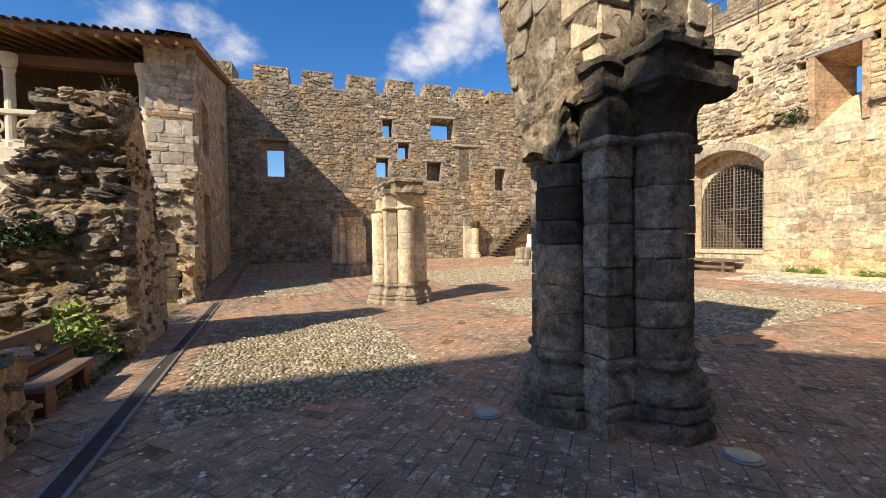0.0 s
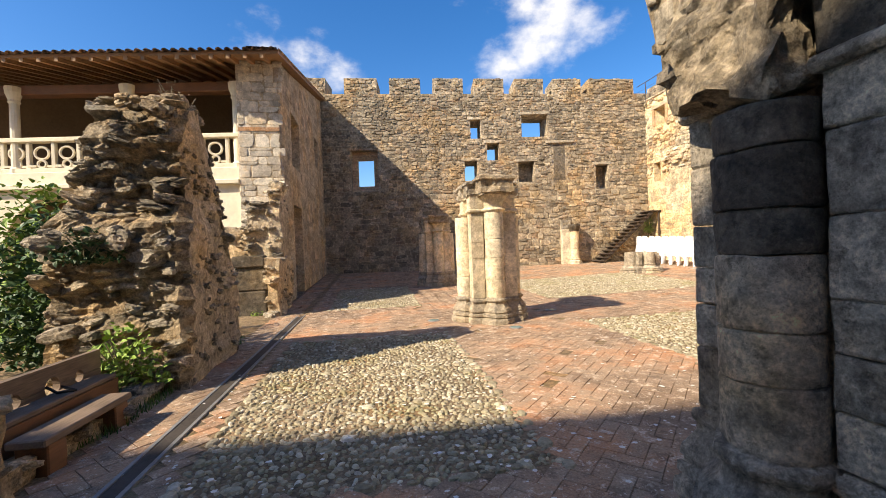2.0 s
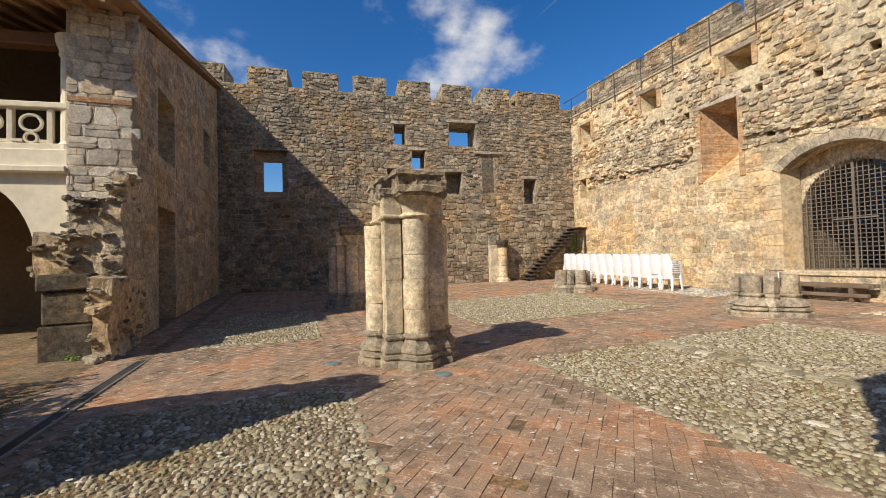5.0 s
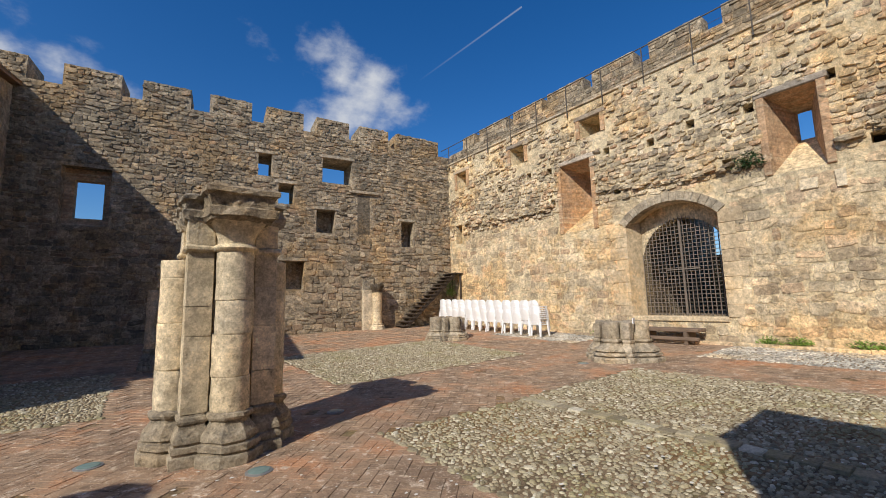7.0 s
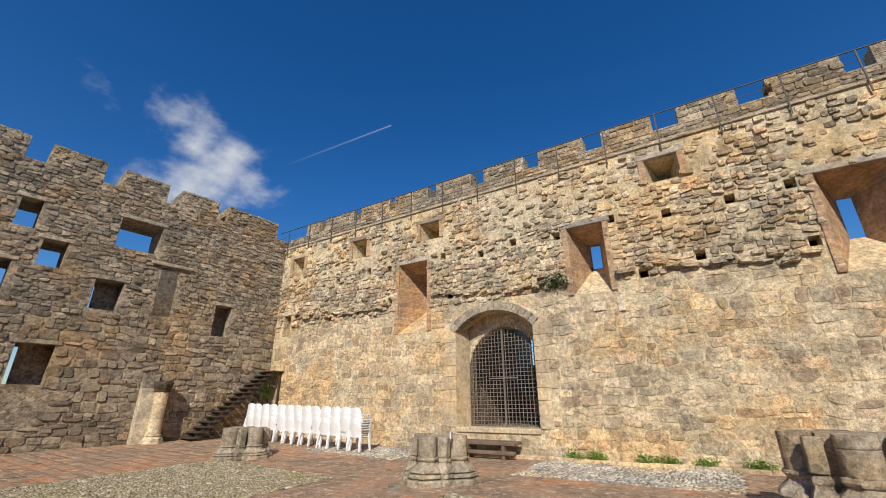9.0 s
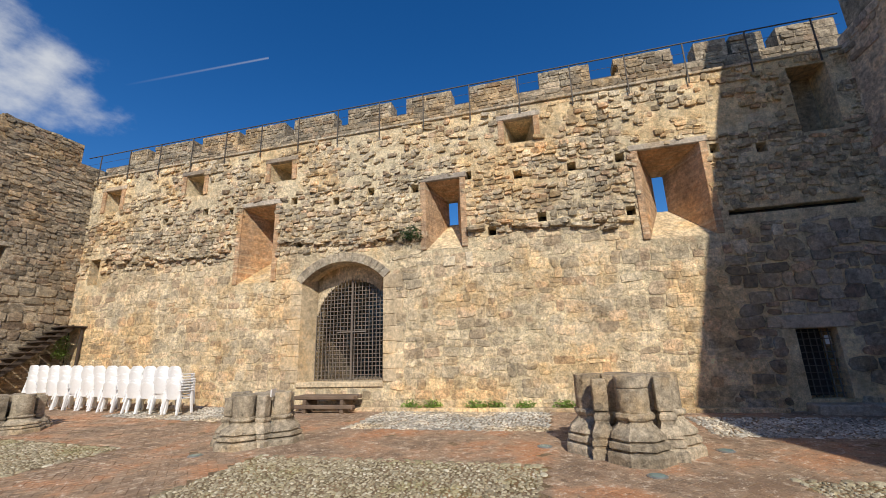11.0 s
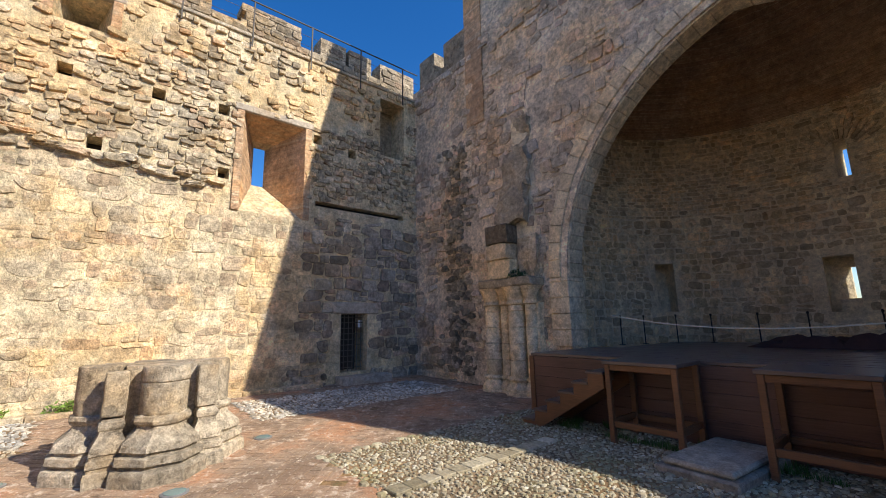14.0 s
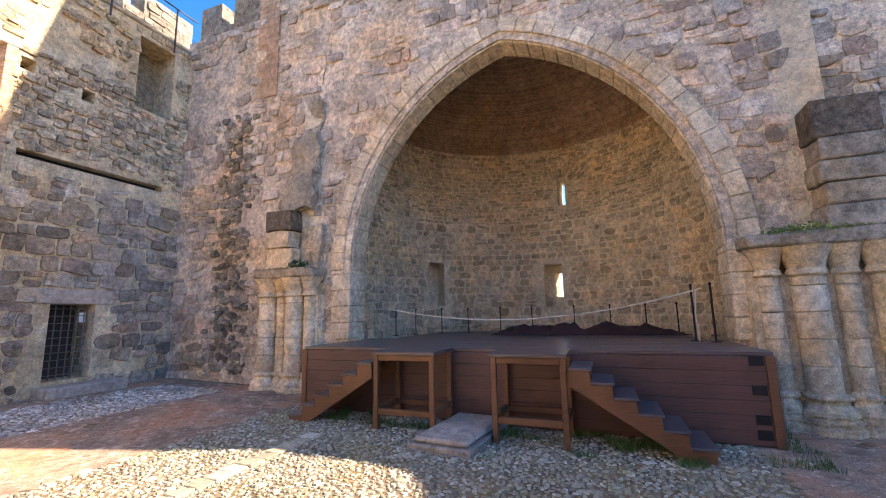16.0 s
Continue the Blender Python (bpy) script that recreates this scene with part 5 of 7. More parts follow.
def moulded_block(x0, y0, x1, y1, z0, z1, lip, seed, amp=0.02):
    """A capital slab: splayed underside, upright face and a sunk upper edge, chipped all round."""
    bm = bmesh.new()
    h = z1 - z0
    rings = []
    for d, f in ((-lip, 0.0), (-lip * 0.35, 0.10), (0.0, 0.13), (0.0, 0.36), (-0.025, 0.42), (-0.02, 0.72), (0.015, 0.78), (0.015, 0.93), (-0.02, 1.0)):
        rings.append([bm.verts.new((x, y, z0 + h * f)) for x, y in ((x0 - d, y0 - d), (x1 + d, y0 - d), (x1 + d, y1 + d), (x0 - d, y1 + d))])
    bm.faces.new(rings[0][::-1]), bm.faces.new(rings[-1])
    for lo, hi in zip(rings, rings[1:]):
        for i in range(4):
            bm.faces.new((lo[i], lo[(i + 1) % 4], hi[(i + 1) % 4], hi[i]))
    bmesh.ops.subdivide_edges(bm, edges=[e for e in bm.edges if abs(e.verts[0].co.z - e.verts[1].co.z) < 1e-5], cuts=6, use_grid_fill=True)
    for v in bm.verts:
        q = v.co * 5.0 + Vector((seed, -seed, seed))
        v.co += noise.noise_vector(q) * amp + noise.noise_vector(q * 3) * amp * 0.5
        if noise.noise(v.co * 3.2 + Vector((seed, 0, 0))) > 0.28:
            v.co += Vector(((x0 + x1) / 2 - v.co.x, (y0 + y1) / 2 - v.co.y, -0.05)) * 0.10
    return bm


def pier(name, label, at, tops, h_base=0.6, cap=None, seed=1, mat="ashlar", scale=1.0, group="piers of the ruined cloister", rz=0.0, dark=(), flare=0.0):
    """A compound pier: a square core with a half column on each face and a pilaster at each corner."""
    rr = random.Random(seed)
    t = thing(name, label, "pier", (at[0], at[1], ground_z(*at)), rz, group)
    # the tall piers have broad corner pilasters, the low stumps thin ones with open gaps
    off, r, po, ph, k0, course = (0.475, 0.188, 0.325, 0.122, 0.36, 0.27) if cap else (0.44, 0.188, 0.355, 0.085, 0.29, 0.40)
    flare = flare or (1.1 if cap else 1.5)
    # sound pale shafts show fine joints, lichened ones cracked and worn joints
    worn = mat in ("lichen", "darkpier")
    foot = mat if worn else "lichen"
    course *= 1.0 if worn else 1.5
    off, r, po, ph, k0 = off * scale, r * scale, po * scale, ph * scale, k0 * scale
    bm = boxbm(-k0, -k0, -0.05, k0, k0, h_base - 0.02)
    part("core_base", bm, M[mat], t)
    for k, (cx, cy) in enumerate(COLS):
        bm = bmesh.new()
        base_block(bm, cx * off, cy * off, r, h_base, 0, 8, flare)
        wobble(bm, 0.012, 4, seed + k)
        part("column_base", bm, M[foot], t)
    for k, (cx, cy) in enumerate(CORNERS):
        bm = bmesh.new()
        base_block(bm, cx * (po + 0.01), cy * (po + 0.01), ph * 1.25, h_base * 0.96, 22.5, 4, flare)
        wobble(bm, 0.012, 4, seed + 9 + k)
        part("pilaster_base", bm, M[foot], t)

    def shaft(x, y, top, rad, square, tag):
        z = h_base - 0.02
        while z < top - 0.02:
            h = min(course * rr.uniform(0.75, 1.3), top - z)
            if top - z - h < 0.14:
                h = top - z
            bm = bmesh.new()
            q = rad * (rr.uniform(0.975, 1.02) if worn else rr.uniform(0.996, 1.004))
            e = 0.011 if worn else 0.003
            gap = 0.003 if worn else 0.0006
            if square:
                box(bm, x - q, y - q, z + gap, x + q, y + q, z + h - gap, 0.012 if worn else 0.004)
                bmesh.ops.subdivide_edges(bm, edges=bm.edges[:], cuts=1, use_grid_fill=True)
            else:
                lathe(bm, [(q - e * 1.5, z + 0.001), (q - e * 0.4, z + 0.007), (q, z + 0.02), (q, z + h * 0.35), (q, z + h * 0.65), (q, z + h - 0.018), (q - e * 0.4, z + h - 0.006), (q - e * 1.5, z + h - 0.001)], 24, x + rr.uniform(-0.007, 0.007), y + rr.uniform(-0.007, 0.007))
            wobble(bm, 0.009, 5, seed + x * 9 + z)
            if not square:
                wobble(bm, 0.006, 17, seed + z)
            # dark: the -x column is darker over its top 0.75 m
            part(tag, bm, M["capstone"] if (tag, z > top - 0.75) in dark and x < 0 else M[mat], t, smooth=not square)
            z += h
    top_in = max(tops) if cap else sorted(tops)[1]
    for k, (cx, cy) in enumerate(COLS):
        shaft(cx * off, cy * off, tops[k], r, False, "drum")
    for k, (cx, cy) in enumerate(CORNERS):
        shaft(cx * po, cy * po, top_in - (0 if cap else rr.uniform(0, 0.05)), ph, True, "pilaster_stone")
    part("core", boxbm(-k0, -k0, h_base - 0.03, k0, k0, top_in - 0.012), M[mat], t)
    if cap:
        low, high, key = cap
        zc = max(tops)
        # ring moulding and bells over the shafts that carry the vault
        for k, (cx, cy) in enumerate(COLS):
            if tops[k] < zc - 0.03:
                continue
            b2 = bmesh.new()
            lathe(b2, [(r * 0.96, zc - 0.012), (r + 0.03, zc + 0.004), (r + 0.045, zc + 0.028), (r + 0.03, zc + 0.055), (r * 0.98, zc + 0.07)], 24, cx * off, cy * off)
            wobble(b2, 0.006, 6, seed + 30 + k)
            part("ring_moulding", b2, M[mat], t, smooth=True)
            b2 = bmesh.new()
            loft_to_square(b2, cx * off, cy * off, r * 0.97, r + 0.115 * scale, ((0.0, zc + 0.06), (0.04, zc + low * 0.4), (0.2, zc + low * 0.62), (0.5, zc + low * 0.84), (0.82, zc + low)))
            wobble(b2, 0.012, 6, seed + 34 + k)
            part("capital_bell", b2, M[key], t, smooth=True)
            w, d0, d1 = r + 0.16 * scale, 0.12, off + r + 0.15 * scale
            bm = moulded_block(-w, -d1 if cy < 0 else d0, w, -d0 if cy < 0 else d1, zc + low - 0.01, zc + high, 0.05, seed + 50 + k, 0.026)
            part("abacus_block", bm, M["capstone"] if dark else M["abacus"], t, "weathered dark capital slab")
        for k, (cx, cy) in enumerate(CORNERS):
            q = ph + 0.012
            b2 = bmesh.new()
            for e, z0, z1 in ((0.03, zc - 0.012, zc + 0.06),):
                box(b2, cx * po - q - e, cy * po - q - e, z0, cx * po + q + e, cy * po + q + e, z1, 0.022)
            wobble(b2, 0.006, 6, seed + 40 + k)
            part("ring_moulding", b2, M[mat], t)
            b2 = boxbm(cx * po - q, cy * po - q, zc + 0.055, cx * po + q, cy * po + q, zc + low + 0.02, 0.012)
            bmesh.ops.subdivide_edges(b2, edges=b2.edges[:], cuts=2, use_grid_fill=True)
            wobble(b2, 0.016, 6, seed + 44 + k)
            part("capital_corner", b2, M[key], t)
            x, y = cx * (po + 0.02), cy * (po - 0.02)
            part("corner_slab", moulded_block(x - q - 0.04, y - q - 0.04, x + q + 0.04, y + q + 0.04, zc + low, zc + high - rr.uniform(0.02, 0.10), 0.02, seed + 60 + k, 0.03), M["capstone"] if dark else M["lichen"], t)
        part("capital_core", boxbm(-k0, -k0, zc - 0.01, k0, k0, zc + high - 0.12), M[mat], t)
    return t


pier("compound_pier", "tall pale compound pier with a blackened capital", (2.9, 9.55), (2.2, 2.14, 2.2, 2.12), 0.52, (0.32, 0.68, "ashlar"), 3, scale=1.02)
# dark: capital and upper drums on the -x side take the darker stone
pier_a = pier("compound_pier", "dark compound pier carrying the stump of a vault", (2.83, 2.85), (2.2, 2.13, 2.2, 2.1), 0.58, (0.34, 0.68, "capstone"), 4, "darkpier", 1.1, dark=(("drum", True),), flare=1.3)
pier("compound_pier", "shaded compound pier with a worn capital", (2.9, 16.4), (1.95, 1.9, 1.95, 1.9), 0.52, (0.30, 0.60, "ashlar"), 5)
pier("pier_stump", "low lichened stump of a compound pier", (11.55, 2.7), (1.16, 1.15, 1.16, 1.16), 0.66, None, 6, "lichen", 1.24, "low pier stumps")
pier("pier_stump", "low stump of a compound pier with a white notice", (11.6, 9.6), (0.92, 0.9, 0.92, 0.9), 0.52, None, 7, "lichen", 1.06, "low pier stumps", flare=2.1)
pier("pier_stump", "small stump of a compound pier near the chairs", (11.25, 16.2), (0.8, 0.78, 0.8, 0.8), 0.36, None, 8, "lichen", 1.06, "low pier stumps", flare=1.8)

nb = thing("notice_card", "small white notice card on the pier stump", "sign", (11.32, 9.12, ground_z(11.6, 9.6) + 0.86), 20)
bm = boxbm(-0.15, -0.02, 0, 0.15, 0.0, 0.13)
part("card", bm, M["white"], nb)


# ---- rocks and rubble ----
def rock_shape(seed):
    bm = bmesh.new()
    bmesh.ops.create_icosphere(bm, subdivisions=3, radius=1.0)
    rr = random.Random(seed)
    for v in bm.verts:
        q = v.co * 0.9 + Vector((seed * 3.1, seed, -seed))
        v.co *= 0.8 + 0.5 * noise.noise(q) + 0.30 * noise.noise(q * 3.1) + 0.16 * noise.noise(q * 7.3)
        for ax in range(3):
            lim = 0.55 + 0.12 * rr.random()
            v.co[ax] = max(-lim, min(lim, v.co[ax]))
    me = bpy.data.meshes.new("rock")
    bm.to_mesh(me)
    bm.free()
    me.materials.append(M["rock"])
    return me


ROCKS = [rock_shape(i + 1) for i in range(10)]


def rubble(name, label, boxes, seed, count, size=(0.10, 0.24), core="wall_a", cat="ruined wall", east=0.8):
    """A ruined wall: rough cores with broken rocks bedded all over the faces that show."""
    rr = random.Random(seed)
    t = thing(name, label, cat)
    areas = []
    for x0, y0, z0, x1, y1, z1 in boxes:
        bm = boxbm(x0, y0, z0, x1, y1, z1)
        bmesh.ops.subdivide_edges(bm, edges=bm.edges[:], cuts=5, use_grid_fill=True)
        wobble(bm, 0.10, 1.7, seed)
        part("core", bm, M[core], t)
        areas.append(((x1 - x0) * (z1 - z0) * 2 + (y1 - y0) * (z1 - z0) * 2 + (x1 - x0) * (y1 - y0)))
    tot = sum(areas)
    for (x0, y0, z0, x1, y1, z1), ar in zip(boxes, areas):
        for _ in range(int(count * ar / tot)):
            f = rr.choices(("s", "e", "w", "n", "t"), ((x1 - x0) * (z1 - z0) * 1.6, (y1 - y0) * (z1 - z0) * east, (y1 - y0) * (z1 - z0) * 0.6, (x1 - x0) * (z1 - z0) * 0.4, (x1 - x0) * (y1 - y0) * 1.3))[0]
            x, y, z = rr.uniform(x0, x1), rr.uniform(y0, y1), rr.uniform(z0 + 0.05, z1)
            if f == "s": y = y0 + 0.04
            if f == "n": y = y1
            if f == "e": x = x1
            if f == "w": x = x0
            if f == "t": z = z1
            s = rr.uniform(*size) * rr.choice((0.7, 1, 1, 1.4))
            k = 0.45 if f == "e" else 1.0
            ob = new("rock", ROCKS[rr.randrange(10)])
            ob.parent = t
            ob.matrix_basis = Matrix.Translation((x, y, z)) @ Euler((rr.uniform(-0.3, 0.3), rr.uniform(-0.3, 0.3), rr.uniform(0, 6.28))).to_matrix().to_4x4() @ Matrix.Diagonal((s * rr.uniform(1.1, 1.9) * k, s * rr.uniform(0.9, 1.3) * k, s * rr.uniform(0.32, 0.62), 1))
    return t


def along(keys, z):
    for (a, va), (b, vb) in zip(keys, keys[1:]):
        if a <= z <= b:
            return va + (vb - va) * (z - a) / (b - a)
    return keys[-1][1] if z > keys[-1][0] else keys[0][1]


def ruined_stub():
    """A broken wall end: one bedded mass, rough on its broken faces and plastered on its flank."""
    t = thing("ruined_wall", "jagged stub of bedded rubble wall with a plastered flank", "ruined wall")
    west = ((0.0, -3.1), (1.0, -3.12), (1.85, -3.15), (2.05, -2.95), (2.6, -2.72), (3.05, -2.62), (3.3, -2.35))
    north = ((0.0, 8.4), (0.7, 8.36), (1.2, 8.28), (1.75, 8.0), (2.45, 7.62), (3.05, 7.25), (3.3, 7.0))
    south = ((0.0, 6.42), (0.5, 6.5), (1.2, 6.52), (1.75, 6.46), (2.1, 6.62), (2.9, 6.52), (3.3, 6.62))
    east, top, step = -1.66, 3.3, 0.055
    nz = int(top / step)
    nx, ny = 26, 26

    def ring(z):
        w, n_, s_ = along(west, z), along(north, z), along(south, z)
        out = []
        for i in range(nx):
            out.append((w + (east - w) * i / nx, s_, 0.0, -1.0, 1.0))
        for i in range(ny):
            out.append((east, s_ + (n_ - s_) * i / ny, 1.0, 0.0, 0.28 if i else 0.6))
        for i in range(nx):
            out.append((east + (w - east) * i / nx, n_, 0.0, 1.0, 0.8))
        for i in range(ny):
            out.append((w, n_ + (s_ - n_) * i / ny, -1.0, 0.0, 1.0))
        return out
    bm = bmesh.new()
    rings = []
    for j in range(nz + 1):
        z = -0.1 + (top + 0.1) * j / nz
        row = []
        for x, y, dx, dy, k in ring(max(0.0, z)):
            bed = noise.noise(Vector((x * 1.6, y * 1.6, z * 8.0))) * 0.10 + noise.noise(Vector((x * 4.2, y * 4.2, z * 15.0 + 7))) * 0.055
            swell = noise.noise(Vector((x * 1.1, y * 1.1, z * 1.3 + 3))) * 0.22
            fine = noise.noise(Vector((x * 9, y * 9, z * 9))) * 0.05
            d = (bed + fine) * k + swell * min(1.0, 0.45 + k * 0.55)
            sag = 0.16 * noise.noise(Vector((x * 2.1, y * 2.1, 5.0))) * max(0.0, (z - 2.4) / 0.9)
            row.append(bm.verts.new((x + dx * d, y + dy * d, z + sag)))
        rings.append(row)
    n = len(rings[0])
    for lo, hi in zip(rings, rings[1:]):
        for i in range(n):
            f = bm.faces.new((lo[i], lo[(i + 1) % n], hi[(i + 1) % n], hi[i]))
            if nx <= i < nx + ny:
                f.material_index = 1
    # ragged top
    last = rings[-1]
    c = sum((v.co for v in last), Vector()) / n
    inner = [bm.verts.new(v.co.lerp(c, 0.55) + Vector((0, 0, 0.10 + 0.14 * noise.noise(v.co * 4)))) for v in last]
    for i in range(n):
        bm.faces.new((last[i], last[(i + 1) % n], inner[(i + 1) % n], inner[i]))
    bm.faces.new(inner)
    ob = part("bedded_core", bm, M["ruincore"], t)
    ob.data.materials.append(M["plaster"])
    rr = random.Random(21)

    def bed_stone(x, y, z, s, flat, turn=None):
        o = new("rock", ROCKS[rr.randrange(10)])
        o.parent = t
        o.matrix_basis = Matrix.Translation((x, y, z)) @ Euler((rr.gauss(0, 0.25), rr.gauss(0, 0.25), rr.uniform(-0.5, 0.5) if turn is None else turn)).to_matrix().to_4x4() @ Matrix.Diagonal((s * rr.uniform(1.0, 2.0), s * rr.uniform(0.9, 1.5), s * flat, 1))
    z = 0.06
    while z < 3.32:
        x = along(west, z) + rr.uniform(0, 0.1)
        while x < east - 0.08:
            s = rr.choice((0.04, 0.05, 0.06, 0.08, 0.11, 0.15))
            if rr.random() < 0.72:
                bed = noise.noise(Vector((x * 1.1, 6.5 * 1.1, z * 1.3 + 3))) * 0.14
                bed_stone(x, along(south, z) - bed * 1.6 - rr.uniform(-0.06, 0.05), z + rr.gauss(0, 0.04), s, rr.uniform(0.35, 0.95))
            x += s * rr.uniform(1.2, 2.6)
        z += rr.uniform(0.07, 0.125)
    for _ in range(90):
        z = rr.uniform(0.1, 3.2)
        bed_stone(along(west, z) - rr.uniform(-0.05, 0.05), rr.uniform(along(south, z), along(north, z)), z, rr.uniform(0.06, 0.14), rr.uniform(0.4, 0.7), 1.57)
    for _ in range(60):
        x = rr.uniform(-2.6, -1.72)
        bed_stone(x, rr.uniform(6.6, 7.2), 3.3 + rr.uniform(0.0, 0.14), rr.uniform(0.06, 0.16), rr.uniform(0.4, 0.8))
    for _ in range(70):
        z = rr.uniform(1.0, 3.1)
        y = along(north, z)
        bed_stone(rr.uniform(-2.2, -1.66), y + rr.uniform(-0.03, 0.04), z, rr.uniform(0.05, 0.12), rr.uniform(0.4, 0.8))
    # small stones showing through the plaster
    for _ in range(120):
        z = rr.uniform(0.05, 2.9)
        y = rr.uniform(along(south, z), along(north, z))
        bed_stone(east + noise.noise(Vector((east * 1.1, y * 1.1, z * 1.3 + 3))) * 0.09 - 0.015, y, z, rr.uniform(0.035, 0.08), rr.uniform(0.4, 0.9), 1.57)


ruined_stub()
rubble("ruined_wall", "low stepped stub of rubble wall against the house", [(-2.6, 12.35, 1.2, -1.8, 13.1, 2.85), (-2.05, 12.6, 2.7, -1.78, 13.2, 3.4), (-3.15, 12.5, 1.3, -2.6, 13.1, 2.2), (-2.0, 11.6, -0.1, -1.72, 13.2, 1.4)], 22, 260, (0.06, 0.16), "plaster")
t_ = thing("squared_blocks", "two big squared blocks of dark stone stacked by the ruin", "stone blocks", (-2.45, 12.3, 0))
for z0, z1, d in ((-0.05, 0.62, 0.0), (0.63, 1.2, 0.03), (1.21, 1.5, -0.02)):
    bm = boxbm(-0.42 + d, -0.3 + d, z0, 0.34 + d, 0.3, z1, 0.03)
    wobble(bm, 0.02, 3, z0)
    part("block", bm, M["capstone"], t_)
# ragged ledge where the upper wall has lost its facing
rr = random.Random(77)
LEDGE = []
for me in ROCKS[:6]:
    c = me.copy()
    c.name = "ledge_stone"
    c.materials.clear()
    c.materials.append(M["stone_b"])
    LEDGE.append(c)
u = 0.3
while u < 24.6:
    z = 5.35 + 0.12 * math.sin(u * 0.9) - 0.35 * max(0, (u - 13) / 9) + rr.uniform(-0.12, 0.12)
    w = rr.uniform(0.14, 0.34)
    if not inside(u, z, B_HOLES, 0.3):
        ob = new("ledge_stone", LEDGE[rr.randrange(6)])
        ob.parent = wall_b
        ob.matrix_basis = Matrix.Translation((u, -0.02, z)) @ Euler((rr.uniform(-0.2, 0.2), rr.uniform(-0.15, 0.15), rr.uniform(-0.3, 0.3))).to_matrix().to_4x4() @ Matrix.Diagonal((w * 1.3, rr.uniform(0.14, 0.28), rr.uniform(0.06, 0.13), 1))
    u += w * rr.uniform(0.8, 1.5)
for _ in range(240):
    x, z = rr.gauss(13.55, 0.3), rr.uniform(0.4, 6.8)
    w = rr.uniform(0.09, 0.2)
    ob = new("tooth_stone", ROCKS[rr.randrange(10)])
    ob.parent = wall_c
    ob.matrix_basis = Matrix.Translation((15.5 - x, 0.02, z)) @ Euler((0, rr.uniform(-0.2, 0.2), rr.uniform(-0.3, 0.3))).to_matrix().to_4x4() @ Matrix.Diagonal((w * 1.3, rr.uniform(0.08, 0.2), w * 0.8, 1))
for y, z, w, h in ((6.5, 4.3, 0.36, 0.26), (5.9, 4.32, 0.2, 0.42), (-1.0, 4.6, 0.2, 0.26)):
    bm = boxbm(bu(y) - w / 2, -0.055, z - h / 2, bu(y) + w / 2, 0.02, z + h / 2, 0.01)
    wobble(bm, 0.03, 7, y)
    part("repair_stone", bm, M["ashlar"], wall_b, "fresh pale repair stone")
kb = thing("wall_kerb", "low stone kerb along the foot of the castle wall", "kerb", (0, 0, 0), kind="structure")
y = -1.1
while y < 13.2:
    L = rr.uniform(0.6, 1.1)
    g = ground_z(15.3, y)
    part("kerb_stone", boxbm(15.2, y, g - 0.05, 15.5, y + L - 0.01, g + 0.09 + rr.uniform(-0.01, 0.01), 0.012), M["stone_bl"], kb)
    y += L
rubble("kerb_wall", "low mossy rubble kerb along the drain", [(-2.5, 2.2, -0.2, -1.92, 6.6, 0.12)], 23, 90, (0.07, 0.14))
rubble("wall_end", "rounded broken end of a low wall", [(-2.35, 3.55, -0.1, -1.76, 4.2, 0.66)], 24, 60, (0.06, 0.13), "plaster")
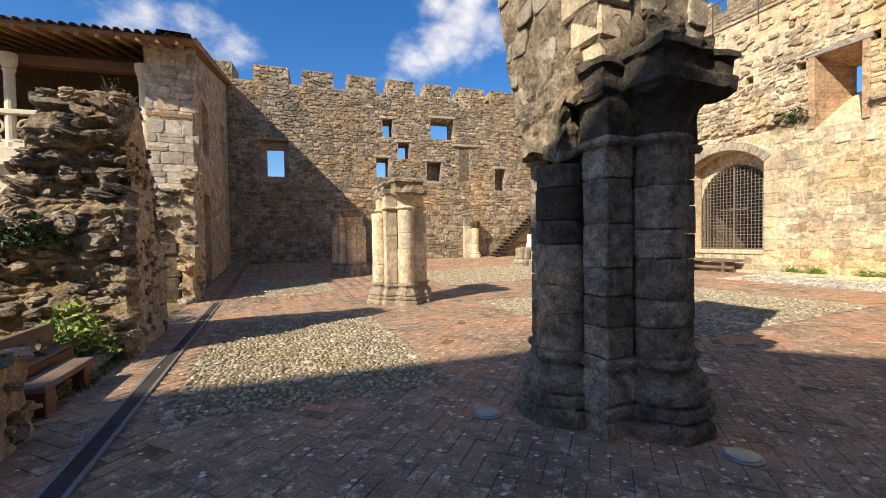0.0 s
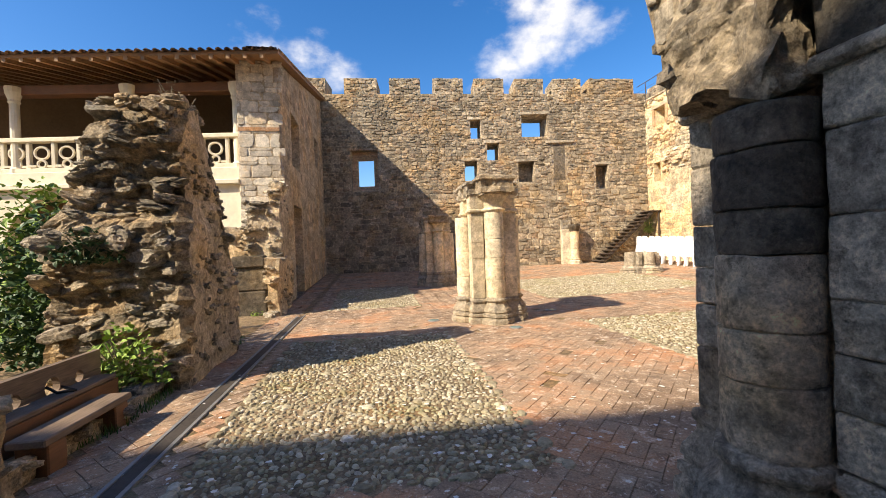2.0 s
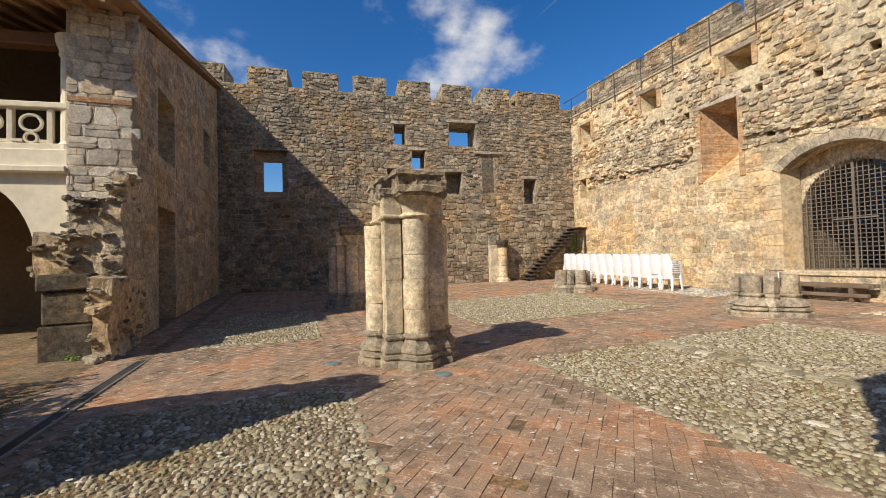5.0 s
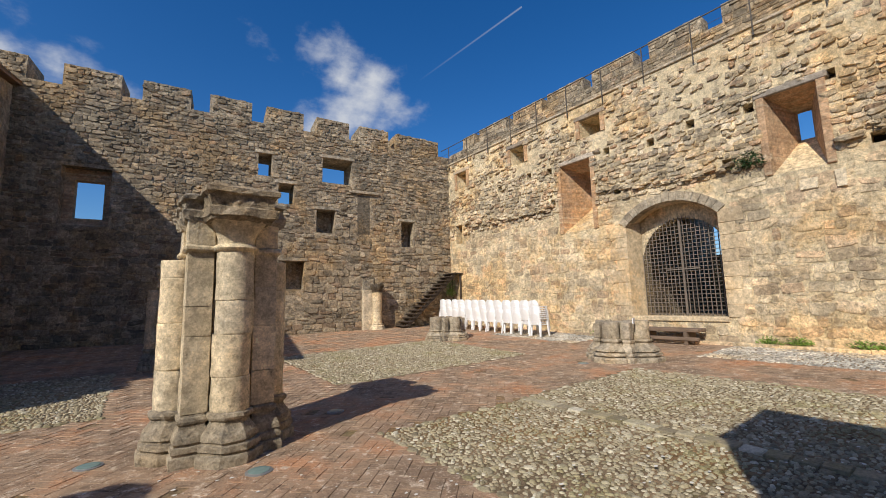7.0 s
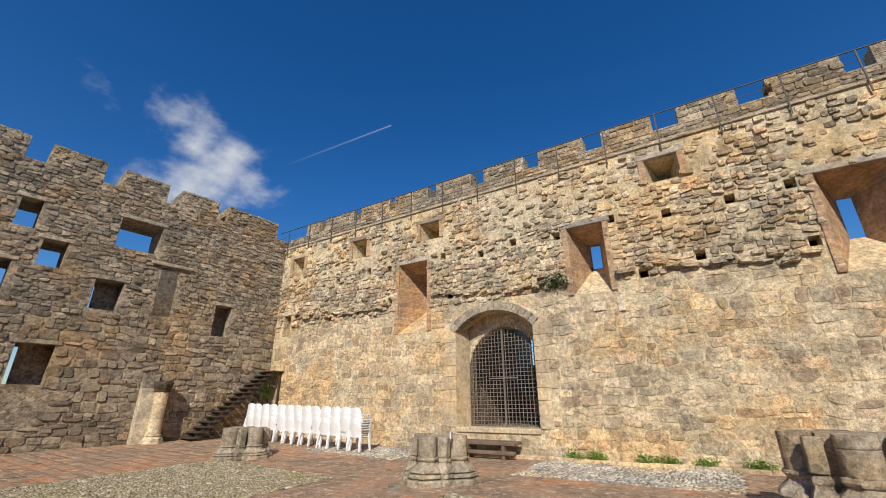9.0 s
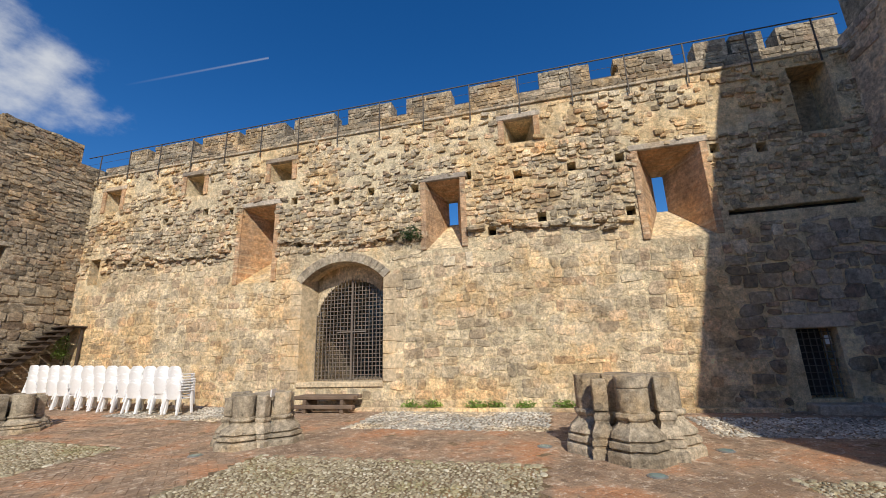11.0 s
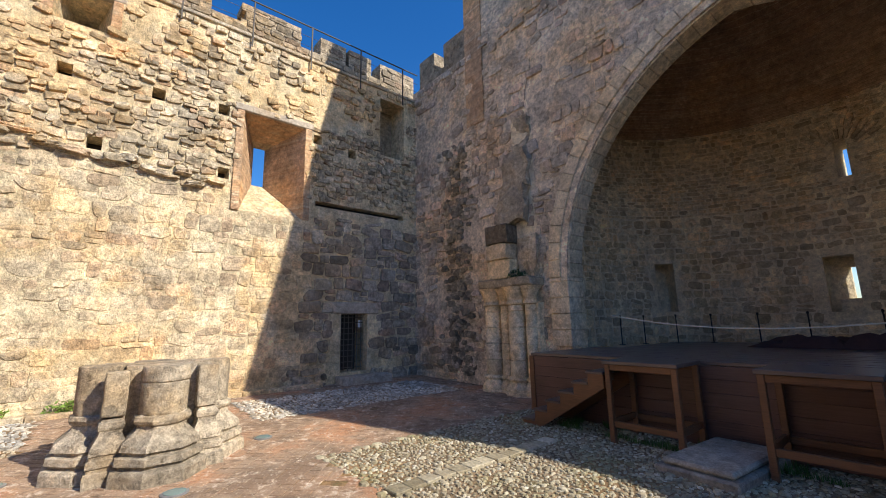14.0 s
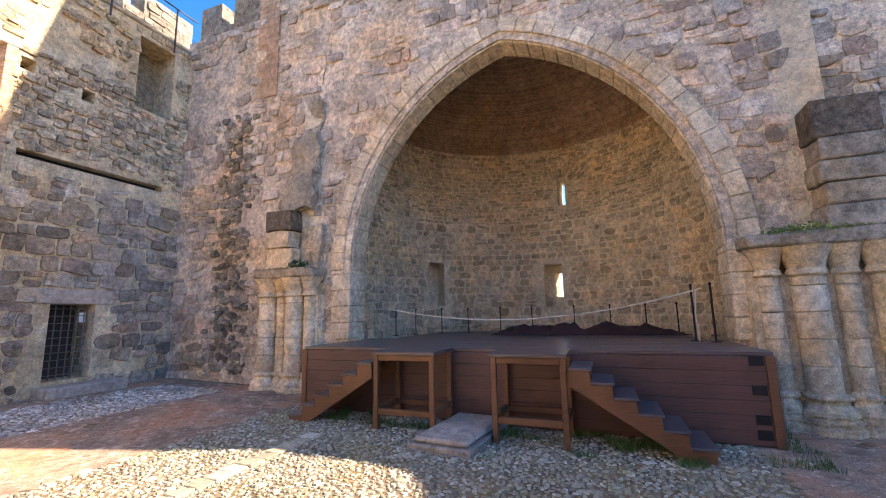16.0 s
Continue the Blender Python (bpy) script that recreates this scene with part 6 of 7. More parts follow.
def vault_stump():
    """The springing of a lost vault: a leaning mass of squared stone and lime-smeared rubble."""
    t = thing("vault_stump", "broken springing of a vault in tan squared stone", "vault")
    rr = random.Random(25)
    lo, hi = (2.36, 2.42, 3.42, 3.58), (2.12, 2.30, 3.62, 3.72)
    z0, z1 = 2.72, 4.65

    def side(f, k):
        return lo[k] + (hi[k] - lo[k]) * f
    bm = bmesh.new()
    rows, n = [], 10
    for j in range(31):
        f = j / 30
        z = z0 + (z1 - z0) * f
        a, b, c, d = (side(f, k) for k in range(4))
        pts = [(a + (c - a) * i / n, b) for i in range(n)] + [(c, b + (d - b) * i / n) for i in range(n)] + [(c + (a - c) * i / n, d) for i in range(n)] + [(a, d + (b - d) * i / n) for i in range(n)]
        rows.append([bm.verts.new(Vector((x, y, z)) + noise.noise_vector(Vector((x * 3, y * 3, z * 4))) * 0.05) for x, y in pts])
    for p, q in zip(rows, rows[1:]):
        for i in range(4 * n):
            k = (i + 1) % (4 * n)
            bm.faces.new((p[i], p[k], q[k], q[i]))
    bm.faces.new(rows[-1]), bm.faces.new(rows[0][::-1])
    part("rubble_core", bm, M["ruincore"], t)
    z = z0 + 0.02
    while z < z1 - 0.2:
        h = rr.uniform(0.2, 0.36)
        f = (z + h / 2 - z0) / (z1 - z0)
        a, b, c, d = (side(f, k) for k in range(4))
        # squared stones up the western edge, smaller ones across the faces
        bm = boxbm(a - 0.015, b - 0.015, z + 0.006, a + rr.uniform(0.22, 0.42), b + rr.uniform(0.3, 0.5), z + h - 0.006, 0.02)
        bmesh.ops.subdivide_edges(bm, edges=bm.edges[:], cuts=1, use_grid_fill=True)
        wobble(bm, 0.015, 4, z)
        part("edge_stone", bm, M["gatestone"], t)
        for horizontal in (True, False):
            u = (a + 0.44) if horizontal else (b + 0.5)
            end = c if horizontal else d
            while u < end - 0.08:
                w = min(rr.uniform(0.14, 0.42), end - u)
                if rr.random() < 0.7:
                    m = Matrix.Translation((u + w / 2, b, z + h / 2)) if horizontal else Matrix.Translation((a, u + w / 2, z + h / 2)) @ Matrix.Rotation(radians(-90), 4, "Z")
                    o = new("face_stone", stone_mesh(rr.randrange(30), "lichen"))
                    o.parent = t
                    o.matrix_basis = m @ Matrix.Diagonal((w * 0.96, rr.uniform(0.006, 0.02), h * 0.95, 1))
                u += w
        z += h
    # shoulder of broken masonry over the bare shaft and lumps on the capital
    for x0, y0, za, x1, y1, zb, key in ((2.16, 2.66, 2.2, 2.62, 3.25, 2.62, "ruincore"), (2.2, 2.56, 2.55, 2.7, 3.3, 3.0, "ruincore"), (2.62, 2.22, 2.84, 3.26, 2.75, 3.05, "capstone"), (2.74, 2.3, 3.0, 3.12, 2.7, 3.22, "capstone")):
        bm = boxbm(x0, y0, za, x1, y1, zb)
        bmesh.ops.subdivide_edges(bm, edges=bm.edges[:], cuts=9, use_grid_fill=True)
        wobble(bm, 0.09, 2.6, za)
        wobble(bm, 0.045, 9.0, zb)
        part("broken_masonry", bm, M[key], t)


vault_stump()


# ---- drain ----
dr = thing("floor_drain", "long dark slot drain with a metal edge in the paving", "drain", (0, 0, 0))
part("channel", boxbm(-1.285, -3.5, -0.02, -1.175, 19.5, 0.010, 0.002), M["drainbar"], dr)
part("edge_strip", boxbm(-1.325, -3.5, -0.02, -1.29, 19.5, 0.016, 0.002), M["steel"], dr)
part("edge_strip", boxbm(-1.17, -3.5, -0.02, -1.135, 19.5, 0.016, 0.002), M["steel"], dr)


# ---- old wooden stocks that serve as a bench ----
def stocks():
    t = thing("wooden_stocks", "weathered wooden stocks with leg holes and a plank seat", "stocks", (-2.37, 5.33, 0.0), 88)
    holes = (-0.28, 0.10, 0.42)
    for z0, z1, tag in ((0.23, 0.42, "lower_plank"), (0.425, 0.61, "upper_plank")):
        bm = bmesh.new()
        pts = [(-0.72, z0 if tag == "lower_plank" else z1)]
        edge = z1 if tag == "lower_plank" else z0
        sgn = -1 if tag == "lower_plank" else 1
        line = [(-0.72, edge)]
        for h, rad in zip(holes, (0.06, 0.085, 0.055)):
            line += [(h - rad * math.cos(a), edge + sgn * rad * math.sin(a)) for a in [math.pi * i / 8 for i in range(9)]]
        line += [(0.72, edge)]
        other = z0 if tag == "lower_plank" else z1
        lo = [bm.verts.new((x, -0.03, z)) for x, z in line]
        hi = [bm.verts.new((x, -0.03, other)) for x, z in line]
        lo2 = [bm.verts.new((x, 0.03, z)) for x, z in line]
        hi2 = [bm.verts.new((x, 0.03, other)) for x, z in line]
        for i in range(len(line) - 1):
            bm.faces.new((lo[i], lo[i + 1], hi[i + 1], hi[i]))
            bm.faces.new((lo2[i + 1], lo2[i], hi2[i], hi2[i + 1]))
            bm.faces.new((lo[i + 1], lo[i], lo2[i], lo2[i + 1]))
            bm.faces.new((hi[i], hi[i + 1], hi2[i + 1], hi2[i]))
        for i in (0, -1):
            bm.faces.new((lo[i], hi[i], hi2[i], lo2[i]))
        part(tag, bm, M["oldwood"], t)
    for x in (-0.66, 0.66):
        part("post", boxbm(x - 0.05, -0.06, 0, x + 0.05, 0.06, 0.36, 0.008), M["wood"], t)
    part("seat", boxbm(-0.74, -0.58, 0.22, 0.26, -0.32, 0.28, 0.01), M["oldwood"], t)
    part("seat_back", boxbm(-0.74, -0.25, 0.335, 0.6, -0.05, 0.38, 0.01), M["oldwood"], t)
    for x in (-0.6, 0.14):
        part("foot", boxbm(x - 0.09, -0.56, -0.02, x + 0.09, -0.34, 0.22, 0.01), M["wood"], t)
    part("board", boxbm(-0.7, -0.26, 0.02, 0.6, -0.24, 0.335), M["wood"], t, "red-brown board")
    tube("chain", [(0.0, -0.05, 0.45), (-0.02, -0.15, 0.40), (0.06, -0.24, 0.39), (0.1, -0.1, 0.42)], 0.012, M["iron"], t)


stocks()


# ---- half column and stair on the far wall ----
def half_column():
    x = 11.0
    y = 23.6 - 0.145 * x - 0.28
    t = thing("engaged_pier", "engaged half pier of pale stone against the far wall", "pier", (x, y, ground_z(x, y)), A_RZ, "piers of the ruined cloister")
    part("pilaster", boxbm(-0.42, -0.05, -0.05, 0.05, 0.35, 1.85, 0.02), M["ashlar"], t)
    bm = bmesh.new()
    base_block(bm, 0.22, -0.12, 0.22, 0.3, 0)
    part("column_base", bm, M["ashlar"], t)
    for z0, z1 in ((0.29, 0.8), (0.805, 1.3), (1.305, 1.72)):
        bm = bmesh.new()
        lathe(bm, [(0.205, z0), (0.22, z0 + 0.015), (0.22, z1 - 0.015), (0.205, z1)], 18, 0.22, -0.12)
        part("drum", bm, M["ashlar"], t)
    bm = bmesh.new()
    lathe(bm, [(0.22, 1.72), (0.26, 1.76), (0.25, 1.8), (0.34, 2.0), (0.34, 2.1)], 8, 0.22, -0.12)
    wobble(bm, 0.03, 3, 3)
    part("capital", bm, M["capstone"], t)
    bm = boxbm(-0.4, -0.02, 1.85, 0.1, 0.4, 2.35)
    bmesh.ops.subdivide_edges(bm, edges=bm.edges[:], cuts=2, use_grid_fill=True)
    wobble(bm, 0.07, 3, 6)
    part("broken_top", bm, M["rock"], t)


half_column()


def stair():
    """An open flight of thin dark treads on two sloping strings."""
    t = thing("open_stair", "dark open-tread stair climbing along the far wall", "stair", A0, A_RZ)
    n = 15
    u0, u1 = au(12.3), au(15.2)
    z0, rise = 0.36, 0.18
    for i in range(n):
        u = u0 + (u1 - u0) * i / n
        z = z0 + (i + 1) * rise
        part("tread", boxbm(u - 0.03, -1.0, z - 0.05, u + 0.27, -0.03, z, 0.006), M["stairwood"], t)
    for y in (-0.93, -0.16):
        bm = bmesh.new()
        prism(bm, [(u0 - 0.12, z0 - 0.10), (u0 + 0.10, z0 - 0.10), (u1 + 0.06, z0 + n * rise - 0.14), (u1 + 0.06, z0 + n * rise + 0.05), (u1 - 0.10, z0 + n * rise - 0.052)], y, y + 0.07, 1)
        part("string", bm, M["stairwood"], t)
    part("landing", boxbm(u1 - 0.02, -1.0, z0 + n * rise - 0.05, u1 + 0.55, -0.03, z0 + n * rise, 0.008), M["stairwood"], t)
    for y in (-0.93, -0.16):
        part("post", boxbm(u1 + 0.3, y, 0.15, u1 + 0.37, y + 0.07, z0 + n * rise - 0.052, 0.006), M["stairwood"], t)


stair()


# ---- stage and apse ----
def stage():
    t = thing("stage", "dark brown timber stage standing in the apse", "stage", (0, 0, 0))
    x0, x1, yf, z = 3.25, 10.2, -2.9, 1.1
    n = 22
    for i in range(n):
        a = yf - 0.03 - (i + 1) * 0.245
        lim = 3.0 if a < -5.3 else 3.55
        part("deck_board", boxbm(max(x0, 6.58 - lim) if a < -4.15 else x0, a + 0.003, z - 0.045, min(x1, 6.58 + lim) if a < -4.15 else x1, a + 0.242, z + 0.002 * (i % 3), 0.004), M["deck"], t)
    for i in range(6):
        fb = part("front_board", boxbm(x0 + 0.1, yf - 0.03, 0.02 + i * 0.172, x1 - 0.1, yf + 0.003 * (i % 2), 0.19 + i * 0.172, 0.003), M["darkboard"], t)
    for x in (x0, x1 - 0.1):
        part("corner_post", boxbm(x, yf - 0.06, 0.0, x + 0.1, yf + 0.02, z - 0.045, 0.006), M["wood"], t)
    # black boxes stand in for the shade inside holes cut in the boards
    for k in (0, 1, 3, 5):
        part("dark_notch", boxbm(x0 + 0.12, yf - 0.01, 0.09 + k * 0.17, x0 + 0.27, yf + 0.012, 0.20 + k * 0.17), M["iron"], fb)
    for i in range(6):
        part("side_board", boxbm(x0, -4.1, 0.02 + i * 0.172, x0 + 0.035, yf - 0.06, 0.185 + i * 0.172, 0.006), M["darkboard"], t)
        part("side_board", boxbm(x1 - 0.035, -4.1, 0.02 + i * 0.172, x1, yf - 0.06, 0.185 + i * 0.172, 0.006), M["darkboard"], t)


stage()


def trestle(x0, x1):
    t = thing("timber_platform", "open timber platform with square legs before the stage", "platform", (0, 0, 0), 0, "stage platforms")
    y0, y1, z = -2.86, -2.1, 1.12
    part("top", boxbm(x0 - 0.02, y0, z - 0.05, x1 + 0.02, y1 + 0.02, z, 0.006), M["deck"], t)
    for x in (x0, x1 - 0.07):
        for y in (y0 + 0.01, y1 - 0.07):
            part("leg", boxbm(x, y, 0.0, x + 0.07, y + 0.07, z - 0.05, 0.006), M["wood"], t)
        part("side_rail", boxbm(x + 0.01, y0 + 0.08, 0.27, x + 0.06, y1 - 0.07, 0.35, 0.005), M["wood"], t)
    for y in (y0 + 0.02, y1 - 0.065):
        part("foot_rail", boxbm(x0 + 0.07, y, 0.25, x1 - 0.07, y + 0.05, 0.33, 0.005), M["wood"], t)
        part("top_rail", boxbm(x0 + 0.07, y, z - 0.13, x1 - 0.07, y + 0.05, z - 0.052, 0.005), M["wood"], t)


trestle(7.34, 8.28)
trestle(5.6, 6.54)


def timber_stair(xt, sgn):
    t = thing("timber_stair", "steep brown timber stair up to the stage platform", "stair", (xt, -2.12, 0), 0, "stage stairs")
    n, tr, rs = 6, 0.245, 0.16
    for i in range(n):
        z = 1.12 - (i + 1) * rs
        xa, xb = sgn * (i * tr + 0.012), sgn * ((i + 1) * tr + 0.03)
        part("tread", boxbm(min(xa, xb), -0.74, z - 0.035, max(xa, xb), 0.03, z, 0.006), M["deck"], t)
        xr = sgn * ((i + 1) * tr)
        part("riser", boxbm(min(xr, xr - sgn * 0.02), -0.72, max(0.0, z - rs), max(xr, xr - sgn * 0.02), 0.0, z - 0.036), M["wood"], t)
    for y in (-0.76, -0.02):
        bm = bmesh.new()
        pts = [(sgn * 0.012, 1.08)]
        for i in range(n):
            z = 1.12 - (i + 1) * rs - 0.036
            pts += [(sgn * (i * tr + 0.012), z), (sgn * ((i + 1) * tr), z)]
        pts += [(sgn * n * tr, 0.0), (sgn * (n * tr - 0.26), 0.0), (sgn * 0.012, 0.74)]
        out = []
        for p in pts[1:]:
            if not out or (abs(out[-1][0] - p[0]) + abs(out[-1][1] - p[1])) > 1e-6:
                out.append(p)
        prism(bm, out, y, y + 0.035, 1)
        part("stringer", bm, M["wood"], t)


timber_stair(8.3, 1)
timber_stair(5.58, -1)

sl = thing("stone_slab", "worn grave slab of grey granite on the cobbles", "slab", (6.98, -2.2, 0.0), -6)
part("plinth", boxbm(-0.42, -0.72, -0.02, 0.42, 0.72, 0.10, 0.02), M["slab"], sl)
part("slab_top", boxbm(-0.36, -0.66, 0.10, 0.36, 0.66, 0.17, 0.025), M["slab"], sl)


def rope_posts():
    rr = random.Random(41)
    t = thing("rope_barrier", "black iron posts with a pale rope along the apse", "barrier", (0, 0, 1.1))
    pts = []
    for i, a in enumerate((196, 214, 228, 243, 258, 276, 290, 305, 318, 332, 344)):
        x, y = 6.58 + 3.55 * math.cos(radians(a)), -5.25 + 3.0 * math.sin(radians(a))
        bm = bmesh.new()
        lathe(bm, [(0.07, 0), (0.07, 0.015), (0.014, 0.02), (0.014, 0.62), (0.024, 0.63), (0.024, 0.66), (0.01, 0.68)], 10, x, y)
        part("post", bm, M["iron"], t)
    for x, y in ((3.72, -4.75), (3.5, -4.45)):
        bm = bmesh.new()
        lathe(bm, [(0.08, 0), (0.08, 0.015), (0.016, 0.02), (0.016, 0.9), (0.026, 0.92), (0.01, 0.95)], 10, x, y)
        part("post", bm, M["iron"], t)
    a, b = Vector((9.4, -4.6, 0.66)), Vector((3.6, -4.6, 0.86))
    tube("rope", [a.lerp(b, k / 24) + Vector((0, 0, -0.36 * (1 - (2 * k / 24 - 1) ** 2))) for k in range(25)], 0.012, M["rope"], t)
    tube("rope", [(3.68, -4.6, 0.85), (3.74, -4.5, 0.4), (3.72, -4.45, 0.02)], 0.012, M["rope"], t)


rope_posts()


def cloth(name, label, x0, y0, x1, y1, seed):
    bm = bmesh.new()
    n, m = 34, 12
    g = []
    for i in range(n + 1):
        row = []
        for j in range(m + 1):
            x, y = x0 + (x1 - x0) * i / n, y0 + (y1 - y0) * j / m
            e = min(i, n - i, 3 * j, 3 * (m - j)) / 6.0
            h = max(0.0, abs(noise.noise(Vector((x * 2.3, y * 3.1, seed)))) * 0.3 + 0.04 + 0.10 * abs(noise.noise(Vector((x * 7, y * 6, seed)))))
            row.append(bm.verts.new((x + 0.1 * noise.noise(Vector((x, y * 2, 3.3))), y, 1.106 + min(1.0, e) * h)))
        g.append(row)
    for i in range(n):
        for j in range(m):
            bm.faces.new((g[i][j], g[i + 1][j], g[i + 1][j + 1], g[i][j + 1]))
    tagged(part(name, bm, M["cloth"], smooth=True), label, "cloth")


cloth("stage_cloth", "crumpled dark cloth heaped at the back of the stage", 3.5, -7.5, 7.7, -6.3, 5.5)


def wall_pier(name, x0, x1, label, mirror):
    """Half shafts against the arch wall with a heavy moulded capital."""
    t = thing(name, label, "pier", (0, -4.2, 0), 0, "shafts of the great arch")
    part("backing", boxbm(x0, 0.003, -0.05, x1, 0.22, 2.1), M["ashlar"], t)
    k = 4
    for i in range(k):
        cx = x0 + (x1 - x0) * (i + 0.5) / k
        r = 0.2 if i % 2 == (1 if mirror else 0) else 0.13
        yy = 0.28 if r > 0.15 else 0.24
        bm = bmesh.new()
        base_block(bm, cx, yy, r * 1.1, 0.5, 0)
        wobble(bm, 0.02, 3, i + x0)
        part("shaft_base", bm, M["ashlar"], t)
        z = 0.48
        while z < 2.02:
            h = min(0.36, 2.05 - z)
            bm = bmesh.new()
            lathe(bm, [(r - 0.012, z + 0.002), (r, z + 0.015), (r, z + h - 0.015), (r - 0.012, z + h - 0.002)], 16, cx, yy)
            wobble(bm, 0.01, 5, i + z)
            part("drum", bm, M["ashlar"], t, smooth=True)
            z += h
        bm = bmesh.new()
        lathe(bm, [(r, 2.05), (r + 0.04, 2.08), (r + 0.03, 2.12), (r + 0.01, 2.16), (r + 0.06, 2.34), (r + 0.14, 2.46)], 16, cx, yy)
        part("capital", bm, M["ashlar"], t, smooth=True)
    bm = boxbm(x0 - 0.06, 0.0, 2.46, x1 + 0.06, 0.54, 2.66, 0.03)
    bmesh.ops.subdivide_edges(bm, edges=bm.edges[:], cuts=3, use_grid_fill=True)
    wobble(bm, 0.035, 2.5, x0)
    part("abacus", bm, M["lichen"], t)


wall_pier("shaft_cluster", 10.75, 12.2, "cluster of pale shafts with a chipped capital beside the arch", True)
wall_pier("shaft_cluster", 1.35, 3.1, "stout cluster of sunlit pale shafts with a mossy capital", False)

# broken springers above the capitals
sp = thing("springer_stump", "squared springing blocks with plaster remains above the shafts", "springer", (0, -4.2, 0))
for i, (xa, xb, z0, z1, d) in enumerate(((11.3, 12.0, 2.67, 3.12, 0.46), (11.35, 12.02, 3.13, 3.5, 0.5), (11.3, 11.98, 3.51, 3.95, 0.52))):
    bm = boxbm(xa, 0.003, z0, xb, d, z1, 0.02)
    bmesh.ops.subdivide_edges(bm, edges=bm.edges[:], cuts=2, use_grid_fill=True)
    wobble(bm, 0.035, 3, z0)
    part("springer_stone", bm, M["capstone"] if i == 2 else M["ashlar"], sp)
for i, (xa, xb, z0, z1, d) in enumerate(((10.75, 11.25, 2.67, 3.6, 0.25), (10.95, 11.75, 3.96, 4.9, 0.3), (10.85, 11.6, 4.85, 5.8, 0.2), (10.85, 11.3, 5.75, 6.6, 0.12))):
    bm = boxbm(xa, 0.003, z0, xb, d, z1)
    bmesh.ops.subdivide_edges(bm, edges=bm.edges[:], cuts=5, use_grid_fill=True)
    wobble(bm, 0.13, 2.2, z0)
    part("plaster_remnant", bm, M["lichen"], sp, "ragged grey plaster over broken masonry")
st = thing("springer_stump", "squared stack of dark springing stones above the shafts", "springer", (0, -4.2, 0))
for i, (z0, z1) in enumerate(((2.67, 3.0), (3.01, 3.3), (3.31, 3.62), (3.63, 3.95), (3.96, 4.5))):
    bm = boxbm(1.45 + 0.03 * (i % 2), 0.003, z0, 2.2 - 0.04 * (i % 2), 0.5, z1, 0.02)
    wobble(bm, 0.02, 3, z0)
    part("springer_stone", bm, M["capstone"] if i == 4 else M["lichen"], st)

# red brick quoin up the end of the arch wall
qn = thing("brick_quoin", "quoin of thin red brick at the end of the arch wall", "quoin", (0, -4.2, 0), kind="structure")
part("brickwork", boxbm(12.3, 0.002, 7.1, 12.96, 0.05, 12.0), M["brickjamb"], qn)
# merlons of the corner
cw = wall_part("wall_corner", "short battlemented wall closing the shaded corner", (15.5, -4.2, 0), 180)
cells("wall_core", [-0.1, 0.7, 1.2, 2.4], [9.38, 9.9, 10.7], lambda u, z: z < 9.9 or u < 0.7 or 1.2 < u, 0.3, 0.9, M["wall_a"], cw)


# ---- stacked chairs ----
def chair_parts(t, z, back_only=False):
    """A white moulded chair: legs that splay, seat, arms and a rounded back."""
    for sx in (-1, 1):
        for y0, y1, top in ((-0.25, -0.2, 0.62), (0.25, 0.17, 0.44)):
            bm = bmesh.new()
            vs = []
            for zz, k in ((0.0, 0.024), (top, 0.034)):
                f = zz / top
                cx, cy = sx * (0.265 - 0.035 * f), y0 + (y1 - y0) * f
                vs.append([bm.verts.new((cx + a * k, cy + b * k, z + zz)) for a, b in ((-1, -1), (1, -1), (1, 1), (-1, 1))])
            for i in range(4):
                bm.faces.new((vs[0][i], vs[0][(i + 1) % 4], vs[1][(i + 1) % 4], vs[1][i]))
            bm.faces.new(vs[0][::-1]), bm.faces.new(vs[1])
            part("leg", bm, M["white"], t)
    bm = boxbm(-0.235, -0.23, z + 0.40, 0.235, 0.2, z + 0.435, 0.012)
    part("seat", bm, M["white"], t)
    for sx in (-1, 1):
        part("arm", boxbm(sx * 0.25 - 0.03, -0.24, z + 0.61, sx * 0.25 + 0.03, 0.22, z + 0.64, 0.01), M["white"], t)
    bm = bmesh.new()
    n = 12
    rows = []
    for zz, w, yo in ((0.40, 0.235, 0.20), (0.6, 0.25, 0.235), (0.74, 0.235, 0.26), (0.81, 0.20, 0.275), (0.855, 0.12, 0.285)):
        rows.append([[bm.verts.new((w * (2 * i / n - 1), yo + d - 0.06 * (2 * i / n - 1) ** 2, z + zz)) for i in range(n + 1)] for d in (0.0, 0.018)])
    for (a0, a1), (b0, b1) in zip(rows, rows[1:]):
        for i in range(n):
            bm.faces.new((a0[i], a0[i + 1], b0[i + 1], b0[i]))
            bm.faces.new((a1[i + 1], a1[i], b1[i], b1[i + 1]))
        bm.faces.new((a0[0], b0[0], b1[0], a1[0]))
        bm.faces.new((a0[n], a1[n], b1[n], b0[n]))
    for q in (rows[0], rows[-1]):
        for i in range(n):
            bm.faces.new((q[0][i], q[0][i + 1], q[1][i + 1], q[1][i]))
    part("backrest", bm, M["white"], t, smooth=False)


def chairs():
    rr = random.Random(51)
    first = None
    k = 0
    for row, x in ((0, 14.05),):
        y = 14.25 + 0.3 * row
        while y < 20.2:
            for lvl in range(7):
                zg = ground_z(14.3, y)
                m = pose(x + rr.uniform(-0.04, 0.04) + lvl * 0.012, y + lvl * 0.02, zg + lvl * 0.075, 0, 0, -90 + rr.uniform(-4, 4) + 180)
                if first is None:
                    first = thing("plastic_chair", "white moulded plastic chair in a stack by the wall", "chair", (0, 0, 0), 0, "stacked white chairs")
                    chair_parts(first, 0.0)
                    first.matrix_basis = m
                else:
                    copy_thing(first, m)
            y += 0.47


chairs()


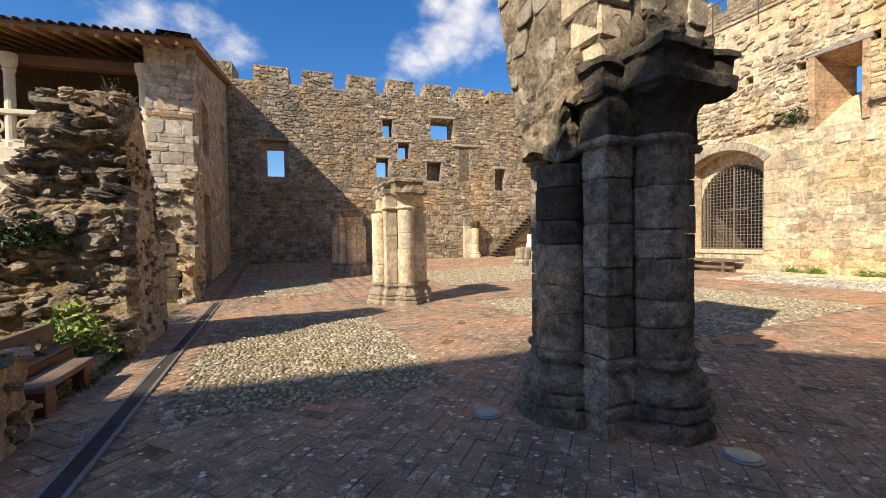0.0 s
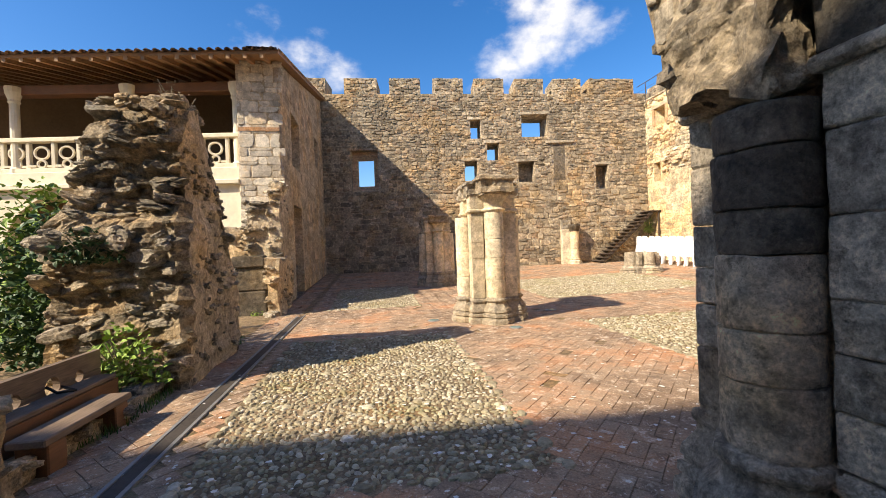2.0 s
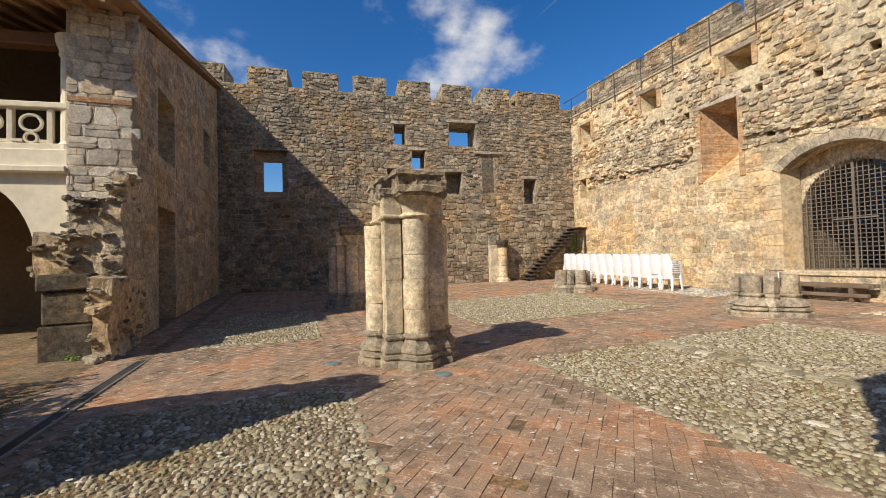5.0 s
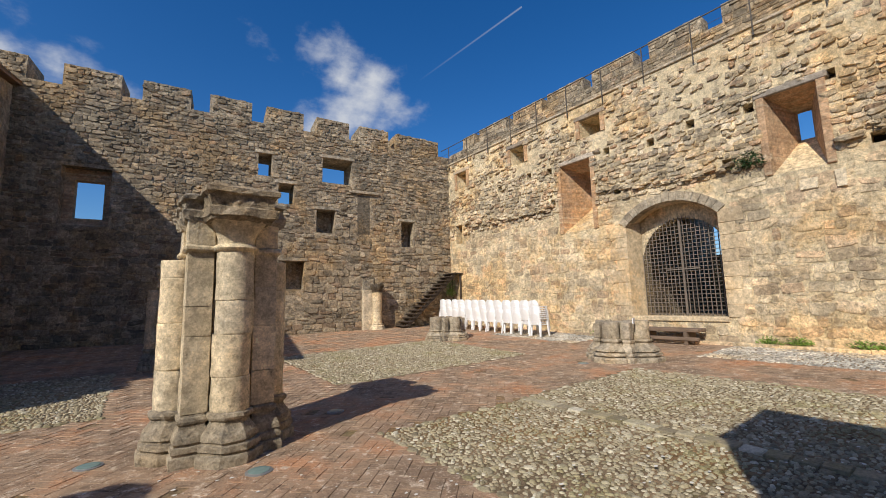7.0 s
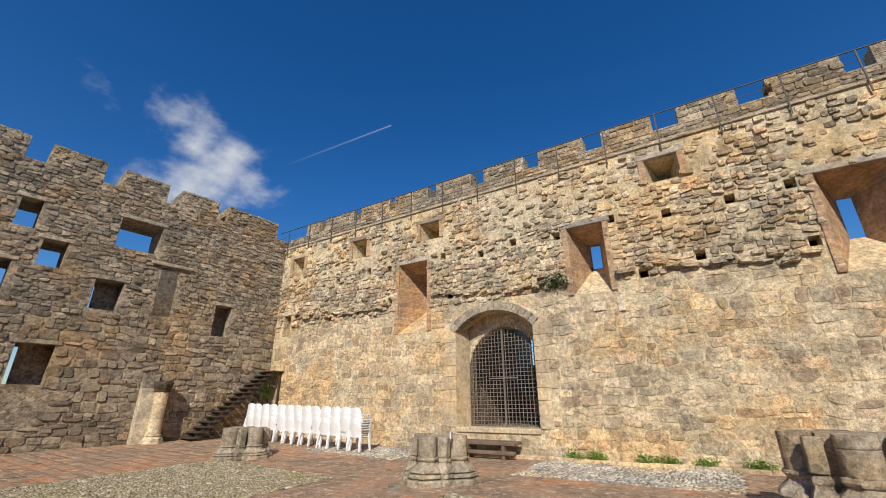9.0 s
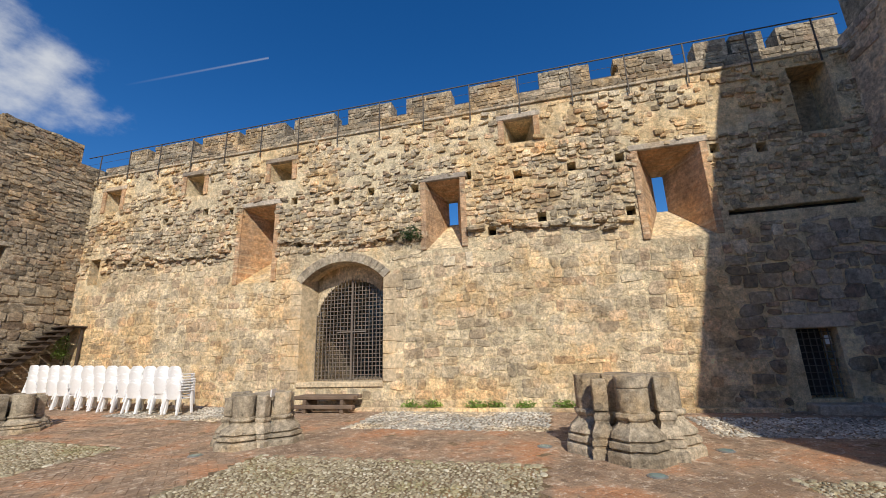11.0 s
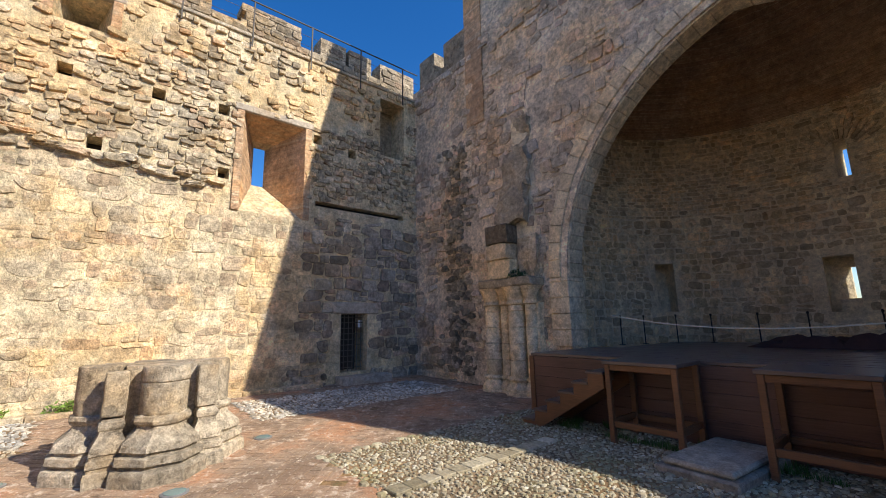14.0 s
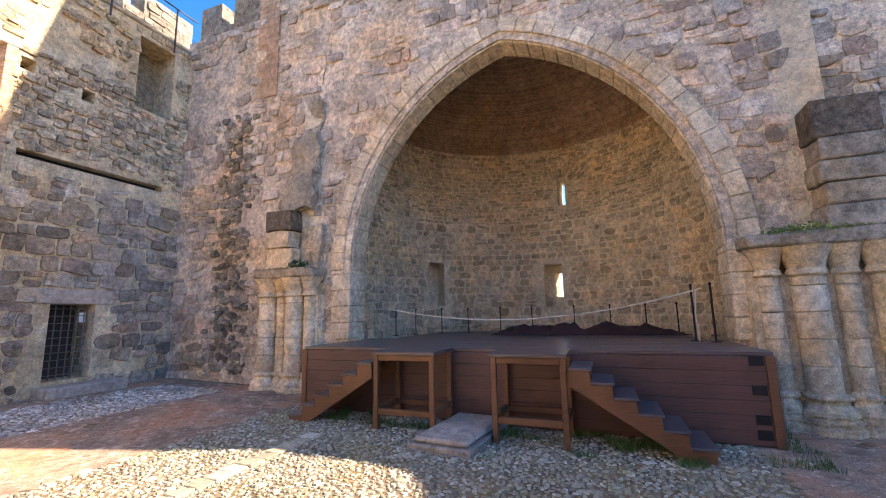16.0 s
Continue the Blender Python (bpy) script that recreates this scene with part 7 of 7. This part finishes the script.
# timber pallet bench under the gate
def pallet():
    t = thing("timber_bench", "low dark timber bench of rough beams below the gate", "bench", (15.05, 10.1, ground_z(15, 10)), 0)
    for y in (-0.6, 0.55):
        part("trestle_foot", boxbm(-0.3, y - 0.05, 0.0, 0.3, y + 0.05, 0.36, 0.01), M["oldwood"], t)
    for i, (x, z) in enumerate(((-0.28, 0.36), (-0.08, 0.36), (0.12, 0.36), (-0.33, 0.12))):
        part("beam", boxbm(x, -0.95, z, x + 0.16, 0.9, z + 0.1, 0.015), M["oldwood"], t)


pallet()


# ---- plants ----
def leaf_mesh(rr, n, spread, size, up=0.5):
    vs, fs = [], []
    for _ in range(n):
        d = Vector((rr.gauss(0, 1), rr.gauss(0, 1), abs(rr.gauss(0, 1)) * up + 0.05))
        d = d.normalized() * rr.random() ** 0.5
        p = Vector((d.x * spread[0], d.y * spread[1], d.z * spread[2]))
        e = Euler((rr.uniform(-1, 1), rr.uniform(-1, 1), rr.uniform(0, 6.28))).to_matrix()
        s = size * rr.uniform(0.6, 1.4)
        o = len(vs)
        for q in ((-0.1, 0, 0), (0.0, -0.42, 0.1), (0.75, -0.3, 0.18), (1.3, 0, 0), (0.75, 0.3, 0.18), (0.0, 0.42, 0.1)):
            vs.append(tuple(p + e @ (Vector(q) * s)))
        fs += [(o, o + 1, o + 2, o + 3), (o, o + 3, o + 4, o + 5)]
    return vs, fs


def plant(name, label, at, spread, n, size, mat, seed, cat="plant"):
    rr = random.Random(seed)
    t = thing(name, label, cat, at)
    vs, fs = leaf_mesh(rr, n, spread, size, 1.0)
    me = bpy.data.meshes.new("foliage")
    me.from_pydata(vs, [], fs)
    link("foliage", me, M[mat], t)["kind"] = "stuff"
    for k in range(5):
        a = rr.uniform(0, 6.28)
        tube("stem", [(0, 0, -0.02), (math.cos(a) * spread[0] * 0.3, math.sin(a) * spread[1] * 0.3, spread[2] * 0.4), (math.cos(a) * spread[0] * 0.7, math.sin(a) * spread[1] * 0.7, spread[2] * 0.75)], 0.006, M["twig"], t, res=1)
    return t


plant("caper_bush", "dark green bush rooted in the castle wall", (15.42, 7.7, 5.05), (0.22, 0.42, 0.5), 420, 0.045, "darkleaf", 61, "bush")
plant("wall_plant", "small green plant on the chipped capital", (11.1, -3.75, 2.66), (0.3, 0.15, 0.18), 160, 0.04, "darkleaf", 62)
plant("wall_plant", "trailing green weeds on the mossy capital", (2.4, -3.75, 2.62), (0.7, 0.15, 0.16), 320, 0.04, "leaf", 63)
plant("weed", "bright green weeds at the foot of the ruined wall", (-2.2, 6.25, 0.1), (0.45, 0.2, 0.75), 620, 0.05, "leaf", 64)
plant("ivy", "dark ivy hanging over the ruined wall", (-2.6, 6.35, 1.5), (0.4, 0.15, 0.4), 360, 0.045, "darkleaf", 65)
plant("laurel_bush", "large dark green bush before the gallery", (-4.0, 8.2, 0.0), (0.85, 0.9, 2.5), 3600, 0.075, "darkleaf", 66, "bush")
plant("laurel_bush", "tall light green bush before the gallery", (-4.9, 9.0, 0.0), (0.9, 0.9, 3.0), 3000, 0.075, "leaf", 67, "bush")
plant("wall_plant", "green shrub growing at the head of the stair", (15.2, 21.0, 1.9), (0.25, 0.3, 1.0), 420, 0.05, "leaf", 68)
for i, (x, y) in enumerate(((15.3, 7.7), (15.35, 7.1), (15.3, 5.9), (15.35, 5.4), (15.32, 3.6), (15.3, 12.6), (15.3, 4.6))):
    plant("weed", "low green weeds at the foot of the castle wall", (x, y, ground_z(x, y) + 0.09), (0.14, 0.34, 0.2), 220, 0.04, "leaf", 70 + i)
for i, (x, y) in enumerate(((12.2, 2.0), (-1.9, 7.0), (-1.85, 8.5), (-2.3, 12.0))):
    plant("weed", "sparse grass tuft beside the stone", (x, y, 0.02), (0.2, 0.2, 0.12), 90, 0.035, "leaf", 80 + i)


def dry_twigs():
    rr = random.Random(91)
    t = thing("dry_weed", "bare dry weed on top of the ruined wall", "plant", (-1.85, 6.9, 3.2))
    for k in range(9):
        a, h = rr.uniform(0, 6.28), rr.uniform(0.3, 0.7)
        p = [(0, 0, 0)]
        for i in range(1, 5):
            p.append((math.cos(a) * 0.05 * i + rr.uniform(-0.03, 0.03), math.sin(a) * 0.05 * i + rr.uniform(-0.03, 0.03), h * i / 4))
        tube("twig", p, 0.005, M["twig"], t, res=1)
    vs, fs = leaf_mesh(rr, 90, (0.25, 0.25, 0.6), 0.025, 1.0)
    me = bpy.data.meshes.new("seed_head")
    me.from_pydata(vs, [], fs)
    link("seed_head", me, M["twig"], t)["kind"] = "stuff"


dry_twigs()


def grass(rects, seed):
    rr = random.Random(seed)
    vs, fs = [], []
    for x0, y0, x1, y1, n in rects:
        for _ in range(n):
            x, y = rr.uniform(x0, x1), rr.uniform(y0, y1)
            if noise.noise(Vector((x * 2.2, y * 2.2, 4.4))) < -0.05:
                continue
            a, h, w = rr.uniform(0, 6.28), rr.uniform(0.04, 0.12), 0.005
            dx, dy = math.cos(a), math.sin(a)
            o = len(vs)
            z = ground_z(x, y)
            vs += [(x - dy * w, y + dx * w, z), (x + dy * w, y - dx * w, z), (x + dx * h * 0.4, y + dy * h * 0.4, z + h)]
            fs.append((o, o + 1, o + 2))
    me = bpy.data.meshes.new("grass")
    me.from_pydata(vs, [], fs)
    tagged(link("grass", me, M["grass"]), "short green grass growing round the stage", "grass", kind="stuff")


grass([(4.2, -2.9, 5.6, -1.95, 4200), (7.0, -2.9, 9.3, -2.3, 3600), (5.6, -2.9, 7.0, -2.4, 1400), (3.0, -3.9, 3.6, -2.2, 900), (-1.95, 3.0, -1.75, 9.4, 1500), (12.0, 1.6, 12.5, 2.3, 250)], 92)


# ---- paving of thin bricks, laid herringbone ----
def paving():
    t = thing("paving", "worn terracotta bricks laid in herringbone bands", "paving", kind="structure")
    W = 0.132
    rr = random.Random(101)
    v0 = np.array([(-1, -0.5, -0.6), (1, -0.5, -0.6), (1, 0.5, -0.6), (-1, 0.5, -0.6), (-0.985, -0.475, 1), (0.985, -0.475, 1), (0.985, 0.475, 1), (-0.985, 0.475, 1)])
    fc = [(4, 5, 6, 7), (0, 1, 5, 4), (1, 2, 6, 5), (2, 3, 7, 6), (3, 0, 4, 7)]
    me1 = bpy.data.meshes.new("brick")
    me1.from_pydata((v0 * (1, 1, 1)).tolist(), [], fc)
    me1.materials.append(M["tile"])
    vs, fs, off, near = [], [], 0, []
    N = 150
    s = math.sqrt(0.5)
    for i in range(-N, N):
        for j in range(-N, N):
            k = (i - j) % 4
            if k == 0:
                lx, ly, a = (i + 1) * W, (j + 0.5) * W, 0.0
            elif k == 3:
                lx, ly, a = (i + 0.5) * W, (j + 1) * W, math.pi / 2
            else:
                continue
            x, y = 6.8 + (lx - ly) * s, 9.6 + (lx + ly) * s
            if not (-1.88 < x < 15.45 and -4.1 < y < 23.4 - 0.145 * x) or -1.36 < x < -1.1:
                continue
            if in_panel(x, y, 0.02):
                continue
            if rr.random() < 0.012:
                continue
            a += math.pi / 4 + rr.uniform(-0.02, 0.02)
            h = 0.002 + rr.uniform(0.0, 0.0035)
            sx, sy = W * 0.99, W * 0.975
            z = ground_z(x, y)
            if 1.95 < x < 4.3 and 4.6 < y < 8.2 and len(near) < 300:
                near.append((x, y, z, a, sx, sy, h, rr.uniform(-0.012, 0.012)))
                continue
            c, sn = math.cos(a), math.sin(a)
            p = v0 * (sx, sy, h)
            q = np.empty_like(p)
            q[:, 0], q[:, 1] = p[:, 0] * c - p[:, 1] * sn + x, p[:, 0] * sn + p[:, 1] * c + y
            q[:, 2] = p[:, 2] + z + (p[:, 0] * rr.uniform(-0.012, 0.012) + p[:, 1] * rr.uniform(-0.02, 0.02)) * (v0[:, 2] > 0)
            vs.append(q)
            fs += [tuple(m + off for m in f) for f in fc]
            off += 8
    me = bpy.data.meshes.new("bricks")
    me.from_pydata(np.concatenate(vs).tolist(), [], fs)
    link("bricks", me, M["tile"], t)["kind"] = "stuff"
    for x, y, z, a, sx, sy, h, tilt in near:
        ob = new("brick", me1)
        ob.parent = t
        ob.matrix_basis = Matrix.Translation((x, y, z)) @ Matrix.Rotation(a, 4, "Z") @ Matrix.Rotation(tilt, 4, "Y") @ Matrix.Diagonal((sx, sy, h, 1))
    # strips of larger stones that divide the cobbles
    for x0, y0, x1, y1 in ((6.95, 4.1, 7.2, 8.65), (8.75, -1.6, 9.0, 1.05)):
        L = max(x1 - x0, y1 - y0)
        n = int(L / 0.2)
        for i in range(n):
            bm = bmesh.new()
            f0, f1 = i / n, (i + 1) / n - 0.012 / L
            if y1 - y0 > x1 - x0:
                box(bm, x0 + rr.uniform(0, 0.05), y0 + L * f0, -0.02, x1 - rr.uniform(0, 0.05), y0 + L * f1, 0.024 + rr.uniform(0, 0.006), 0.008)
            else:
                box(bm, x0 + L * f0, y0 + rr.uniform(0, 0.04), -0.02, x0 + L * f1, y1 - rr.uniform(0, 0.04), 0.024 + rr.uniform(0, 0.006), 0.008)
            wobble(bm, 0.012, 6, i)
            gz = ground_z((x0 + x1) / 2, (y0 + y1) / 2)
            for v in bm.verts:
                v.co.z += gz
            part("flagstone", bm, M["pebble"], t)
    # fallen petals
    vs, fs = [], []
    for k in range(900):
        x, y = (rr.uniform(-1.6, 8), rr.uniform(0.8, 9)) if k < 520 else (rr.uniform(-1.0, 5), rr.uniform(0.9, 4.5))
        a, w = rr.uniform(0, 6.28), rr.uniform(0.010, 0.03)
        z = ground_z(x, y) + (0.03 if in_panel(x, y) else 0.0115)
        o = len(vs)
        for q in range(5):
            b = a + q * 1.256
            vs.append((x + math.cos(b) * w * rr.uniform(0.6, 1.1), y + math.sin(b) * w * rr.uniform(0.5, 0.9), z + rr.uniform(0, 0.003)))
        fs.append(tuple(range(o, o + 5)))
    me = bpy.data.meshes.new("fallen_petals")
    me.from_pydata(vs, [], fs)
    tagged(link("fallen_petals", me, M["petal"]), "small pale petals scattered over the paving", "petals", kind="stuff")


paving()
lay_late()
